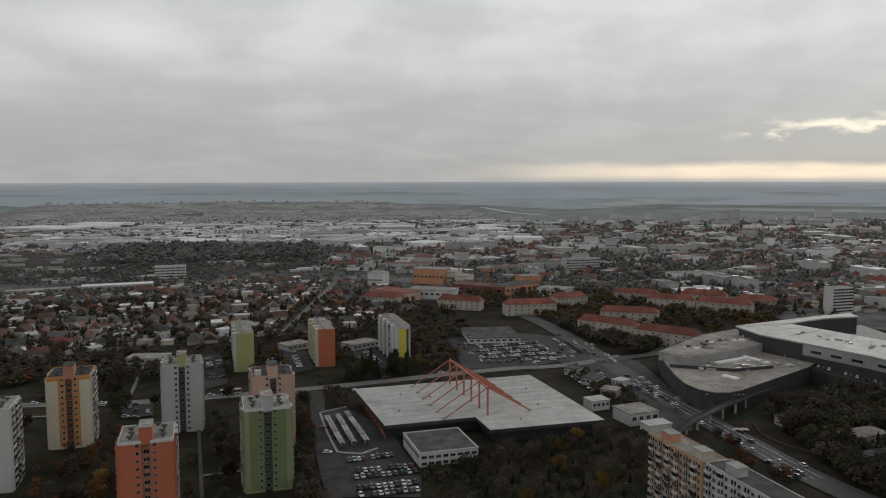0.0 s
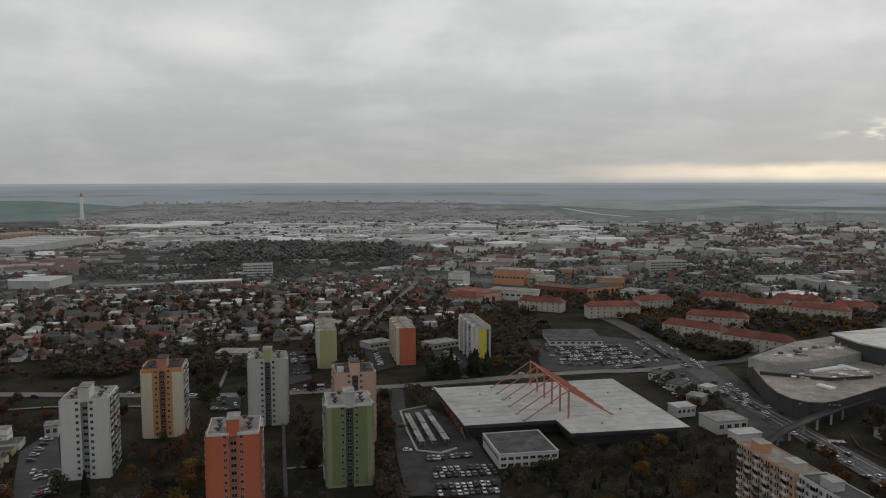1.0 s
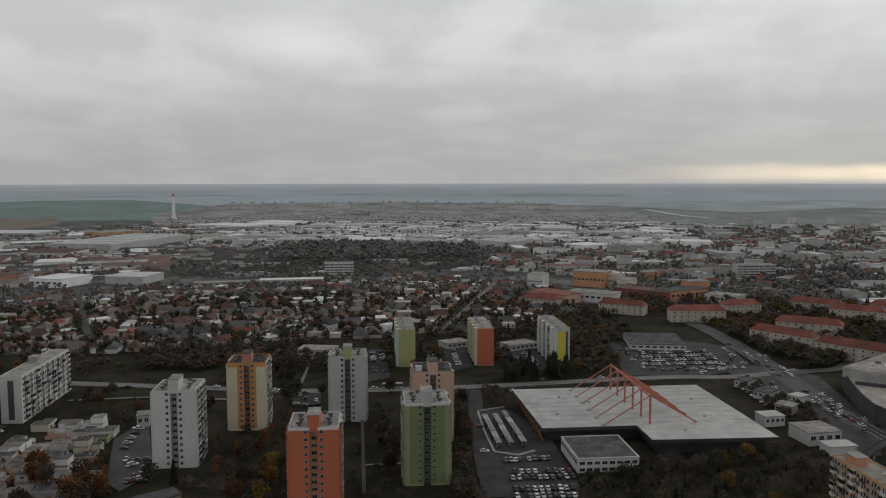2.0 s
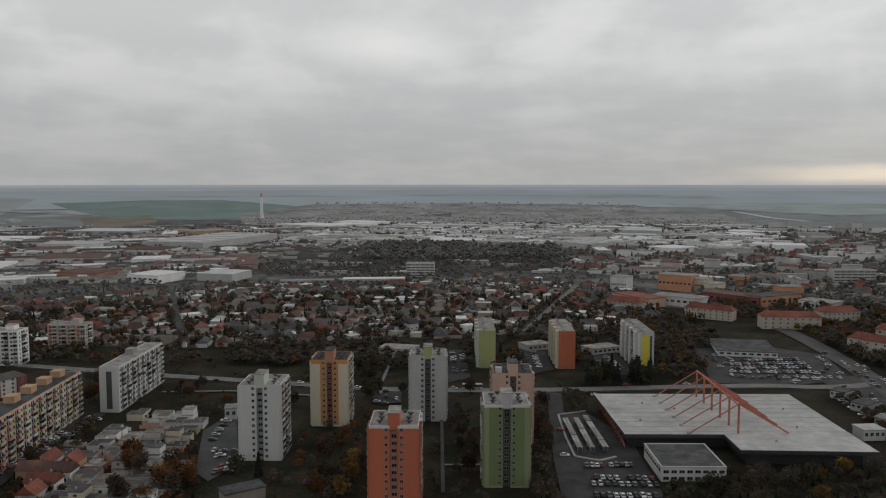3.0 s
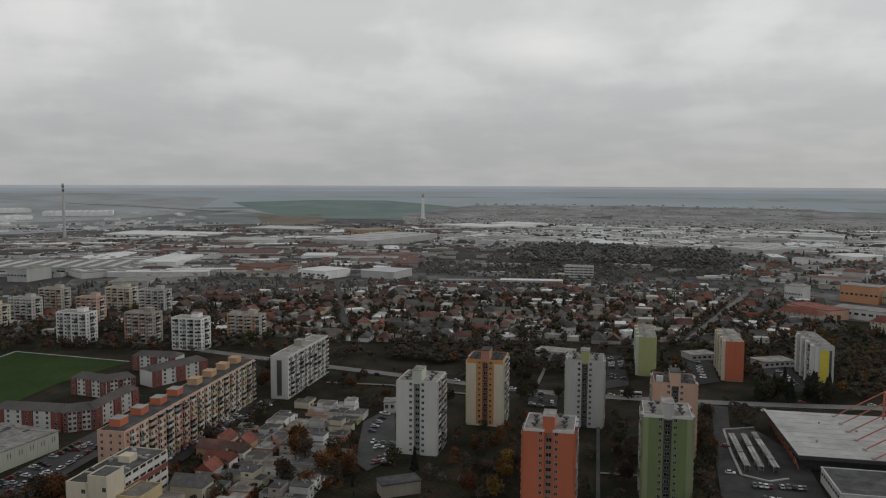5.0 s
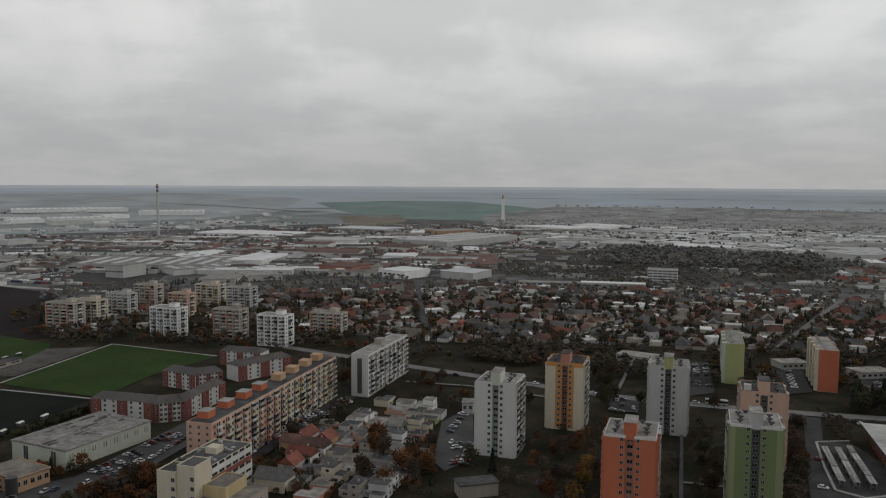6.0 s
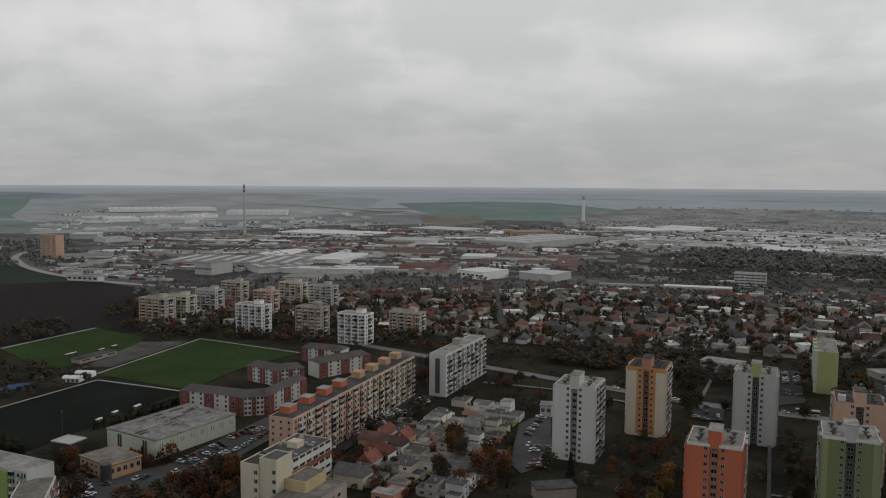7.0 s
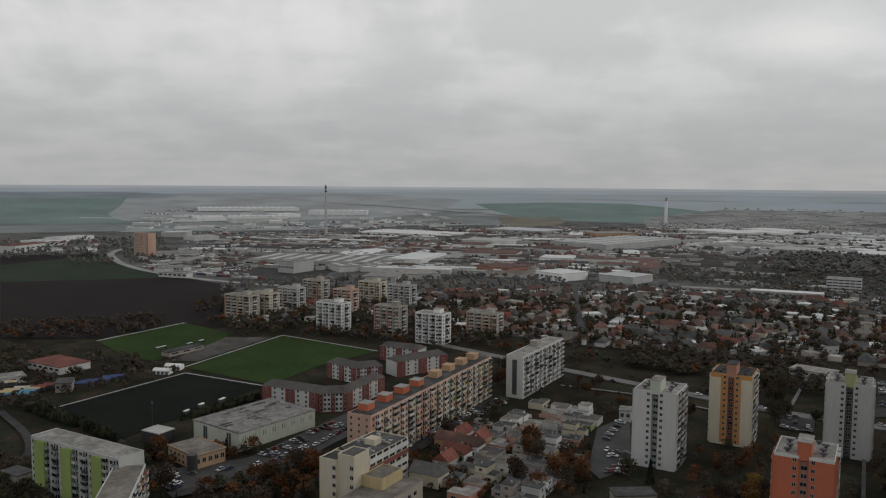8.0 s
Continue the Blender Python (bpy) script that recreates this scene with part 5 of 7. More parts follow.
WORKS += [
    ((247, 1842, 52, 51, 12.06, -0), GREY, FELT, 0, 0),
    ((-1049, 479, 55, 14, 6.07, 18), WHITE, FELT, 8, 0),
    ((-972, 447, 45, 12, 6.08, 25), WHITE, FELT, 6, 0),
    ((-1231, 570, 65, 57, 8.09, 69), WHITE, FELT, 0, 0),
    ((-2328, 1183, 98, 74, 10.1, 80), WHITEWASH, BRIGHTSHEET, 0, 0),
    ((-2159, 1237, 139, 95, 12.11, 71), WHITE, SHEET, 0, 0),
    ((-2380, 1489, 90, 70, 12.12, 89), WHITEWASH, BRIGHTSHEET, 0, 0),
    ((-2385, 1729, 214, 132, 12.13, 50), WHITEWASH, BRIGHTSHEET, 0, 10),
    ((-2342, 1363, 190, 100, 9.31, 61), WHITEWASH, BRIGHTSHEET, 0, 9),
    ((-2464, 1244, 96, 70, 8.32, 63), WHITEWASH, BRIGHTSHEET, 0, 5)]
WORKS += [
    ((-2702, 1531, 369, 174, 9.14, 64), WHITEWASH, BRIGHTSHEET, 0, 16),
    ((-1720, 560, 96, 40, 7.15, 118), WHITEWASH, BRIGHTSHEET, 0, 4),
    ((-1632, 486, 63, 57, 8.16, 122), WHITEWASH, BRIGHTSHEET, 0, 3),
    ((-1497, 410, 78, 30, 12.17, 127), WHITE, REDROOF, 6, 0),
    ((-1695, 782, 55, 60, 10.18, 53), GREY, METAL, 0, 0),
    ((-1563, 775, 56, 50, 8.19, 91), WHITE, SHEET, 0, 4),
    ((-1598, 477, 40, 26, 7.2, 101), WHITE, TILE, 4, 0),
    ((-926, 600, 28, 43, 16.21, 17), GREY, FELT, 6, 0)]
WORKS += [
    ((-867, 1941, 111, 81, 9.22, -12), WHITEWASH, BRIGHTSHEET, 0, 0),
    ((-942, 1878, 162, 106, 9.23, -15), WHITEWASH, BRIGHTSHEET, 0, 0)]
for args, wall, roof, bays, lights in WORKS:
    hall_box("warehouse", *args, wall, roof, "long flat warehouse with %s" % ("a red-brown roof" if roof is TILE else "a pale roof"), "warehouse", bays, lights, "works on the plain")
block(-336.6, 961.4, TURN - 90, 14, 36, 5, "white office block with ribbon windows", WHITE, FELT, "+x", 6, WHITE, None, win=(2.6, 1.5), name="office_block", step=3.4)
block(184.9, 1044.8, TURN - 90, 14, 50, 5, "grey office block with ribbon windows", GREY, FELT, "+x", 7, GREY, None, win=(3.0, 1.5), name="office_block", step=3.4)
# lone orange tower block at the field's bend, and far slab blocks
block(-1290.2, 540.4, TURN - 90, 16, 34, 13, "orange and cream tower block at the field's edge", PINK, FELT, "+x", 6, CREAM, None, panels=[CREAM, None])
random.seed(8)
FAR = ((370.6, 2055.3, 22),(459.2, 2104.2, 24),(536.6, 2054.2, 24),(617.0, 2078.1, 22),(653.3, 2029.6, 24),(725.5, 2029.1, 34),(745.7, 2005.7, 36),(829.0, 2101.5, 24),(857.7, 2052.0, 24))
FAR2 = ((890.9, 2028.0, 26),(919.1, 2004.7, 22),(1007.2, 2075.3, 32),(334.2, 2031.6, 18),(1075.1, 2050.6, 32),(195.6, 2032.5, 20),(265.5, 1396.5, 16),(291.3, 1353.1, 14),(190.7, 1082.6, 16))
for fx, fy, fh in FAR + FAR2:
    wide = random.choice((16, 18, 22, 26, 40))
    hall_box("far_block", fx, fy, wide, 14, fh * random.uniform(1.0, 1.35), random.choice((0, 17, -15)), random.choice((WHITE, GREY, GREY)), FELT, "pale slab block of a far estate", "apartment block", 6, 0, "far estate")
# chimneys
for cx, cy, ch, r, lab in ((-1470.3, 1030.5, 118, 3.3, "tall grey concrete chimney with red and white top"), (-1332.5, 2247.2, 83, 5.5, "white concrete chimney on a dark base")):
    t = thing("chimney", cx, cy, 0, 0, lab, "chimney")
    part("shaft", Geo().drum(0, 0, 0, ch * 0.86, r, r * 0.72, 20), GREY if ch > 100 else WHITEWASH, t)
    for k in range(4):
        z0 = ch * (0.86 + 0.035 * k)
        part("band", Geo().drum(0, 0, z0, z0 + ch * 0.035, r * 0.72, r * 0.7, 20), SHEET if k % 2 else SHADE if ch > 100 else SALMON, t)

# ---- the quarter of small houses ----
WALLS = [CREAM, WHITEWASH, BEIGE, GREY, BROWNISH, WHITE, PINK, BEIGE, BROWNISH, WHITEWASH]
ROOFS = [TILE, TILE, TILE, TILEBROWN, TILEBROWN, TILEBROWN, TILEGREY, TILEGREY, BROWNFELT, DARKFELT, REDROOF, DARKFELT]
HOUSE_ROOFS, HOUSE_WALLS = {}, {}


def house(x, y, turn, w, d, h, wall, roof, style, label, category="house", windows=True):
    """A small house: walls, roof (gabled, hipped or flat), chimney, windows."""
    t = thing("house", x, y, 0, turn, label, category, "small houses")
    claim(x, y, w, d, turn)
    key = (w, d, h, wall.name, style)
    if key not in HOUSE_WALLS:
        q = Geo().box(-w / 2, w / 2, -d / 2, d / 2, 0, h)
        if style == "gable":
            for s in (-1, 1):
                q.quad([(s * w / 2, -s * d / 2, h), (s * w / 2, s * d / 2, h), (s * w / 2, 0, h + d * 0.42)])
        HOUSE_WALLS[key] = q.mesh("wall", wall)
    part("wall", HOUSE_WALLS[key], None, t)
    key = (w, d, h, roof.name, style)
    if key not in HOUSE_ROOFS:
        if style == "flat":
            q = Geo().box(-w / 2 - 0.2, w / 2 + 0.2, -d / 2 - 0.2, d / 2 + 0.2, h, h + 0.35).box(-w / 2 + 0.2, w / 2 - 0.2, -d / 2 + 0.2, d / 2 - 0.2, h + 0.35, h + 0.4)
        else:
            q = gabled(w, d, h, d * 0.42, 0.45, d * 0.4 if style == "hip" else 0)
        HOUSE_ROOFS[key] = q.mesh("roof", roof)
    part("roof", HOUSE_ROOFS[key], None, t)
    if "chimney" not in CACHE:
        CACHE["chimney"] = Geo().box(-0.3, 0.3, -0.3, 0.3, 0, 2.2).box(-0.4, 0.4, -0.4, 0.4, 2.2, 2.35).mesh("chimney", BROWNISH)
    if windows:
        part("chimney", CACHE["chimney"], None, t, "", (w * 0.2, d * 0.12, h + (d * 0.2 if style != "flat" else 0)))
    if windows:
        for k in (-0.28, 0.28):
            part("window", window_mesh(1.5, 1.3), None, t, "", (w * k, -d / 2 - 0.03, 1.1))
    return t


# terraced atrium houses by the long block
def atrium(x, y, turn, w, d, h, wall, roof, label, flip, upper):
    """A flat-roofed house in an L round a small walled yard, some with a set-back upper storey."""
    t = thing("terraced_house", x, y, 0, turn, label, "house", "terraced houses")
    f = -1 if flip else 1
    ell = [(-w / 2 * f, -d / 2), (w / 2 * f, -d / 2), (w / 2 * f, d * 0.1), (w * 0.1 * f, d * 0.1), (w * 0.1 * f, d / 2), (-w / 2 * f, d / 2)]
    if flip:
        ell = ell[::-1]
    part("wall", Geo().prism(ell, 0, h), wall, t)
    r = part("roof", Geo().prism(shrink(ell, 0.04), h, h + 0.12), roof, t)
    rim = Geo()
    for a, b in zip(ell, ell[1:] + ell[:1]):
        rim.beam((*a, h + 0.1), (*b, h + 0.1), 0.2, 0.22)
    part("parapet", rim, CONCRETE, r)
    if upper:
        x0, x1 = sorted((-w * 0.48 * f, w * 0.08 * f))
        part("upper_storey", Geo().box(x0, x1, -d * 0.48, d * 0.3, h + 0.1, h + 2.9, 0, 1).box(x0 - 0.15, x1 + 0.15, -d * 0.48 - 0.15, d * 0.3 + 0.15, h + 2.9, h + 3.1, 1), [wall, roof], t)
        part("window", window_mesh(1.5, 1.2), None, t, "", ((x0 + x1) / 2, -d * 0.48 - 0.02, h + 1.0))
    part("yard_wall", Geo().box(min(0, w / 2 * f), max(0, w / 2 * f), d / 2 - 0.2, d / 2, 0, 1.8), wall, t)
    part("window", window_mesh(2.2, 1.3), None, t, "", (-w * 0.2, -d / 2 - 0.02, 1.0))
    part("window", window_mesh(1.4, 1.3), None, t, "", (w * 0.22, -d / 2 - 0.02, 1.0))
    part("chimney", Geo().box(-w * 0.3 * f - 0.3, -w * 0.3 * f + 0.3, -0.3 - d * 0.2, 0.3 - d * 0.2, h, h + (4.0 if upper else 1.1)), CONCRETE, r)


random.seed(23)
a17 = radians(TURN)
ESTATE = [(-271, 266), (-276, 312), (-280, 346), (-249, 347), (-228, 327), (-211, 291), (-191, 238), (-212, 215), (-223, 203)]
TINTS = {"white_render": "white", "cream_render": "cream", "pink_render": "pink", "salmon_render": "salmon", "olive_render": "yellow-green", "ochre_render": "ochre", "whitewashed_render": "bright white"}
for i in range(-3, 9):
    for j in range(-3, 12):
        px = -240 + 11.6 * i * math.cos(a17) - 12.2 * j * math.sin(a17) + random.uniform(-1.3, 1.3)
        py = 222 + 11.6 * i * math.sin(a17) + 12.2 * j * math.cos(a17) + random.uniform(-1.3, 1.3)
        if not inside(px, py, ESTATE) or not free(px, py, 3.0) or random.random() < 0.07:
            continue
        wall = random.choice([WHITEWASH, WHITE, CREAM, CREAM, PINK, GREY, SALMON, OCHRE, BROWNISH, WHITEWASH])
        if j == 8 and i == 3:
            wall = OLIVE
        if i > 0 or j > 4:
            atrium(px, py, TURN + random.choice((0, 180, 90)) + random.uniform(-2, 2), random.uniform(8.2, 11.2), random.uniform(7.8, 10.4), random.choice((2.8, 3.1, 3.4)), wall, random.choice((FELT, DARKFELT, DARKFELT, DARKFELT, SLATE, BROWNFELT)), "flat-roofed terraced house with %s walls" % TINTS.get(wall.name, "grey"), random.random() < 0.5, random.random() < 0.35)
        else:
            house(px, py, TURN + random.choice((0, 90)), random.choice((9.0, 12.0)), 8.0, 5.0, wall, random.choice((TILE, REDROOF, TILEBROWN, REDROOF)), "gable", "small gabled house with a tiled roof")
house(-236, 219, TURN, 14.0, 9.0, 5.0, CREAM, TILEGREY, "gable", "cream house with a dark gabled roof")
# parked stalls and tarpaulins by the sports ground
random.seed(3)
STANDS = ((-498.9, 127.0, "yellow"), (-490.2, 129.4, "light blue"), (-488.5, 133.1, "light blue"), (-492.4, 137.8, "light blue"), (-501.2, 131.7, "yellow"), (-496.0, 141.2, "yellow"), (-497.4, 145.3, "red"), (-498.8, 149.5, "red"), (-499.3, 152.8, "red"), (-502.6, 137.6, "white"),
          (-493.5, 157.3, "blue"), (-490.9, 166.2, "blue"), (-492.0, 170.9, "blue"), (-491.8, 175.1, "blue"), (-491.2, 180.0, "blue"), (-493.8, 185.4, "blue"), (-493.8, 189.6, "blue"), (-522.7, 130.6, "white"), (-521.6, 135.8, "yellow"))
COVERS = {"yellow": STRAW, "light blue": SKYBLUE, "red": MAROON, "blue": BLUE, "white": GREY}
for px, py, tint in STANDS:
    t = thing("market_stand", px, py, 0, 60 + random.uniform(-12, 12), "low stand under a %s tarpaulin cover" % tint, "stand", "fairground stands")
    part("frame", Geo().box(-4.0, 4.0, -2, 2, 0, 2.2), SHADE, t)
    part("cover", gabled(8.0, 4, 2.2, 0.9, 0.3, 0.0), COVERS[tint], t)
    claim(px, py, 9, 6, 0)

QUARTER = [(-628, 338), (-543, 453), (-361, 495), (-251, 564), (-175, 593), (-73, 656), (-23, 762), (-63, 930), (-228, 965), (-408, 868), (-560, 800), (-586, 704), (-731, 493)]
sheet("gardens", QUARTER, GARDEN, "brown gardens and yards between small houses", "gardens", 0.02)

# streets of the quarter, along the rows and columns of its lots
def lot(i, j):
    gx, gy = -350 + i * 16.5, 420 + j * 15.0
    return gx * math.cos(a17), gy + (gx + 350) * math.sin(a17) * 0.5


for cells in [[(i, j) for j in range(60)] for i in range(-41, 41) if i % 9 == 4] + [[(i, j) for i in range(-40, 40)] for j in range(60) if j % 8 == 3]:
    line = [p for p in (lot(*c) for c in cells) if inside(*p, QUARTER) and free(*p, 6.0)]
    runs = [[]]
    for p in line:
        if runs[-1] and math.dist(p, runs[-1][-1]) > 20:
            runs.append([])
        runs[-1].append(p)
    for run in runs:
        if len(run) > 6:
            strip("street", [run[0], run[-1]], 6.5, PAVING, "grey residential street between gardens")
random.seed(33)
near_count = 0
spots = []
for i in range(-40, 40):
    for j in range(0, 60):
        gx, gy = -350 + i * 16.5, 420 + j * 15.0
        px = gx * math.cos(a17) - (gy - 0) * math.sin(a17) * 0 + random.uniform(-3, 3)
        py = gy + (gx + 350) * math.sin(a17) * 0.5 + random.uniform(-3, 3)
        if j % 4 == 3 or i % 9 == 4:
            continue
        if inside(px, py, QUARTER):
            spots.append((px, py))
spots.sort(key=lambda p: math.hypot(*p))
far_walls, far_roofs = {}, {}
for px, py in spots:
    if random.random() < 0.2 or not free(px, py, 4.5):
        continue
    style = random.choice(("gable", "hip", "hip", "gable", "flat", "flat"))
    roof = random.choice(ROOFS) if style != "flat" else random.choice((FELT, BRIGHTSHEET, SHEET))
    wall = random.choice(WALLS)
    w, d, h = random.choice((9.0, 11.0, 13.0, 15.0)), random.choice((8.0, 9.0, 11.0)), random.choice((2.8, 3.2, 3.6, 5.4))
    turn = TURN + random.choice((0, 90, 0, 90, 12, 75, 40, 110))
    near_count += 1
    if near_count <= 150:
        kind = {"gable": "gabled", "hip": "hipped", "flat": "flat"}[style]
        house(px, py, turn, w, d, h, wall, roof, style, "small detached house with a %s %s roof" % (kind, {"clay_roof_tile": "red-brown tiled", "brown_roof_tile": "brown tiled", "grey_roof_tile": "grey tiled", "red_roof_tile": "red tiled"}.get(roof.name, "grey")), "house", near_count < 65)
    else:
        claim(px, py, w, d, turn)
        m = pose(px, py, 0, 0, 0, turn)
        for store, geo, mat in ((far_walls, Geo().box(-w / 2, w / 2, -d / 2, d / 2, 0, h), wall), (far_roofs, gabled(w, d, h, 0.5 if style == "flat" else d * 0.42, 0.4, d * 0.4 if style == "hip" else 0.0), roof)):
            tgt = store.setdefault(mat.name, (Geo(), mat))[0]
            n = len(tgt.v)
            tgt.v += [tuple(m @ Vector(p)) for p in geo.v]
            tgt.f += [tuple(n + q for q in f) for f in geo.f]
            tgt.m += [0] * len(geo.f)
for name, store, lab in (("far_house_walls", far_walls, "walls of many small houses far off"), ("far_house_roofs", far_roofs, "roofs of many small houses far off")):
    for geo, mat in store.values():
        tagged(new(name, geo.mesh(name, mat)), lab, "houses", "", "stuff")

# scattered roofs of the town and works beyond
random.seed(44)


def sector(r0, r1, b0, b1, steps=8):
    """A piece of a ring round the middle: distances, and bearings from +y towards -x in degrees."""
    arc = [radians(b0 + (b1 - b0) * k / steps) for k in range(steps + 1)]
    return [(-r0 * math.sin(b), r0 * math.cos(b)) for b in arc] + [(-r1 * math.sin(b), r1 * math.cos(b)) for b in reversed(arc)]


def join(store, geo, mat, m):
    tgt = store.setdefault(mat.name, (Geo(), mat))[0]
    n = len(tgt.v)
    tgt.v += [tuple(m @ Vector(p)) for p in geo.v]
    tgt.f += [tuple(n + q for q in f) for f in geo.f]
    tgt.m += [0] * len(geo.f)


CENTRE = [(-173, 1080), (129, 941), (388, 711), (558, 713), (1585, 2047), (1222, 2261), (370, 2157), (-20, 2100), (-150, 1500)]
WORKSIDE = [(-1099, 522), (-560, 880), (-640, 1130), (-900, 1330), (-827, 2150), (-1351, 1750), (-1535, 1290), (-1512, 832)]
INDUSTRY = sector(1560, 2240, -6, 29)
RAIL = sector(1030, 1560, 9, 38)
PITCHED = (TILE, TILEBROWN, TILEGREY, REDROOF)
# ring, count, walls, roofs, lengths, depth ratio, heights, turns, label
BELTS = ((QUARTER, 620, (WHITEWASH, GREY, CREAM, BROWNISH), (FELT, FELT, DARKFELT, BRIGHTSHEET, TILE), (3, 8), (0.5, 1.0), (2.4, 2.8, 3.2), (17, 107), "gardens"),
         (WORKSIDE, 230, (GREY, CONCRETE, WHITE, CONCRETE), (FELT, DARKFELT, CONCRETE, DARKFELT, TILE, TILE, TILEBROWN, BROWNFELT, BRIGHTSHEET, BRIGHTSHEET), (36, 130), (0.18, 0.42), (4, 5, 6, 7), (33, 36, 30, 124), "works"),
         (WORKSIDE, 520, (GREY, BROWNISH, WHITE, CONCRETE), (FELT, TILE, DARKFELT, SHEET, BRIGHTSHEET, DARKFELT, TILEBROWN), (8, 26), (0.4, 0.9), (3, 4, 5), (33, 123), "works"),
         (INDUSTRY, 300, (WHITEWASH, WHITE, GREY, WHITE), (BRIGHTSHEET, BRIGHTSHEET, SHEET, FELT, METAL, CONCRETE), (26, 95), (0.35, 0.8), (4, 5, 6, 8), (17, 10, 107, 0), "works"),
         (INDUSTRY, 620, (WHITEWASH, GREY, BROWNISH, CREAM, CONCRETE), (BRIGHTSHEET, FELT, CONCRETE, TILEGREY, SHEET), (8, 26), (0.5, 0.9), (3, 4, 5), (17, 107), "works"),
         (CENTRE, 1900, (WHITEWASH, GREY, CREAM, BROWNISH, GREY, BEIGE), (TILEGREY, TILEGREY, TILE, TILEBROWN, FELT, CONCRETE, FELT, REDROOF, BROWNFELT), (8, 19), (0.55, 0.95), (3, 3, 4, 5, 6), (17, 107, 0, 60, -20), "town"),
         (CENTRE, 330, (WHITEWASH, GREY, GREY, CONCRETE), (FELT, BRIGHTSHEET, CONCRETE, SHEET, FELT, TILE), (20, 62), (0.22, 0.5), (5, 7, 9, 11, 14), (17, 10, -15, 107), "town"),
         (RAIL, 34, (GREY, CONCRETE, BROWNISH), (FELT, CONCRETE, BROWNFELT, SHEET), (16, 60), (0.12, 0.3), (3, 4), (30, 24), "railway yard"),
         # village walls and roofs keep to pale tones, haze put into their colour
         (sector(2260, 2750, -4, 32), 300, (WHITE, GREY, BEIGE), (FELT, CONCRETE, CONCRETE, SHEET), (8, 22), (0.5, 0.9), (3, 4), (17, 107, 0), "village"),
         (sector(2750, 3380, 4, 27), 240, (WHITE, CONCRETE), (CONCRETE, SHEET, SHEET), (7, 18), (0.5, 0.9), (3, 4), (17, 107), "village"),
         (sector(2120, 3060, 46, 68), 60, (WHITEWASH, WHITE), (BRIGHTSHEET, SHEET, FELT), (20, 100), (0.2, 0.5), (4, 5, 7), (60, 56, 150), "plant"),
         ([(-1166, 440), (-1377, 654), (-1320, 726), (-986, 543), (-1006, 454)], 24, (WHITE, GREY), (FELT, SHEET, DARKFELT), (12, 30), (0.4, 0.8), (4, 5), (17, 107), "works"),
         (sector(1480, 1760, 70, 80), 26, (WHITEWASH, GREY, BROWNISH), (FELT, BRIGHTSHEET, TILE), (10, 34), (0.4, 0.8), (4, 5, 6), (70, 160), "works"))
WOODLAND = [(-192, 1214), (-260, 1170), (-330, 1150), (-462, 1080), (-520, 1180), (-585, 1372), (-430, 1440), (-380, 1390), (-240, 1450)]
for ring, count, walls, roofs, (lo, hi), (da, db), heights, turns, lab in BELTS:
    stores = {}
    x0, x1, y0, y1 = min(p[0] for p in ring), max(p[0] for p in ring), min(p[1] for p in ring), max(p[1] for p in ring)
    made = tries = 0
    while made < count and tries < count * 40:
        tries += 1
        px, py = random.uniform(x0, x1), random.uniform(y0, y1)
        r = math.hypot(px, py)
        # thinned with distance, to spread evenly in the camera's view
        if random.random() > (1000 / max(r, 1000)) ** 1.1 or not inside(px, py, ring) or inside(px, py, WOODLAND) or not free(px, py, 4.0):
            continue
        made += 1
        w = lo + (hi - lo) * random.random() ** 1.6
        d, h = w * random.uniform(da, db), random.choice(heights)
        turn = random.choice(turns) + random.uniform(-2, 2)
        claim(px, py, w, d, turn)
        m = pose(px, py, rise(r), 0, 0, turn)
        wall, roof = random.choice(walls), random.choice(roofs)
        pitched = roof in PITCHED and w < 30
        join(stores, Geo().box(-w / 2, w / 2, -d / 2, d / 2, -1, h), wall, m)
        join(stores, gabled(w, d, h, d * (0.33 if pitched else 0.03), 0.4, d * 0.3 if pitched else 0.0), roof, m)
        if not pitched and w > 30:          # roof lights and plant on the larger roofs
            for k in range(random.randrange(1, 5)):
                ux, uy, us = random.uniform(-0.4, 0.4) * w, random.uniform(-0.25, 0.25) * d, random.uniform(1.0, 3.0)
                join(stores, Geo().box(ux - us * 2, ux + us * 2, uy - us, uy + us, h, h + 0.6 + us * 0.6), random.choice((METAL, BRIGHTSHEET, CONCRETE)), m)
    for geo, mat in stores.values():
        tagged(new("far_buildings", geo.mesh("far_buildings", mat)), "many low buildings of the far %s" % lab, "buildings", "", "stuff")


# parked cars, vans and trailers in rows on the works' yards, too small to tell apart
random.seed(52)
YARDS = (([(-1166, 440), (-1377, 654), (-1320, 726), (-927, 510), (-992, 471)], 60), ([(-2103, 948), (-1940, 1630), (-1542, 1729), (-1093, 1192), (-1345, 919), (-1451, 689)], 110), ([(-1173, 1140), (-414, 1356), (-647, 2112), (-1270, 1646)], 110), ([(-2877, 1189), (-2930, 1425), (-2198, 1078), (-2147, 887)], 50), ([(-932, 1394), (-529, 1183), (-223, 1218), (-538, 1442), (-952, 1603)], 60))
lots = [(Geo(), m) for m in (CARS[0], CARS[1], CARS[3], CARS[4], SHEET, MAROON)]
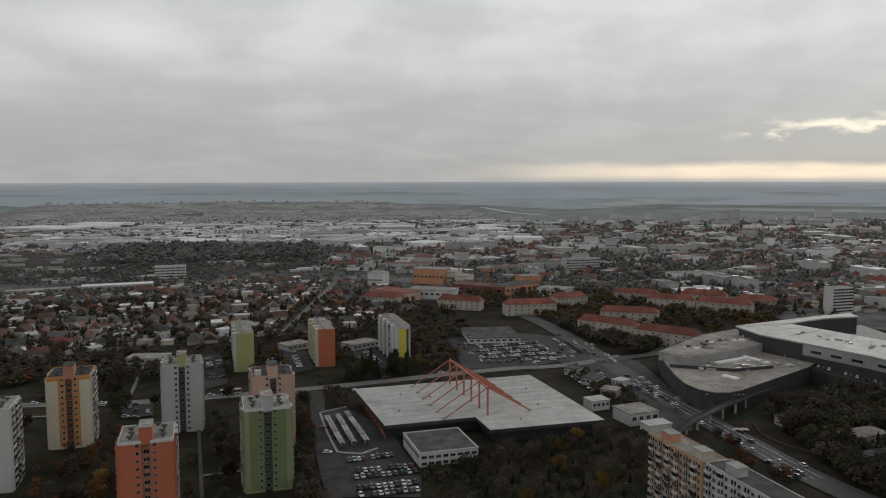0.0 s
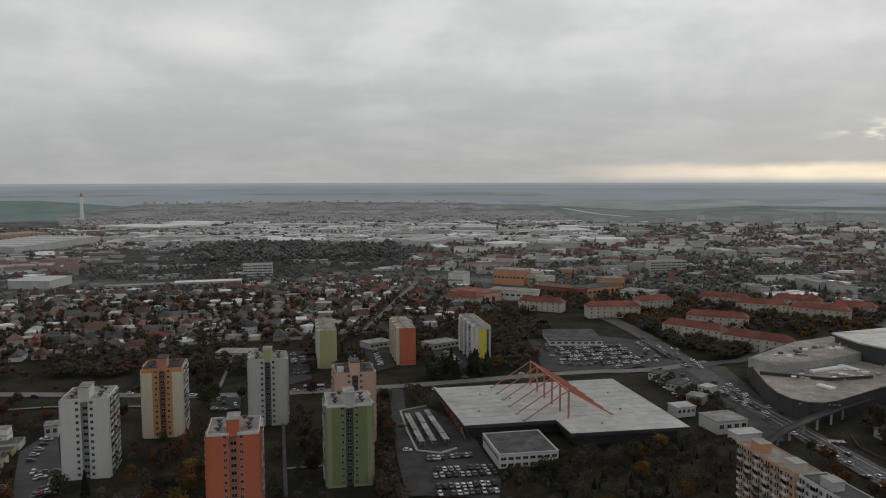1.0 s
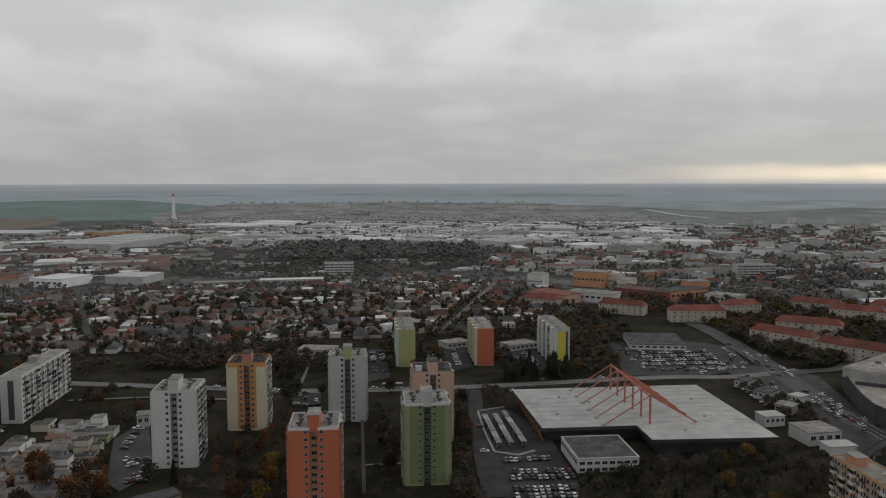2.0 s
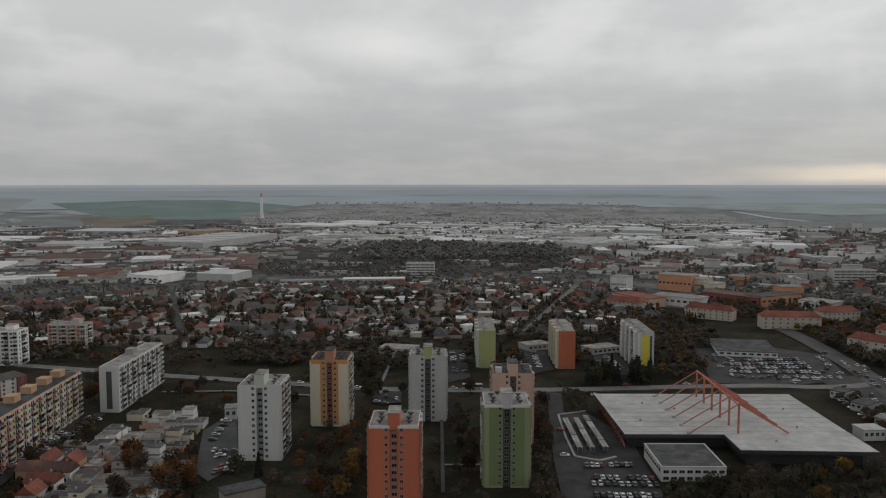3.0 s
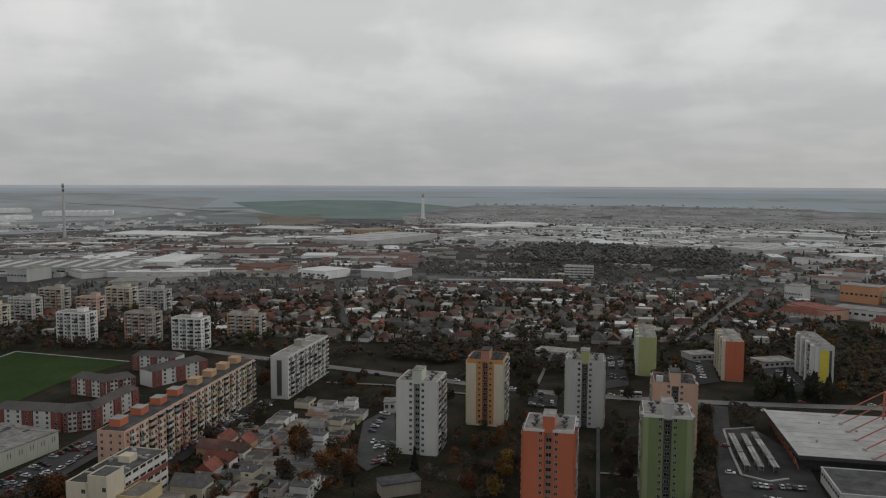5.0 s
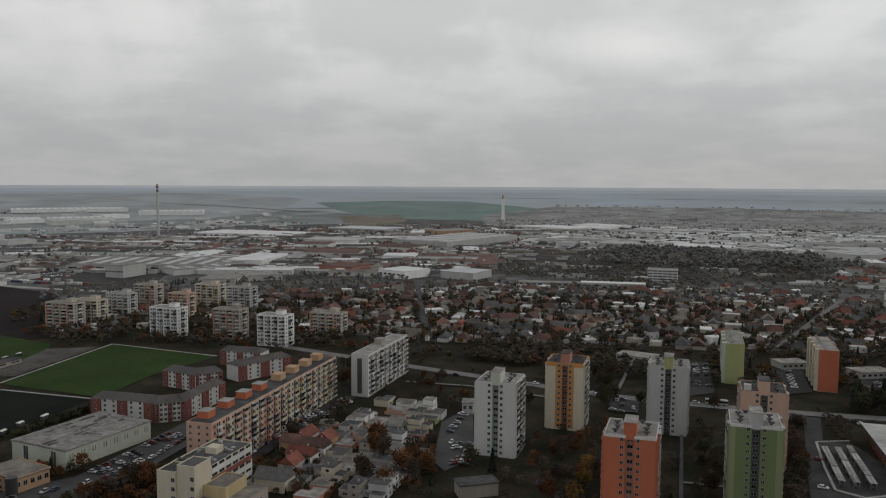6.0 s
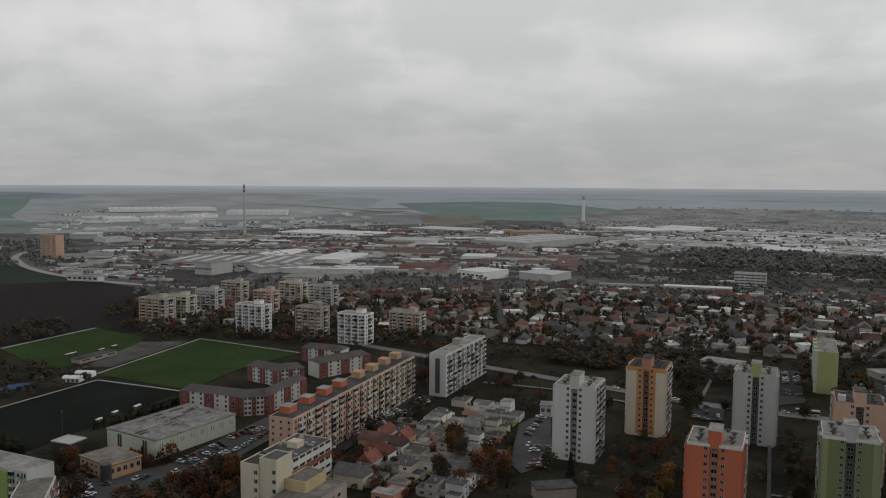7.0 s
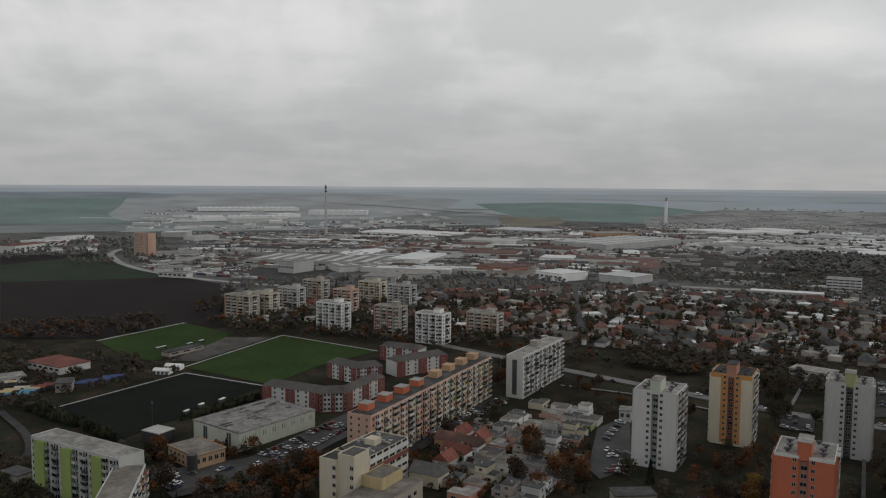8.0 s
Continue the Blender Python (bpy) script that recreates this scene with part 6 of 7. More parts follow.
for ring, count in YARDS:
    x0, x1, y0, y1 = min(p[0] for p in ring), max(p[0] for p in ring), min(p[1] for p in ring), max(p[1] for p in ring)
    made = tries = 0
    while made < count and tries < count * 40:
        tries += 1
        px, py = random.uniform(x0, x1), random.uniform(y0, y1)
        if not inside(px, py, ring) or not free(px, py, 6.0):
            continue
        made += 1
        a, long_ = radians(TURN + random.choice((0, 90))), random.random() < 0.3
        for k in range(random.randrange(6, 18)):
            qx, qy = px + math.cos(a) * k * (9.0 if long_ else 3.0), py + math.sin(a) * k * (9.0 if long_ else 3.0)
            if random.random() < 0.15 or not free(qx, qy, 3.0):
                continue
            m = pose(qx, qy, rise(math.hypot(qx, qy)), 0, 0, math.degrees(a) + (0 if long_ else 90))
            box = Geo().box(-3.8, 3.8, -1.3, 1.3, 0.3, 3.2) if long_ else Geo().box(-2.1, 2.1, -0.85, 0.85, 0.3, 0.95).box(-1.5, 0.9, -0.75, 0.75, 0.95, 1.5)
            tgt = random.choice(lots)[0]
            n = len(tgt.v)
            tgt.v += [tuple(m @ Vector(p)) for p in box.v]
            tgt.f += [tuple(n + q for q in f) for f in box.f]
            tgt.m += [0] * len(box.f)
for geo, mat in lots:
    tagged(new("far_vehicles", geo.mesh("far_vehicles", mat)), "rows of parked cars and trailers on works yards", "vehicles", "", "stuff")
# ---- trees ----
import itertools


def crown_mesh(name, seed, mat, high, wide, clumps, leaf, fir=False):
    """A crown of many small leaf clumps round a few limbs, with an uneven outline."""
    rnd = random.Random(seed)
    lobes = []
    for _ in range(7):
        a, r = rnd.uniform(0, 6.28), rnd.uniform(0.1, 0.55) * wide / 2
        lobes.append((r * math.cos(a), r * math.sin(a), high * rnd.uniform(0.42, 0.82), wide * rnd.uniform(0.2, 0.34)))
    q = Geo()
    for k in range(clumps):
        if fir:
            z = high * (0.12 + 0.86 * rnd.random() ** 1.2)
            rr = wide / 2 * (1 - z / high) * rnd.uniform(0.6, 1.08)
            a = rnd.uniform(0, 6.28)
            c = Vector((rr * math.cos(a), rr * math.sin(a), z))
        else:
            lx, ly, lz, lr = lobes[k % 7]
            d = Vector((rnd.gauss(0, 1), rnd.gauss(0, 1), rnd.gauss(0, 0.8))).normalized() * lr * rnd.uniform(0.55, 1.12)
            c = Vector((lx, ly, lz)) + d
        s = leaf * rnd.uniform(0.6, 1.3)
        e = Euler((rnd.uniform(-1.1, 1.1), rnd.uniform(-1.1, 1.1), rnd.uniform(0, 6.28)))
        n = len(q.v)
        q.v += [tuple(c + e.to_matrix() @ Vector(p)) for p in ((-s, -s * 0.7, 0), (s, -s * 0.5, 0), (s * 0.7, s, 0), (-s * 0.8, s * 0.6, 0), (0, 0, s * 0.8))]
        for f in ((0, 1, 4), (1, 2, 4), (2, 3, 4), (3, 0, 4), (3, 2, 1, 0)):
            q.f.append(tuple(n + i for i in f))
            q.m.append(0)
    return q.mesh(name, mat)


def trunk_mesh(seed, high):
    rnd = random.Random(seed)
    q = Geo().drum(0, 0, 0, high * 0.45, 0.22, 0.14, 7)
    for _ in range(5):
        a, t = rnd.uniform(0, 6.28), rnd.uniform(0.25, 0.45)
        q.beam((0, 0, high * t), (math.cos(a) * high * 0.2, math.sin(a) * high * 0.2, high * (t + 0.28)), 0.12)
    return q.mesh("trunk", BARK)


LABELS = ("dark green broadleaf tree on grass", "brown half-bare autumn tree on grass", "rust-orange autumn tree in full leaf", "golden-yellow autumn tree in full leaf", "bare grey-brown tree on grass", "dark green conifer standing on grass")
CROWNS = [[crown_mesh("crown", 100 + 10 * k + j, LEAFS[k], 10.0 if k != 5 else 12.0, 8.5 if k != 5 else 5.0, 430 if k != 4 else 300, 0.40 if k != 4 else 0.26, k == 5) for j in range(3)] for k in range(6)]
TRUNKS = [trunk_mesh(7 + j, 10.0) for j in range(3)]


def tree(x, y, kind, size, seed):
    t = thing("tree", x, y, 0, seed * 37 % 360, LABELS[kind], "tree", "trees of the estate")
    t.scale = (size, size, size * (0.9 + 0.02 * (seed % 11)))
    part("trunk", TRUNKS[seed % 3], None, t)
    part("crown", CROWNS[kind][seed % 3], None, t)
    return t


def plant(ring, count, mix, lo, hi, gap, seed, roads=True):
    """Scatter trees over a piece of the plan, off buildings and roads."""
    rnd = random.Random(seed)
    x0, x1, y0, y1 = min(p[0] for p in ring), max(p[0] for p in ring), min(p[1] for p in ring), max(p[1] for p in ring)
    made, tries = [], 0
    while len(made) < count and tries < count * 30:
        tries += 1
        px, py = rnd.uniform(x0, x1), rnd.uniform(y0, y1)
        if not inside(px, py, ring) or not free(px, py, gap, roads):
            continue
        made.append((px, py, rnd.choice(mix), rnd.uniform(lo, hi), rnd.randrange(1000)))
    return made


def grove(store, base, ring, count, mix, lo, hi, gap):
    store += plant(ring, count, mix, lo, hi, gap, len(store) + base)


G_, B_, R_, Y_, N_, F_ = range(6)
MIX = (G_, B_, B_, N_, G_, R_, N_)
single = []
grove(single, 3, [(-13, 359), (20, 351), (101, 384), (81, 299), (46, 287), (-5, 289)], 24, (G_, B_, N_, G_, B_, N_, Y_), 0.7, 1.2, 3)
grove(single, 3, [(165, 402), (214, 457), (254, 422), (185, 289), (167, 305)], 60, (G_, B_, N_, N_), 0.9, 1.4, 3)
grove(single, 3, [(125, 375), (137, 358), (143, 311), (129, 317)], 9, (R_, B_, R_), 0.5, 0.8, 2)
grove(single, 3, [(-162, 318), (-152, 359), (-117, 280), (-140, 270)], 14, (R_, Y_, B_, R_), 0.7, 1.0, 2)
grove(single, 3, [(-239, 283), (-201, 281), (-179, 258), (-203, 231)], 14, (R_, R_, B_), 0.9, 1.2, 1)
grove(single, 3, [(-351, 148), (-281, 193), (-257, 172), (-297, 128)], 16, (R_, R_, F_, B_), 0.8, 1.2, 2)
grove(single, 3, [(-314, 266), (-309, 303), (-262, 258), (-271, 237)], 12, (R_, B_, N_, B_), 0.8, 1.1, 1)
grove(single, 3, [(-82, 446), (-74, 458), (-57, 359), (-60, 318)], 12, (G_, B_, B_, R_), 0.7, 1.0, 1)
grove(single, 3, [(-137, 431), (-122, 450), (-81, 300), (-106, 340)], 10, (B_, G_, N_), 0.7, 1.0, 2)
grove(single, 3, [(-62, 504), (-15, 522), (-17, 487), (-59, 477)], 22, (F_, G_, F_), 1.0, 1.4, 1)
grove(single, 3, [(-222, 491), (-206, 497), (-160, 386), (-177, 391)], 8, (B_, N_, G_), 0.8, 1.1, 1)
grove(single, 3, [(-308, 404), (-255, 399), (-246, 374), (-279, 372)], 8, (R_, R_, B_), 0.5, 0.8, 1)
grove(single, 3, [(-368, 404), (-350, 399), (-290, 324), (-298, 324)], 6, (B_, R_, N_), 0.8, 1.1, 0.5)
for spot in ((-173.1, 405.5, 0, 1.25),(-173.7, 419.4, 0, 1.0),(-208.9, 383.3, 1, 0.8),(-181.4, 283.1, 0, 1.0),(-171.4, 283.1, 5, 0.9),(-153.3, 325.5, 2, 0.8),(-139.3, 309.5, 3, 0.8),(-194.8, 268.4, 2, 1.1),(-158.1, 419.5, 0, 1.0),(-159.7, 318.1, 2, 0.7)):
    single.append((*spot, len(single)))
for px, py, kind, size, seed in single:
    tree(px, py, kind, size, seed)

# woods, hedgerows and gardens farther off: many small crowns joined
def lump(q, c, s, rr):
    """A rough rounded clump of foliage: an uneven octahedron cut once at its waist."""
    n = len(q.v)
    q.v += [tuple(c + Vector((math.cos(1.0472 * i) * s * rr.uniform(0.8, 1.2), math.sin(1.0472 * i) * s * rr.uniform(0.8, 1.2), s * rr.uniform(-0.25, 0.25)))) for i in range(6)]
    q.v += [tuple(c + Vector((rr.uniform(-0.2, 0.2) * s, rr.uniform(-0.2, 0.2) * s, s * rr.uniform(0.7, 1.0)))), tuple(c - Vector((0, 0, s * 0.8)))]
    for i in range(6):
        q.f += [(n + i, n + (i + 1) % 6, n + 6), (n + (i + 1) % 6, n + i, n + 7)]


UNIT, FINE, CLOSE = [], [], []
for j in range(8):
    for store, lumps, leaves in ((UNIT, 5, 0), (FINE, 6, 22), (CLOSE, 4, 104)):
        q, rr = Geo(), random.Random(60 + j)
        for k in range(lumps):
            a, e = rr.uniform(0, 6.28), rr.uniform(-0.5, 1.4)
            lump(q, Vector((math.cos(a) * math.cos(e) * 0.3, math.sin(a) * math.cos(e) * 0.3, 0.56 + 0.3 * math.sin(e))), rr.uniform(0.15, 0.27) * (0.72 if leaves > 50 else 1.0), rr)
        for k in range(leaves):                  # loose sprays of leaves round the outline
            a, e = rr.uniform(0, 6.28), rr.uniform(-0.6, 1.5)
            out_ = rr.uniform(0.55, 1.05) if leaves > 50 else 1.0
            c, s_ = Vector((math.cos(a) * math.cos(e) * 0.5 * out_, math.sin(a) * math.cos(e) * 0.5 * out_, 0.56 + 0.46 * math.sin(e) * out_)), rr.uniform(0.045, 0.095)
            t3 = Euler((rr.uniform(-1.1, 1.1), rr.uniform(-1.1, 1.1), rr.uniform(0, 6.28))).to_matrix()
            n = len(q.v)
            q.v += [tuple(c + t3 @ Vector(p)) for p in ((-s_, -s_ * 0.7, 0), (s_, -s_ * 0.6, 0), (0.1 * s_, s_, 0), (0, 0, s_ * 0.9))]
            q.f += [(n, n + 1, n + 3), (n + 1, n + 2, n + 3), (n + 2, n, n + 3)]
        fir = Geo()
        for k in range(5):                       # tiers of a conifer
            z, rad = 0.14 + 0.17 * k, 0.5 - 0.085 * k
            n = len(fir.v)
            fir.v += [(math.cos(0.8976 * i) * rad * rr.uniform(0.75, 1.15), math.sin(0.8976 * i) * rad * rr.uniform(0.75, 1.15), z + rr.uniform(-0.03, 0.03)) for i in range(7)] + [(0, 0, z + 0.30)]
            fir.f += [(n + i, n + (i + 1) % 7, n + 7) for i in range(7)] + [tuple(n + i for i in reversed(range(7)))]
        store.append((q, fir))


def woods(trees, label):
    """Joined crowns, one object for each leaf colour."""
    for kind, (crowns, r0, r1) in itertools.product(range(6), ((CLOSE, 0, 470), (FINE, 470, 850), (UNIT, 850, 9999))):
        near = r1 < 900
        mine = [t for t in trees if t[2] == kind and r0 <= math.hypot(t[0], t[1]) < r1]
        if not mine:
            continue
        kinds = [(np.array(u[kind == 5].v), u[kind == 5].f) for u in crowns]
        vs, fs, n = [], [], 0
        for px, py, _, size, seed in mine:
            v, f = kinds[seed % 8]
            w, h = (7.5 * size, 8.0 * size) if kind != 5 else (4.2 * size, 9.5 * size)
            c, s = math.cos(seed), math.sin(seed)
            vs.append(np.stack([px + w * (v[:, 0] * c - v[:, 1] * s), py + w * (v[:, 0] * s + v[:, 1] * c), rise(math.hypot(px, py)) + h * v[:, 2] * 0.95 - 0.3], 1))
            fs += [tuple(i + n for i in face) for face in f]
            n += len(v)
        me = bpy.data.meshes.new("woods")
        me.from_pydata(np.concatenate(vs).tolist(), [], fs)
        me.polygons.foreach_set("use_smooth", [True] * len(me.polygons))
        # crowns beyond 850 m take the copies with haze in their colour
        me.materials.append(LEAFS[kind] if near else HAZYLEAFS[kind])
        tagged(new("woods", me), label, "trees", "", "stuff")


many = []
grove(many, 901, [(-13, 359), (23, 359), (106, 391), (78, 287), (-5, 287)], 420, (G_, G_, G_, B_, N_, F_), 0.2, 0.6, 1.5)
grove(many, 901, [(169, 412), (214, 457), (280, 444), (183, 286), (169, 299)], 560, (G_, N_, G_, F_, B_, G_), 0.6, 1.3, 1.5)
grove(many, 901, [(-188, 333), (-175, 417), (-114, 271), (-153, 253)], 60, (G_, B_, N_, R_), 0.3, 0.8, 1.5)
grove(many, 901, [(-134, 398), (-109, 421), (-74, 288), (-94, 279)], 36, (G_, N_, B_), 0.3, 0.8, 1.5)
grove(many, 901, [(-86, 458), (-74, 471), (-44, 290), (-57, 290)], 70, (B_, G_, N_, B_), 0.4, 0.9, 1)
grove(many, 901, [(-276, 341), (-255, 399), (-232, 358), (-242, 347)], 40, (B_, G_, N_), 0.2, 0.5, 1)
grove(many, 901, [(-304, 344), (-223, 434), (-253, 484), (-336, 440)], 26, (B_, N_, B_), 0.25, 0.6, 1.5)
grove(many, 901, [(-232, 424), (-178, 485), (-213, 579), (-248, 539)], 90, (G_, N_, B_), 0.4, 0.9, 1.5)
grove(many, 901, [(-308, 232), (-304, 344), (-218, 215), (-227, 205)], 110, (B_, N_, G_, R_), 0.3, 0.9, 1.0)
grove(many, 901, [(-383, 124), (-340, 160), (-295, 210), (-244, 168), (-307, 100)], 150, (B_, F_, G_, R_, N_), 0.4, 1.0, 1.0)
grove(many, 901, [(-380, 95), (-353, 114), (-307, 100), (-324, 81)], 110, (G_, N_, B_), 0.5, 1.0, 1.0)
grove(many, 901, [(-285, 257), (-244, 345), (-178, 253), (-224, 202)], 480, (G_, B_, F_, R_, G_), 0.18, 0.45, -1.0)
grove(many, 901, [(-72, 455), (-60, 460), (-46, 398), (-57, 394)], 30, (G_, N_, B_), 0.3, 0.6, 1.0)
grove(many, 901, [(84, 529), (116, 457), (118, 402), (100, 402), (79, 498)], 70, (G_, N_, B_), 0.3, 0.8, 1.0)
grove(many, 5, QUARTER, 3400, (G_, G_, B_, N_, N_, F_, B_, G_, N_, R_), 0.4, 1.05, 0.8)
grove(many, 5, [(-567, 343), (-326, 434), (-197, 501), (-234, 570), (-369, 492), (-668, 406)], 150, (B_, N_, N_, G_, N_, R_), 0.7, 1.1, 2)
grove(many, 5, [(-295, 455), (-123, 494), (-142, 571), (-331, 511)], 210, (G_, B_, N_, N_), 0.7, 1.1, 2)
grove(many, 5, [(-144, 487), (2, 541), (16, 777), (-173, 618)], 300, (G_, B_, N_, F_, G_, B_, N_, N_, Y_), 0.7, 1.1, 2)
grove(many, 5, [(-24, 606), (18, 678), (22, 530), (-16, 499)], 90, (G_, B_, N_, N_, B_, G_, Y_), 0.7, 1.1, 2)
grove(many, 5, [(95, 700), (130, 600), (190, 560), (215, 590), (150, 650), (140, 700)], 150, (G_, B_, N_, R_), 0.7, 1.1, 1.0)
grove(many, 5, [(60, 700), (160, 640), (300, 690), (330, 760), (200, 730), (110, 745)], 190, (G_, B_, N_, Y_), 0.7, 1.1, 1.0)
grove(many, 5, [(87, 678), (175, 605), (146, 529), (99, 627)], 130, (G_, B_, N_, G_), 0.7, 1.2, 2)
grove(many, 5, [(-2, 770), (263, 604), (354, 843), (11, 939)], 420, (G_, B_, N_, N_, R_, Y_), 0.7, 1.2, 2)
grove(many, 5, [(-631, 226), (-506, 368), (-388, 438), (-488, 550), (-606, 415), (-660, 298)], 220, (B_, N_, N_, G_, B_, G_, G_, N_, R_, N_), 0.6, 1.1, 2)
grove(many, 5, [(-668, 167), (-631, 226), (-652, 295), (-694, 313), (-747, 187)], 140, (N_, B_, N_, B_, N_, B_, N_, R_), 0.6, 1.0, 2)
grove(many, 5, [(-635, 159), (-514, 240), (-481, 229), (-452, 129), (-464, 116)], 110, (B_, N_, G_, N_), 0.5, 0.9, 2)
grove(many, 5, [(-383, 176), (-390, 186), (-402, 236), (-393, 240)], 130, (F_, G_, F_, G_), 0.28, 0.5, 0.3)
grove(many, 5, [(-464, 125), (-482, 132), (-385, 149), (-373, 143)], 420, (F_, G_, F_), 0.4, 0.62, 0.3)
grove(many, 5, [(-684, 325), (-417, 544), (-691, 898), (-883, 471)], 460, (G_, B_, N_, N_, F_, B_, N_, Y_, R_), 0.7, 1.2, 2)
grove(many, 5, [(-691, 898), (-304, 900), (-230, 1010), (-700, 1080), (-760, 988)], 260, (G_, N_, B_, Y_, N_), 0.7, 1.2, 3)
grove(many, 5, sector(940, 1180, -12, 26), 330, (N_, B_, G_, G_, Y_), 0.8, 1.3, 2)
grove(many, 5, WOODLAND, 620, (N_, B_, N_, B_, N_, G_), 1.1, 2.1, 2)
grove(many, 5, sector(1120, 1560, 7, 26), 260, (N_, B_, N_, G_), 0.8, 1.7, 2)
grove(many, 5, CENTRE, 3100, (N_, B_, G_, N_, G_, N_, B_, F_, Y_), 0.7, 1.5, 1.0)
grove(many, 5, sector(850, 1180, -21, -11), 300, (G_, B_, N_, F_, G_), 1.0, 1.7, 1.0)
grove(many, 5, sector(760, 1250, -28, 0), 900, (N_, B_, G_, N_, G_, F_, B_, Y_), 0.8, 1.5, 2.0)
grove(many, 5, INDUSTRY, 700, (N_, B_, G_, N_, G_), 0.7, 1.3, 2.0)
grove(many, 5, WORKSIDE, 620, (N_, B_, G_, N_, F_, B_, R_), 0.7, 1.3, 3)
grove(many, 5, sector(1370, 1800, 66, 82), 620, (N_, B_, G_, N_, F_), 0.6, 1.3, 3)
grove(many, 5, sector(1250, 1500, 60, 72), 160, (N_, B_, G_, N_, R_), 0.6, 1.2, 3)
grove(many, 5, sector(2200, 2600, -2, 31), 420, (N_, N_, B_), 0.5, 0.9, 2)
woods(many, "dense autumn trees and garden shrubs between the houses")

# ---- cars ----


def car_meshes():
    body = Geo()
    prof = [(-2.1, 0.35), (2.1, 0.35), (2.15, 0.75), (1.2, 0.92), (-1.9, 0.95), (-2.15, 0.75)]
    n = len(prof)
    for y in (-0.85, 0.85):
        body.v += [(x, y, z) for x, z in prof]
    body.f += [tuple(reversed(range(n)))[::-1], tuple(range(2 * n - 1, n - 1, -1))]
    body.f += [(i, n + i, n + (i + 1) % n, (i + 1) % n) for i in range(n)]
    body.m = [0] * len(body.f)
    cabin = Geo()
    cabin.v += [(-1.75, -0.78, 0.93), (1.0, -0.78, 0.9), (1.0, 0.78, 0.9), (-1.75, 0.78, 0.93), (-1.35, -0.62, 1.42), (0.3, -0.62, 1.45), (0.3, 0.62, 1.45), (-1.35, 0.62, 1.42)]
    cabin.f += [(0, 1, 5, 4), (1, 2, 6, 5), (2, 3, 7, 6), (3, 0, 4, 7)]
    cabin.m += [0] * 4
    top = Geo().box(-1.37, 0.32, -0.63, 0.63, 1.42, 1.48)
    wheel = Geo()
    k = 8
    for y in (-0.11, 0.11):
        wheel.v += [(0.32 * math.cos(6.2832 * i / k), y, 0.32 * math.sin(6.2832 * i / k)) for i in range(k)]
    wheel.f += [tuple(range(k)), tuple(reversed(range(k, 2 * k)))] + [(i, k + i, k + (i + 1) % k, (i + 1) % k) for i in range(k)]
    wheel.m = [0] * len(wheel.f)
    return body, cabin, top, wheel


cb, cc, ct, cw = car_meshes()
n = len(cb.v)
cb.v += ct.v
cb.f += [tuple(n + i for i in f) for f in ct.f]
cb.m += ct.m
CAR_BODY = [cb.mesh("body", m) for m in CARS]
CAR_CABIN, CAR_WHEEL = cc.mesh("cabin_glass", CARGLASS), cw.mesh("wheel", TYRE)
FARCARS = {}
NAMES = ("white", "silver", "black", "grey", "dark blue", "red")


def car(x, y, turn, k, z=0.55, where="parked on asphalt"):
    if math.hypot(x, y) > 425 and z < 5:          # too small to tell apart singly
        m = pose(x, y, z, 0, 0, turn)
        join(FARCARS, cb, CARS[k], m)
        join(FARCARS, cc, CARGLASS, m)
        return
    t = thing("car", x, y, z, turn, "%s hatchback %s" % (NAMES[k], where), "car", "cars")
    part("body", CAR_BODY[k], None, t)
    part("cabin_glass", CAR_CABIN, None, t)
    if math.hypot(x, y) > 335:          # wheels of far cars are out of sight
        return
    for wx in (-1.35, 1.35):
        for wy in (-0.8, 0.8):
            part("wheel", CAR_WHEEL, None, t, "", (wx, wy, 0.32))


def row(a, b, count, turn, seed, skip=0.15):
    rnd = random.Random(seed)
    for i in range(count):
        if rnd.random() < skip:
            continue
        q = i / max(1, count - 1)
        car(a[0] + (b[0] - a[0]) * q + rnd.uniform(-0.2, 0.2), a[1] + (b[1] - a[1]) * q, turn + rnd.choice((0, 180)) + rnd.uniform(-3, 3), rnd.choice((0, 0, 0, 1, 1, 1, 2, 2, 3, 3, 4, 5)))


# rows beside the market
for k, (a, b) in enumerate((((-41.9, 338.5), (-23.7, 345.6)), ((-39.3, 325.2), (-13.9, 331.6)), ((-36.7, 318.8), (-12.0, 325.1)), ((-34.0, 306.9), (-11.6, 313.3)), ((-32.4, 300.1), (-10.6, 305.7)))):
    row(a, b, 10, TURN + 90, k)
# crowded car park by the shop
for k, (a, b) in enumerate((((25.4, 570.9), (71.5, 588.4)), ((27.0, 559.5), (74.2, 576.4)), ((30.5, 548.6), (76.1, 564.8)), ((31.9, 538.1), (77.2, 551.9)))):
    row(a, b, 18, TURN + 90, 20 + k, 0.1)
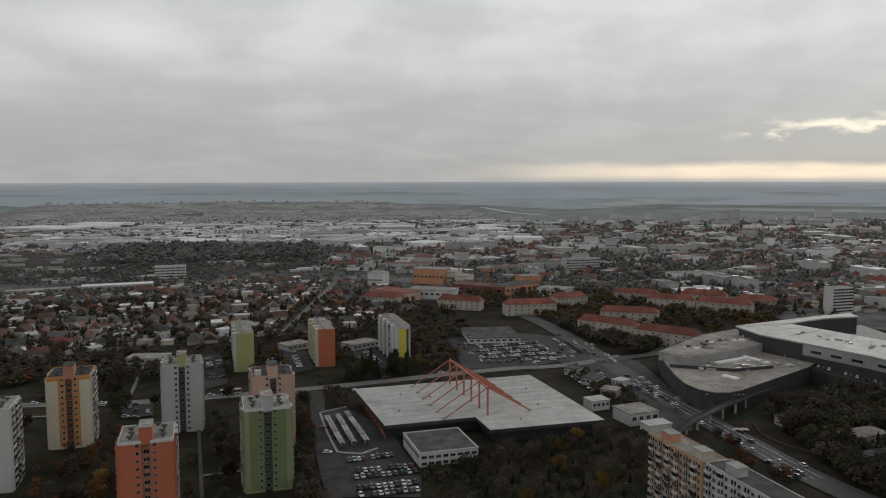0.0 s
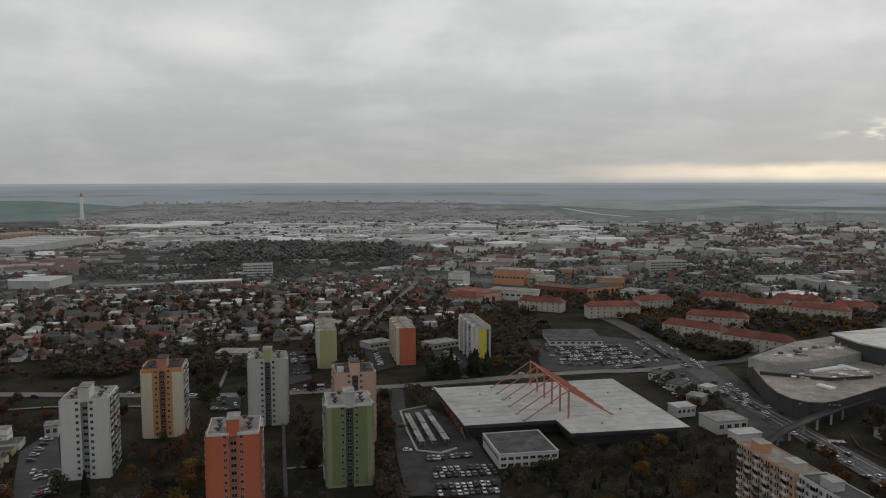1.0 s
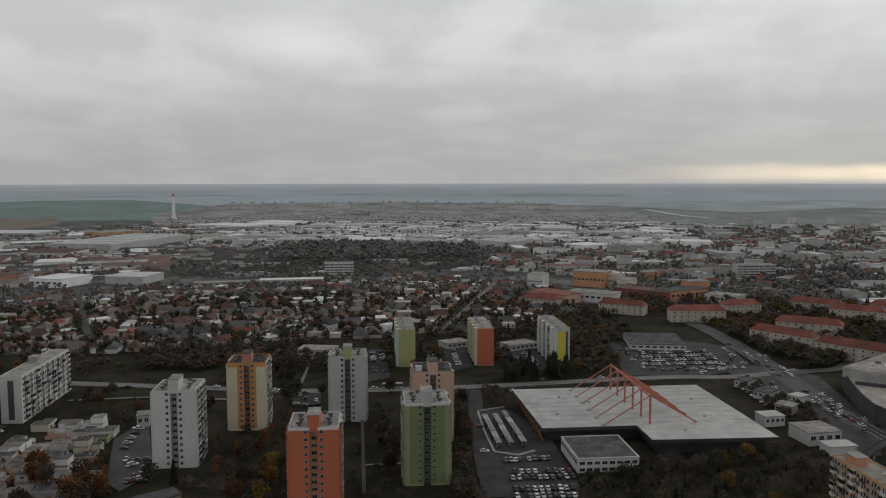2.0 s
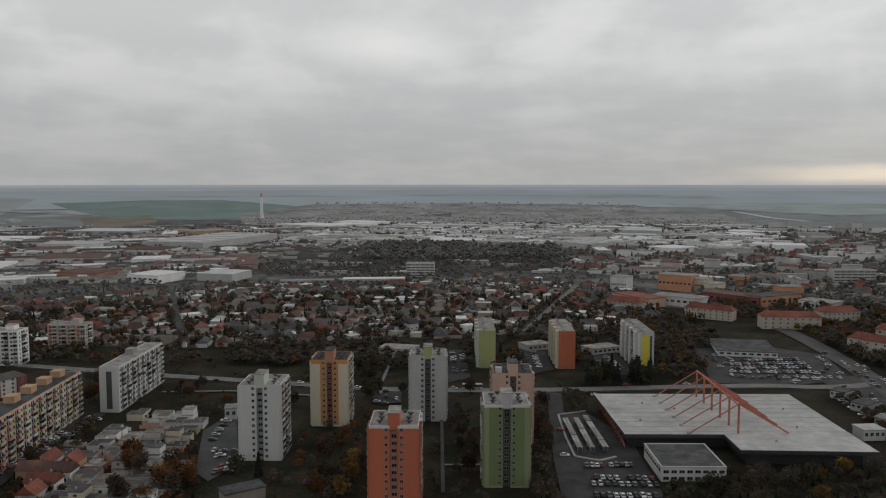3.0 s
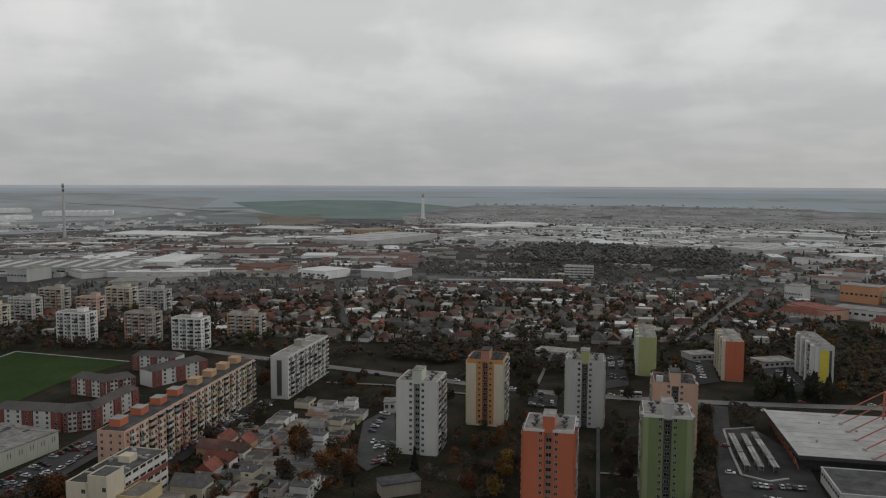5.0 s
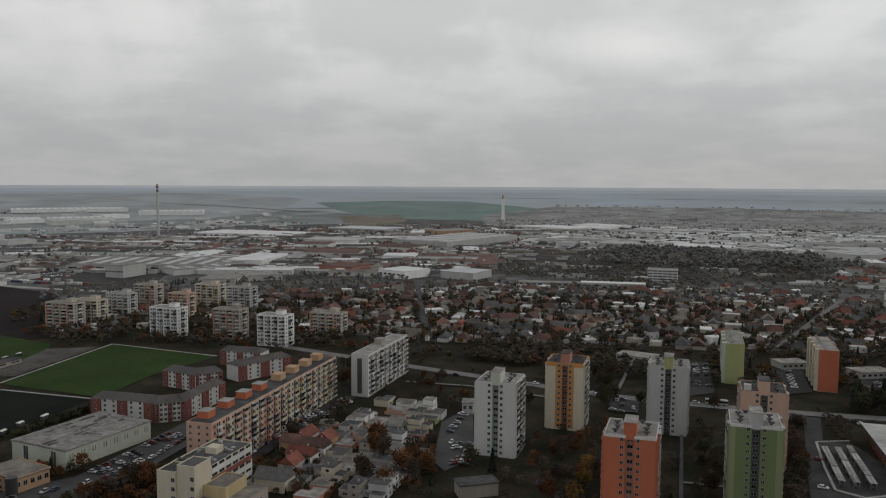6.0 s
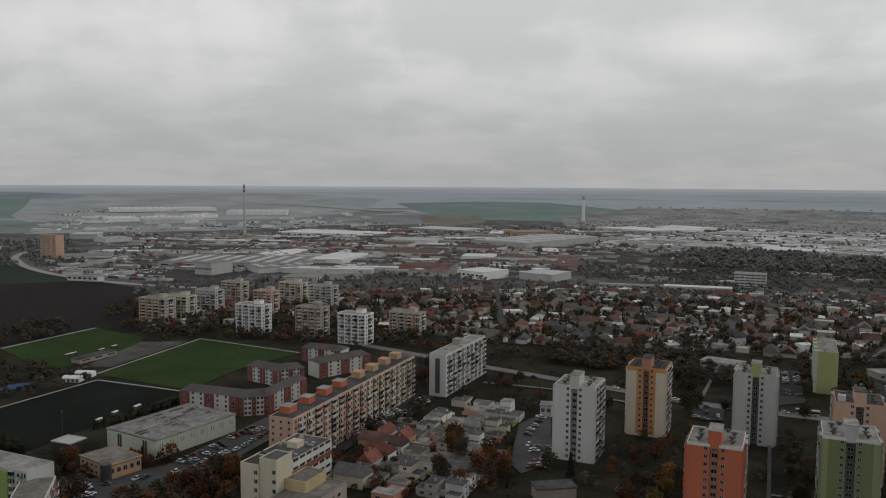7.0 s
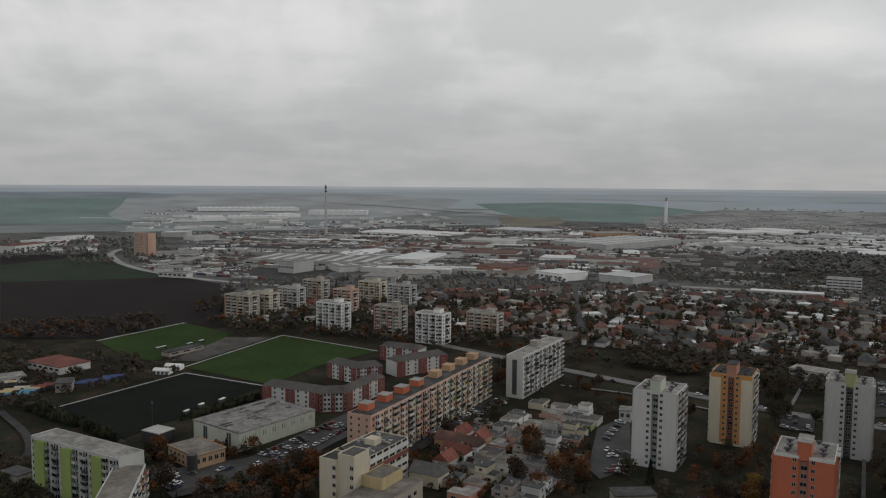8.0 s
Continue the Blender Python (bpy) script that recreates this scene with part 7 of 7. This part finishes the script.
# beside the white tower, the long block and the hall
for k, (a, b, n, tr) in enumerate((((-217.8, 318.6), (-232.6, 354.1), 6, TURN), ((-186.8, 284.8), (-201.3, 312.9), 7, TURN), ((-207.9, 305.7), (-193.5, 289.2), 4, TURN + 90), ((-288.6, 283.2), (-298.7, 328.8), 14, TURN),
                                   ((-309.9, 184.3), (-329.3, 242.5), 15, TURN), ((-274.9, 241.1), (-287.2, 281.9), 12, TURN), ((-305.1, 210.1), (-315.0, 234.5), 5, TURN + 90), ((-305.5, 161.2), (-300.9, 176.2), 5, TURN + 90), ((-309.3, 150.2), (-299.4, 155.4), 2, 40), ((-61.6, 542.9), (-48.9, 509.6), 8, TURN), ((-55.3, 554.3), (-42.3, 521.6), 8, TURN),
                                   ((-108.4, 557.0), (-95.9, 512.7), 7, TURN), ((-163.4, 536.2), (-145.5, 482.6), 9, TURN), ((-157.3, 538.5), (-139.3, 484.9), 7, TURN), ((81.4, 490.7), (90.4, 445.1), 8, TURN), ((92.6, 513.2), (102.9, 457.2), 9, TURN))):
    row(a, b, n, tr, 40 + k, 0.2)
for k, (a, b, n, tr) in enumerate((((-223.0, 332.3), (-229.3, 353.3), 4, TURN), ((-201.6, 301.4), (-210.3, 320.8), 5, TURN), ((-193.6, 281.2), (-190.0, 287.1), 5, TURN + 90), ((-246.6, 192.0), (-262.1, 232.6), 10, TURN + 30), ((-282.9, 283.8), (-293.4, 327.8), 10, TURN))):
    row(a, b, n, tr, 70 + k, 0.2)
for k, (a, b, n, tr) in enumerate((((-304.0, 178.0), (-322.5, 236.0), 16, TURN), ((-296.5, 176.0), (-306.0, 204.0), 8, TURN), ((-321.0, 146.0), (-303.0, 141.0), 6, TURN + 90), ((-317.0, 140.5), (-300.0, 139.0), 5, TURN + 90))):
    row(a, b, n, tr, 90 + k, 0.25)
# on the parking deck by the stadium
for ax, ay, bx, by in ((236.2, 490.6, 257.2, 450.7), (231.9, 475.6, 248.7, 435.6)):
    for k in range(12):
        if k % 5 != 3:
            car(ax + (bx - ax) * k / 11, ay + (by - ay) * k / 11, 60, (k * 7 + 1) % 5, 9.02, "on the parking deck")
# traffic
rnd = random.Random(77)
for sx, sy in ((116.5, 486.3),(118.5, 472.6),(124.0, 480.7),(123.1, 457.1),(124.8, 444.9),(125.8, 431.1),(128.6, 424.5),(131.6, 390.6),(138.5, 362.4),(142.0, 350.8),(143.2, 323.2),(144.1, 316.9),(138.7, 370.5),(143.3, 335.1),(107.1, 529.2),(115.8, 542.8),(104.2, 555.4),(100.9, 584.2),(92.8, 616.1)):
    car(sx, sy, 120 + rnd.uniform(-5, 5), rnd.randrange(6), 0.55, "driving on the arterial road")
for k in range(46):
    q = rnd.random()
    lane = rnd.choice((-5.4, -1.9, 1.9, 5.4))
    sx, sy = (112.0 + lane - 7 * q, 520 + 70 * q) if k % 3 == 0 else (154.7 - 35.1 * q + lane, 316.9 + 153 * q + lane * 0.23)
    car(sx, sy, 103 + rnd.uniform(-2, 2) if k % 3 else 96, rnd.choice((0, 0, 1, 1, 2, 3, 4)), 0.55, "driving on the arterial road")
for sx, sy in ((-280.3, 416.2),(-189.9, 427.2),(-228.1, 427.0),(-134.1, 442.8),(-105.1, 451.1),(-93.5, 460.8),(-36.3, 482.4),(-1.3, 495.6),(-60.7, 383.4),(-53.0, 348.5)):
    car(sx, sy, TURN + rnd.uniform(-5, 5), rnd.randrange(6), 0.55, "driving on the estate street")

# ---- covered stalls beside the market ----
for k, (ax, ay, bx, by) in enumerate(((-60.7, 398.1, -46.9, 354.5), (-55.4, 400.0, -41.6, 356.0), (-51.3, 404.9, -35.8, 359.2))):
    t = thing("market_stall", ax, ay, 0, 0, "long open market stall with a pale sheet roof", "market stall", "market stalls")
    lx, ly = bx - ax, by - ay
    for q in range(5):                # a roof of five lengths, each a little apart and higher or lower than the next
        f0, f1, z = (q + 0.03) / 5, (q + 0.97) / 5, 3.0 + 0.12 * ((q * 7 + k) % 3)
        roof = part("roof", Geo().beam((lx * f0, ly * f0, z), (lx * f1, ly * f1, z), 2.7, 0.16), (SHEET, CONCRETE, FELT)[(q + k) % 3], t)
        part("ridge", Geo().beam((lx * f0, ly * f0, z + 0.16), (lx * f1, ly * f1, z + 0.16), 0.5, 0.2), CONCRETE, roof)
        for f in (f0 + 0.01, f1 - 0.01):
            for s in (-1.1, 1.1):
                part("post", Geo().beam((lx * f + s * 0.95, ly * f + s * 0.3, 0), (lx * f + s * 0.95, ly * f + s * 0.3, z - 0.1), 0.14), METAL, t)
    part("counter", Geo().beam((lx * 0.03, ly * 0.03, 0.5), (lx * 0.97, ly * 0.97, 0.5), 1.2, 0.9), SHADE, t)
    claim((ax + bx) / 2, (ay + by) / 2, 8, 8, 0)

# pale kerb round the stalls
loop = [(-53.3, 421.1), (-66.1, 409.8), (-56.9, 375.5), (-48.6, 349.3), (-37.2, 347.1), (-30.6, 354.5)]
kerb = Geo()
for a, b in zip(loop, loop[1:]):
    kerb.beam((*a, 0.45), (*b, 0.45), 1.1, 0.9)
setting("low_wall", kerb, CONCRETE, "pale low concrete wall round the market stalls", "wall")
# loosely parked cars in the forecourts
rnd = random.Random(5)
for ring, count in (([(81, 513), (102, 505), (110, 457), (114, 388), (104, 386), (97, 445)], 26), ([(-178, 427), (-164, 433), (-154, 402), (-165, 396)], 8), ([(-64, 458), (-49, 458), (-31, 446), (-59, 432)], 5), ([(5, 597), (29, 606), (29, 530), (25, 520)], 12), ([(80, 606), (90, 608), (95, 542), (62, 518), (30, 514), (30, 530), (78, 545)], 26)):
    x0, x1, y0, y1 = min(p[0] for p in ring), max(p[0] for p in ring), min(p[1] for p in ring), max(p[1] for p in ring)
    spots_ = []
    for _ in range(count * 30):
        px, py = rnd.uniform(x0, x1), rnd.uniform(y0, y1)
        if len(spots_) < count and inside(px, py, ring) and all((px - a) ** 2 + (py - b) ** 2 > 20 for a, b in spots_) and free(px, py, 1.5, False):
            spots_.append((px, py))
            car(px, py, TURN + rnd.choice((0, 90)) + rnd.uniform(-4, 4), rnd.choice((0, 0, 1, 1, 2, 3, 3)))

for geo, mat in FARCARS.values():
    tagged(new("far_cars", geo.mesh("far_cars", mat)), "many parked cars and passing cars farther off", "cars", "", "stuff")

tarp = thing("tarpaulin", -150.3, 287.7, 0, 20, "small crumpled blue tarpaulin on the grass", "tarpaulin")
part("cover", gabled(4.0, 3.0, 0.1, 0.9, 0.2, 1.2), BLUE, tarp)
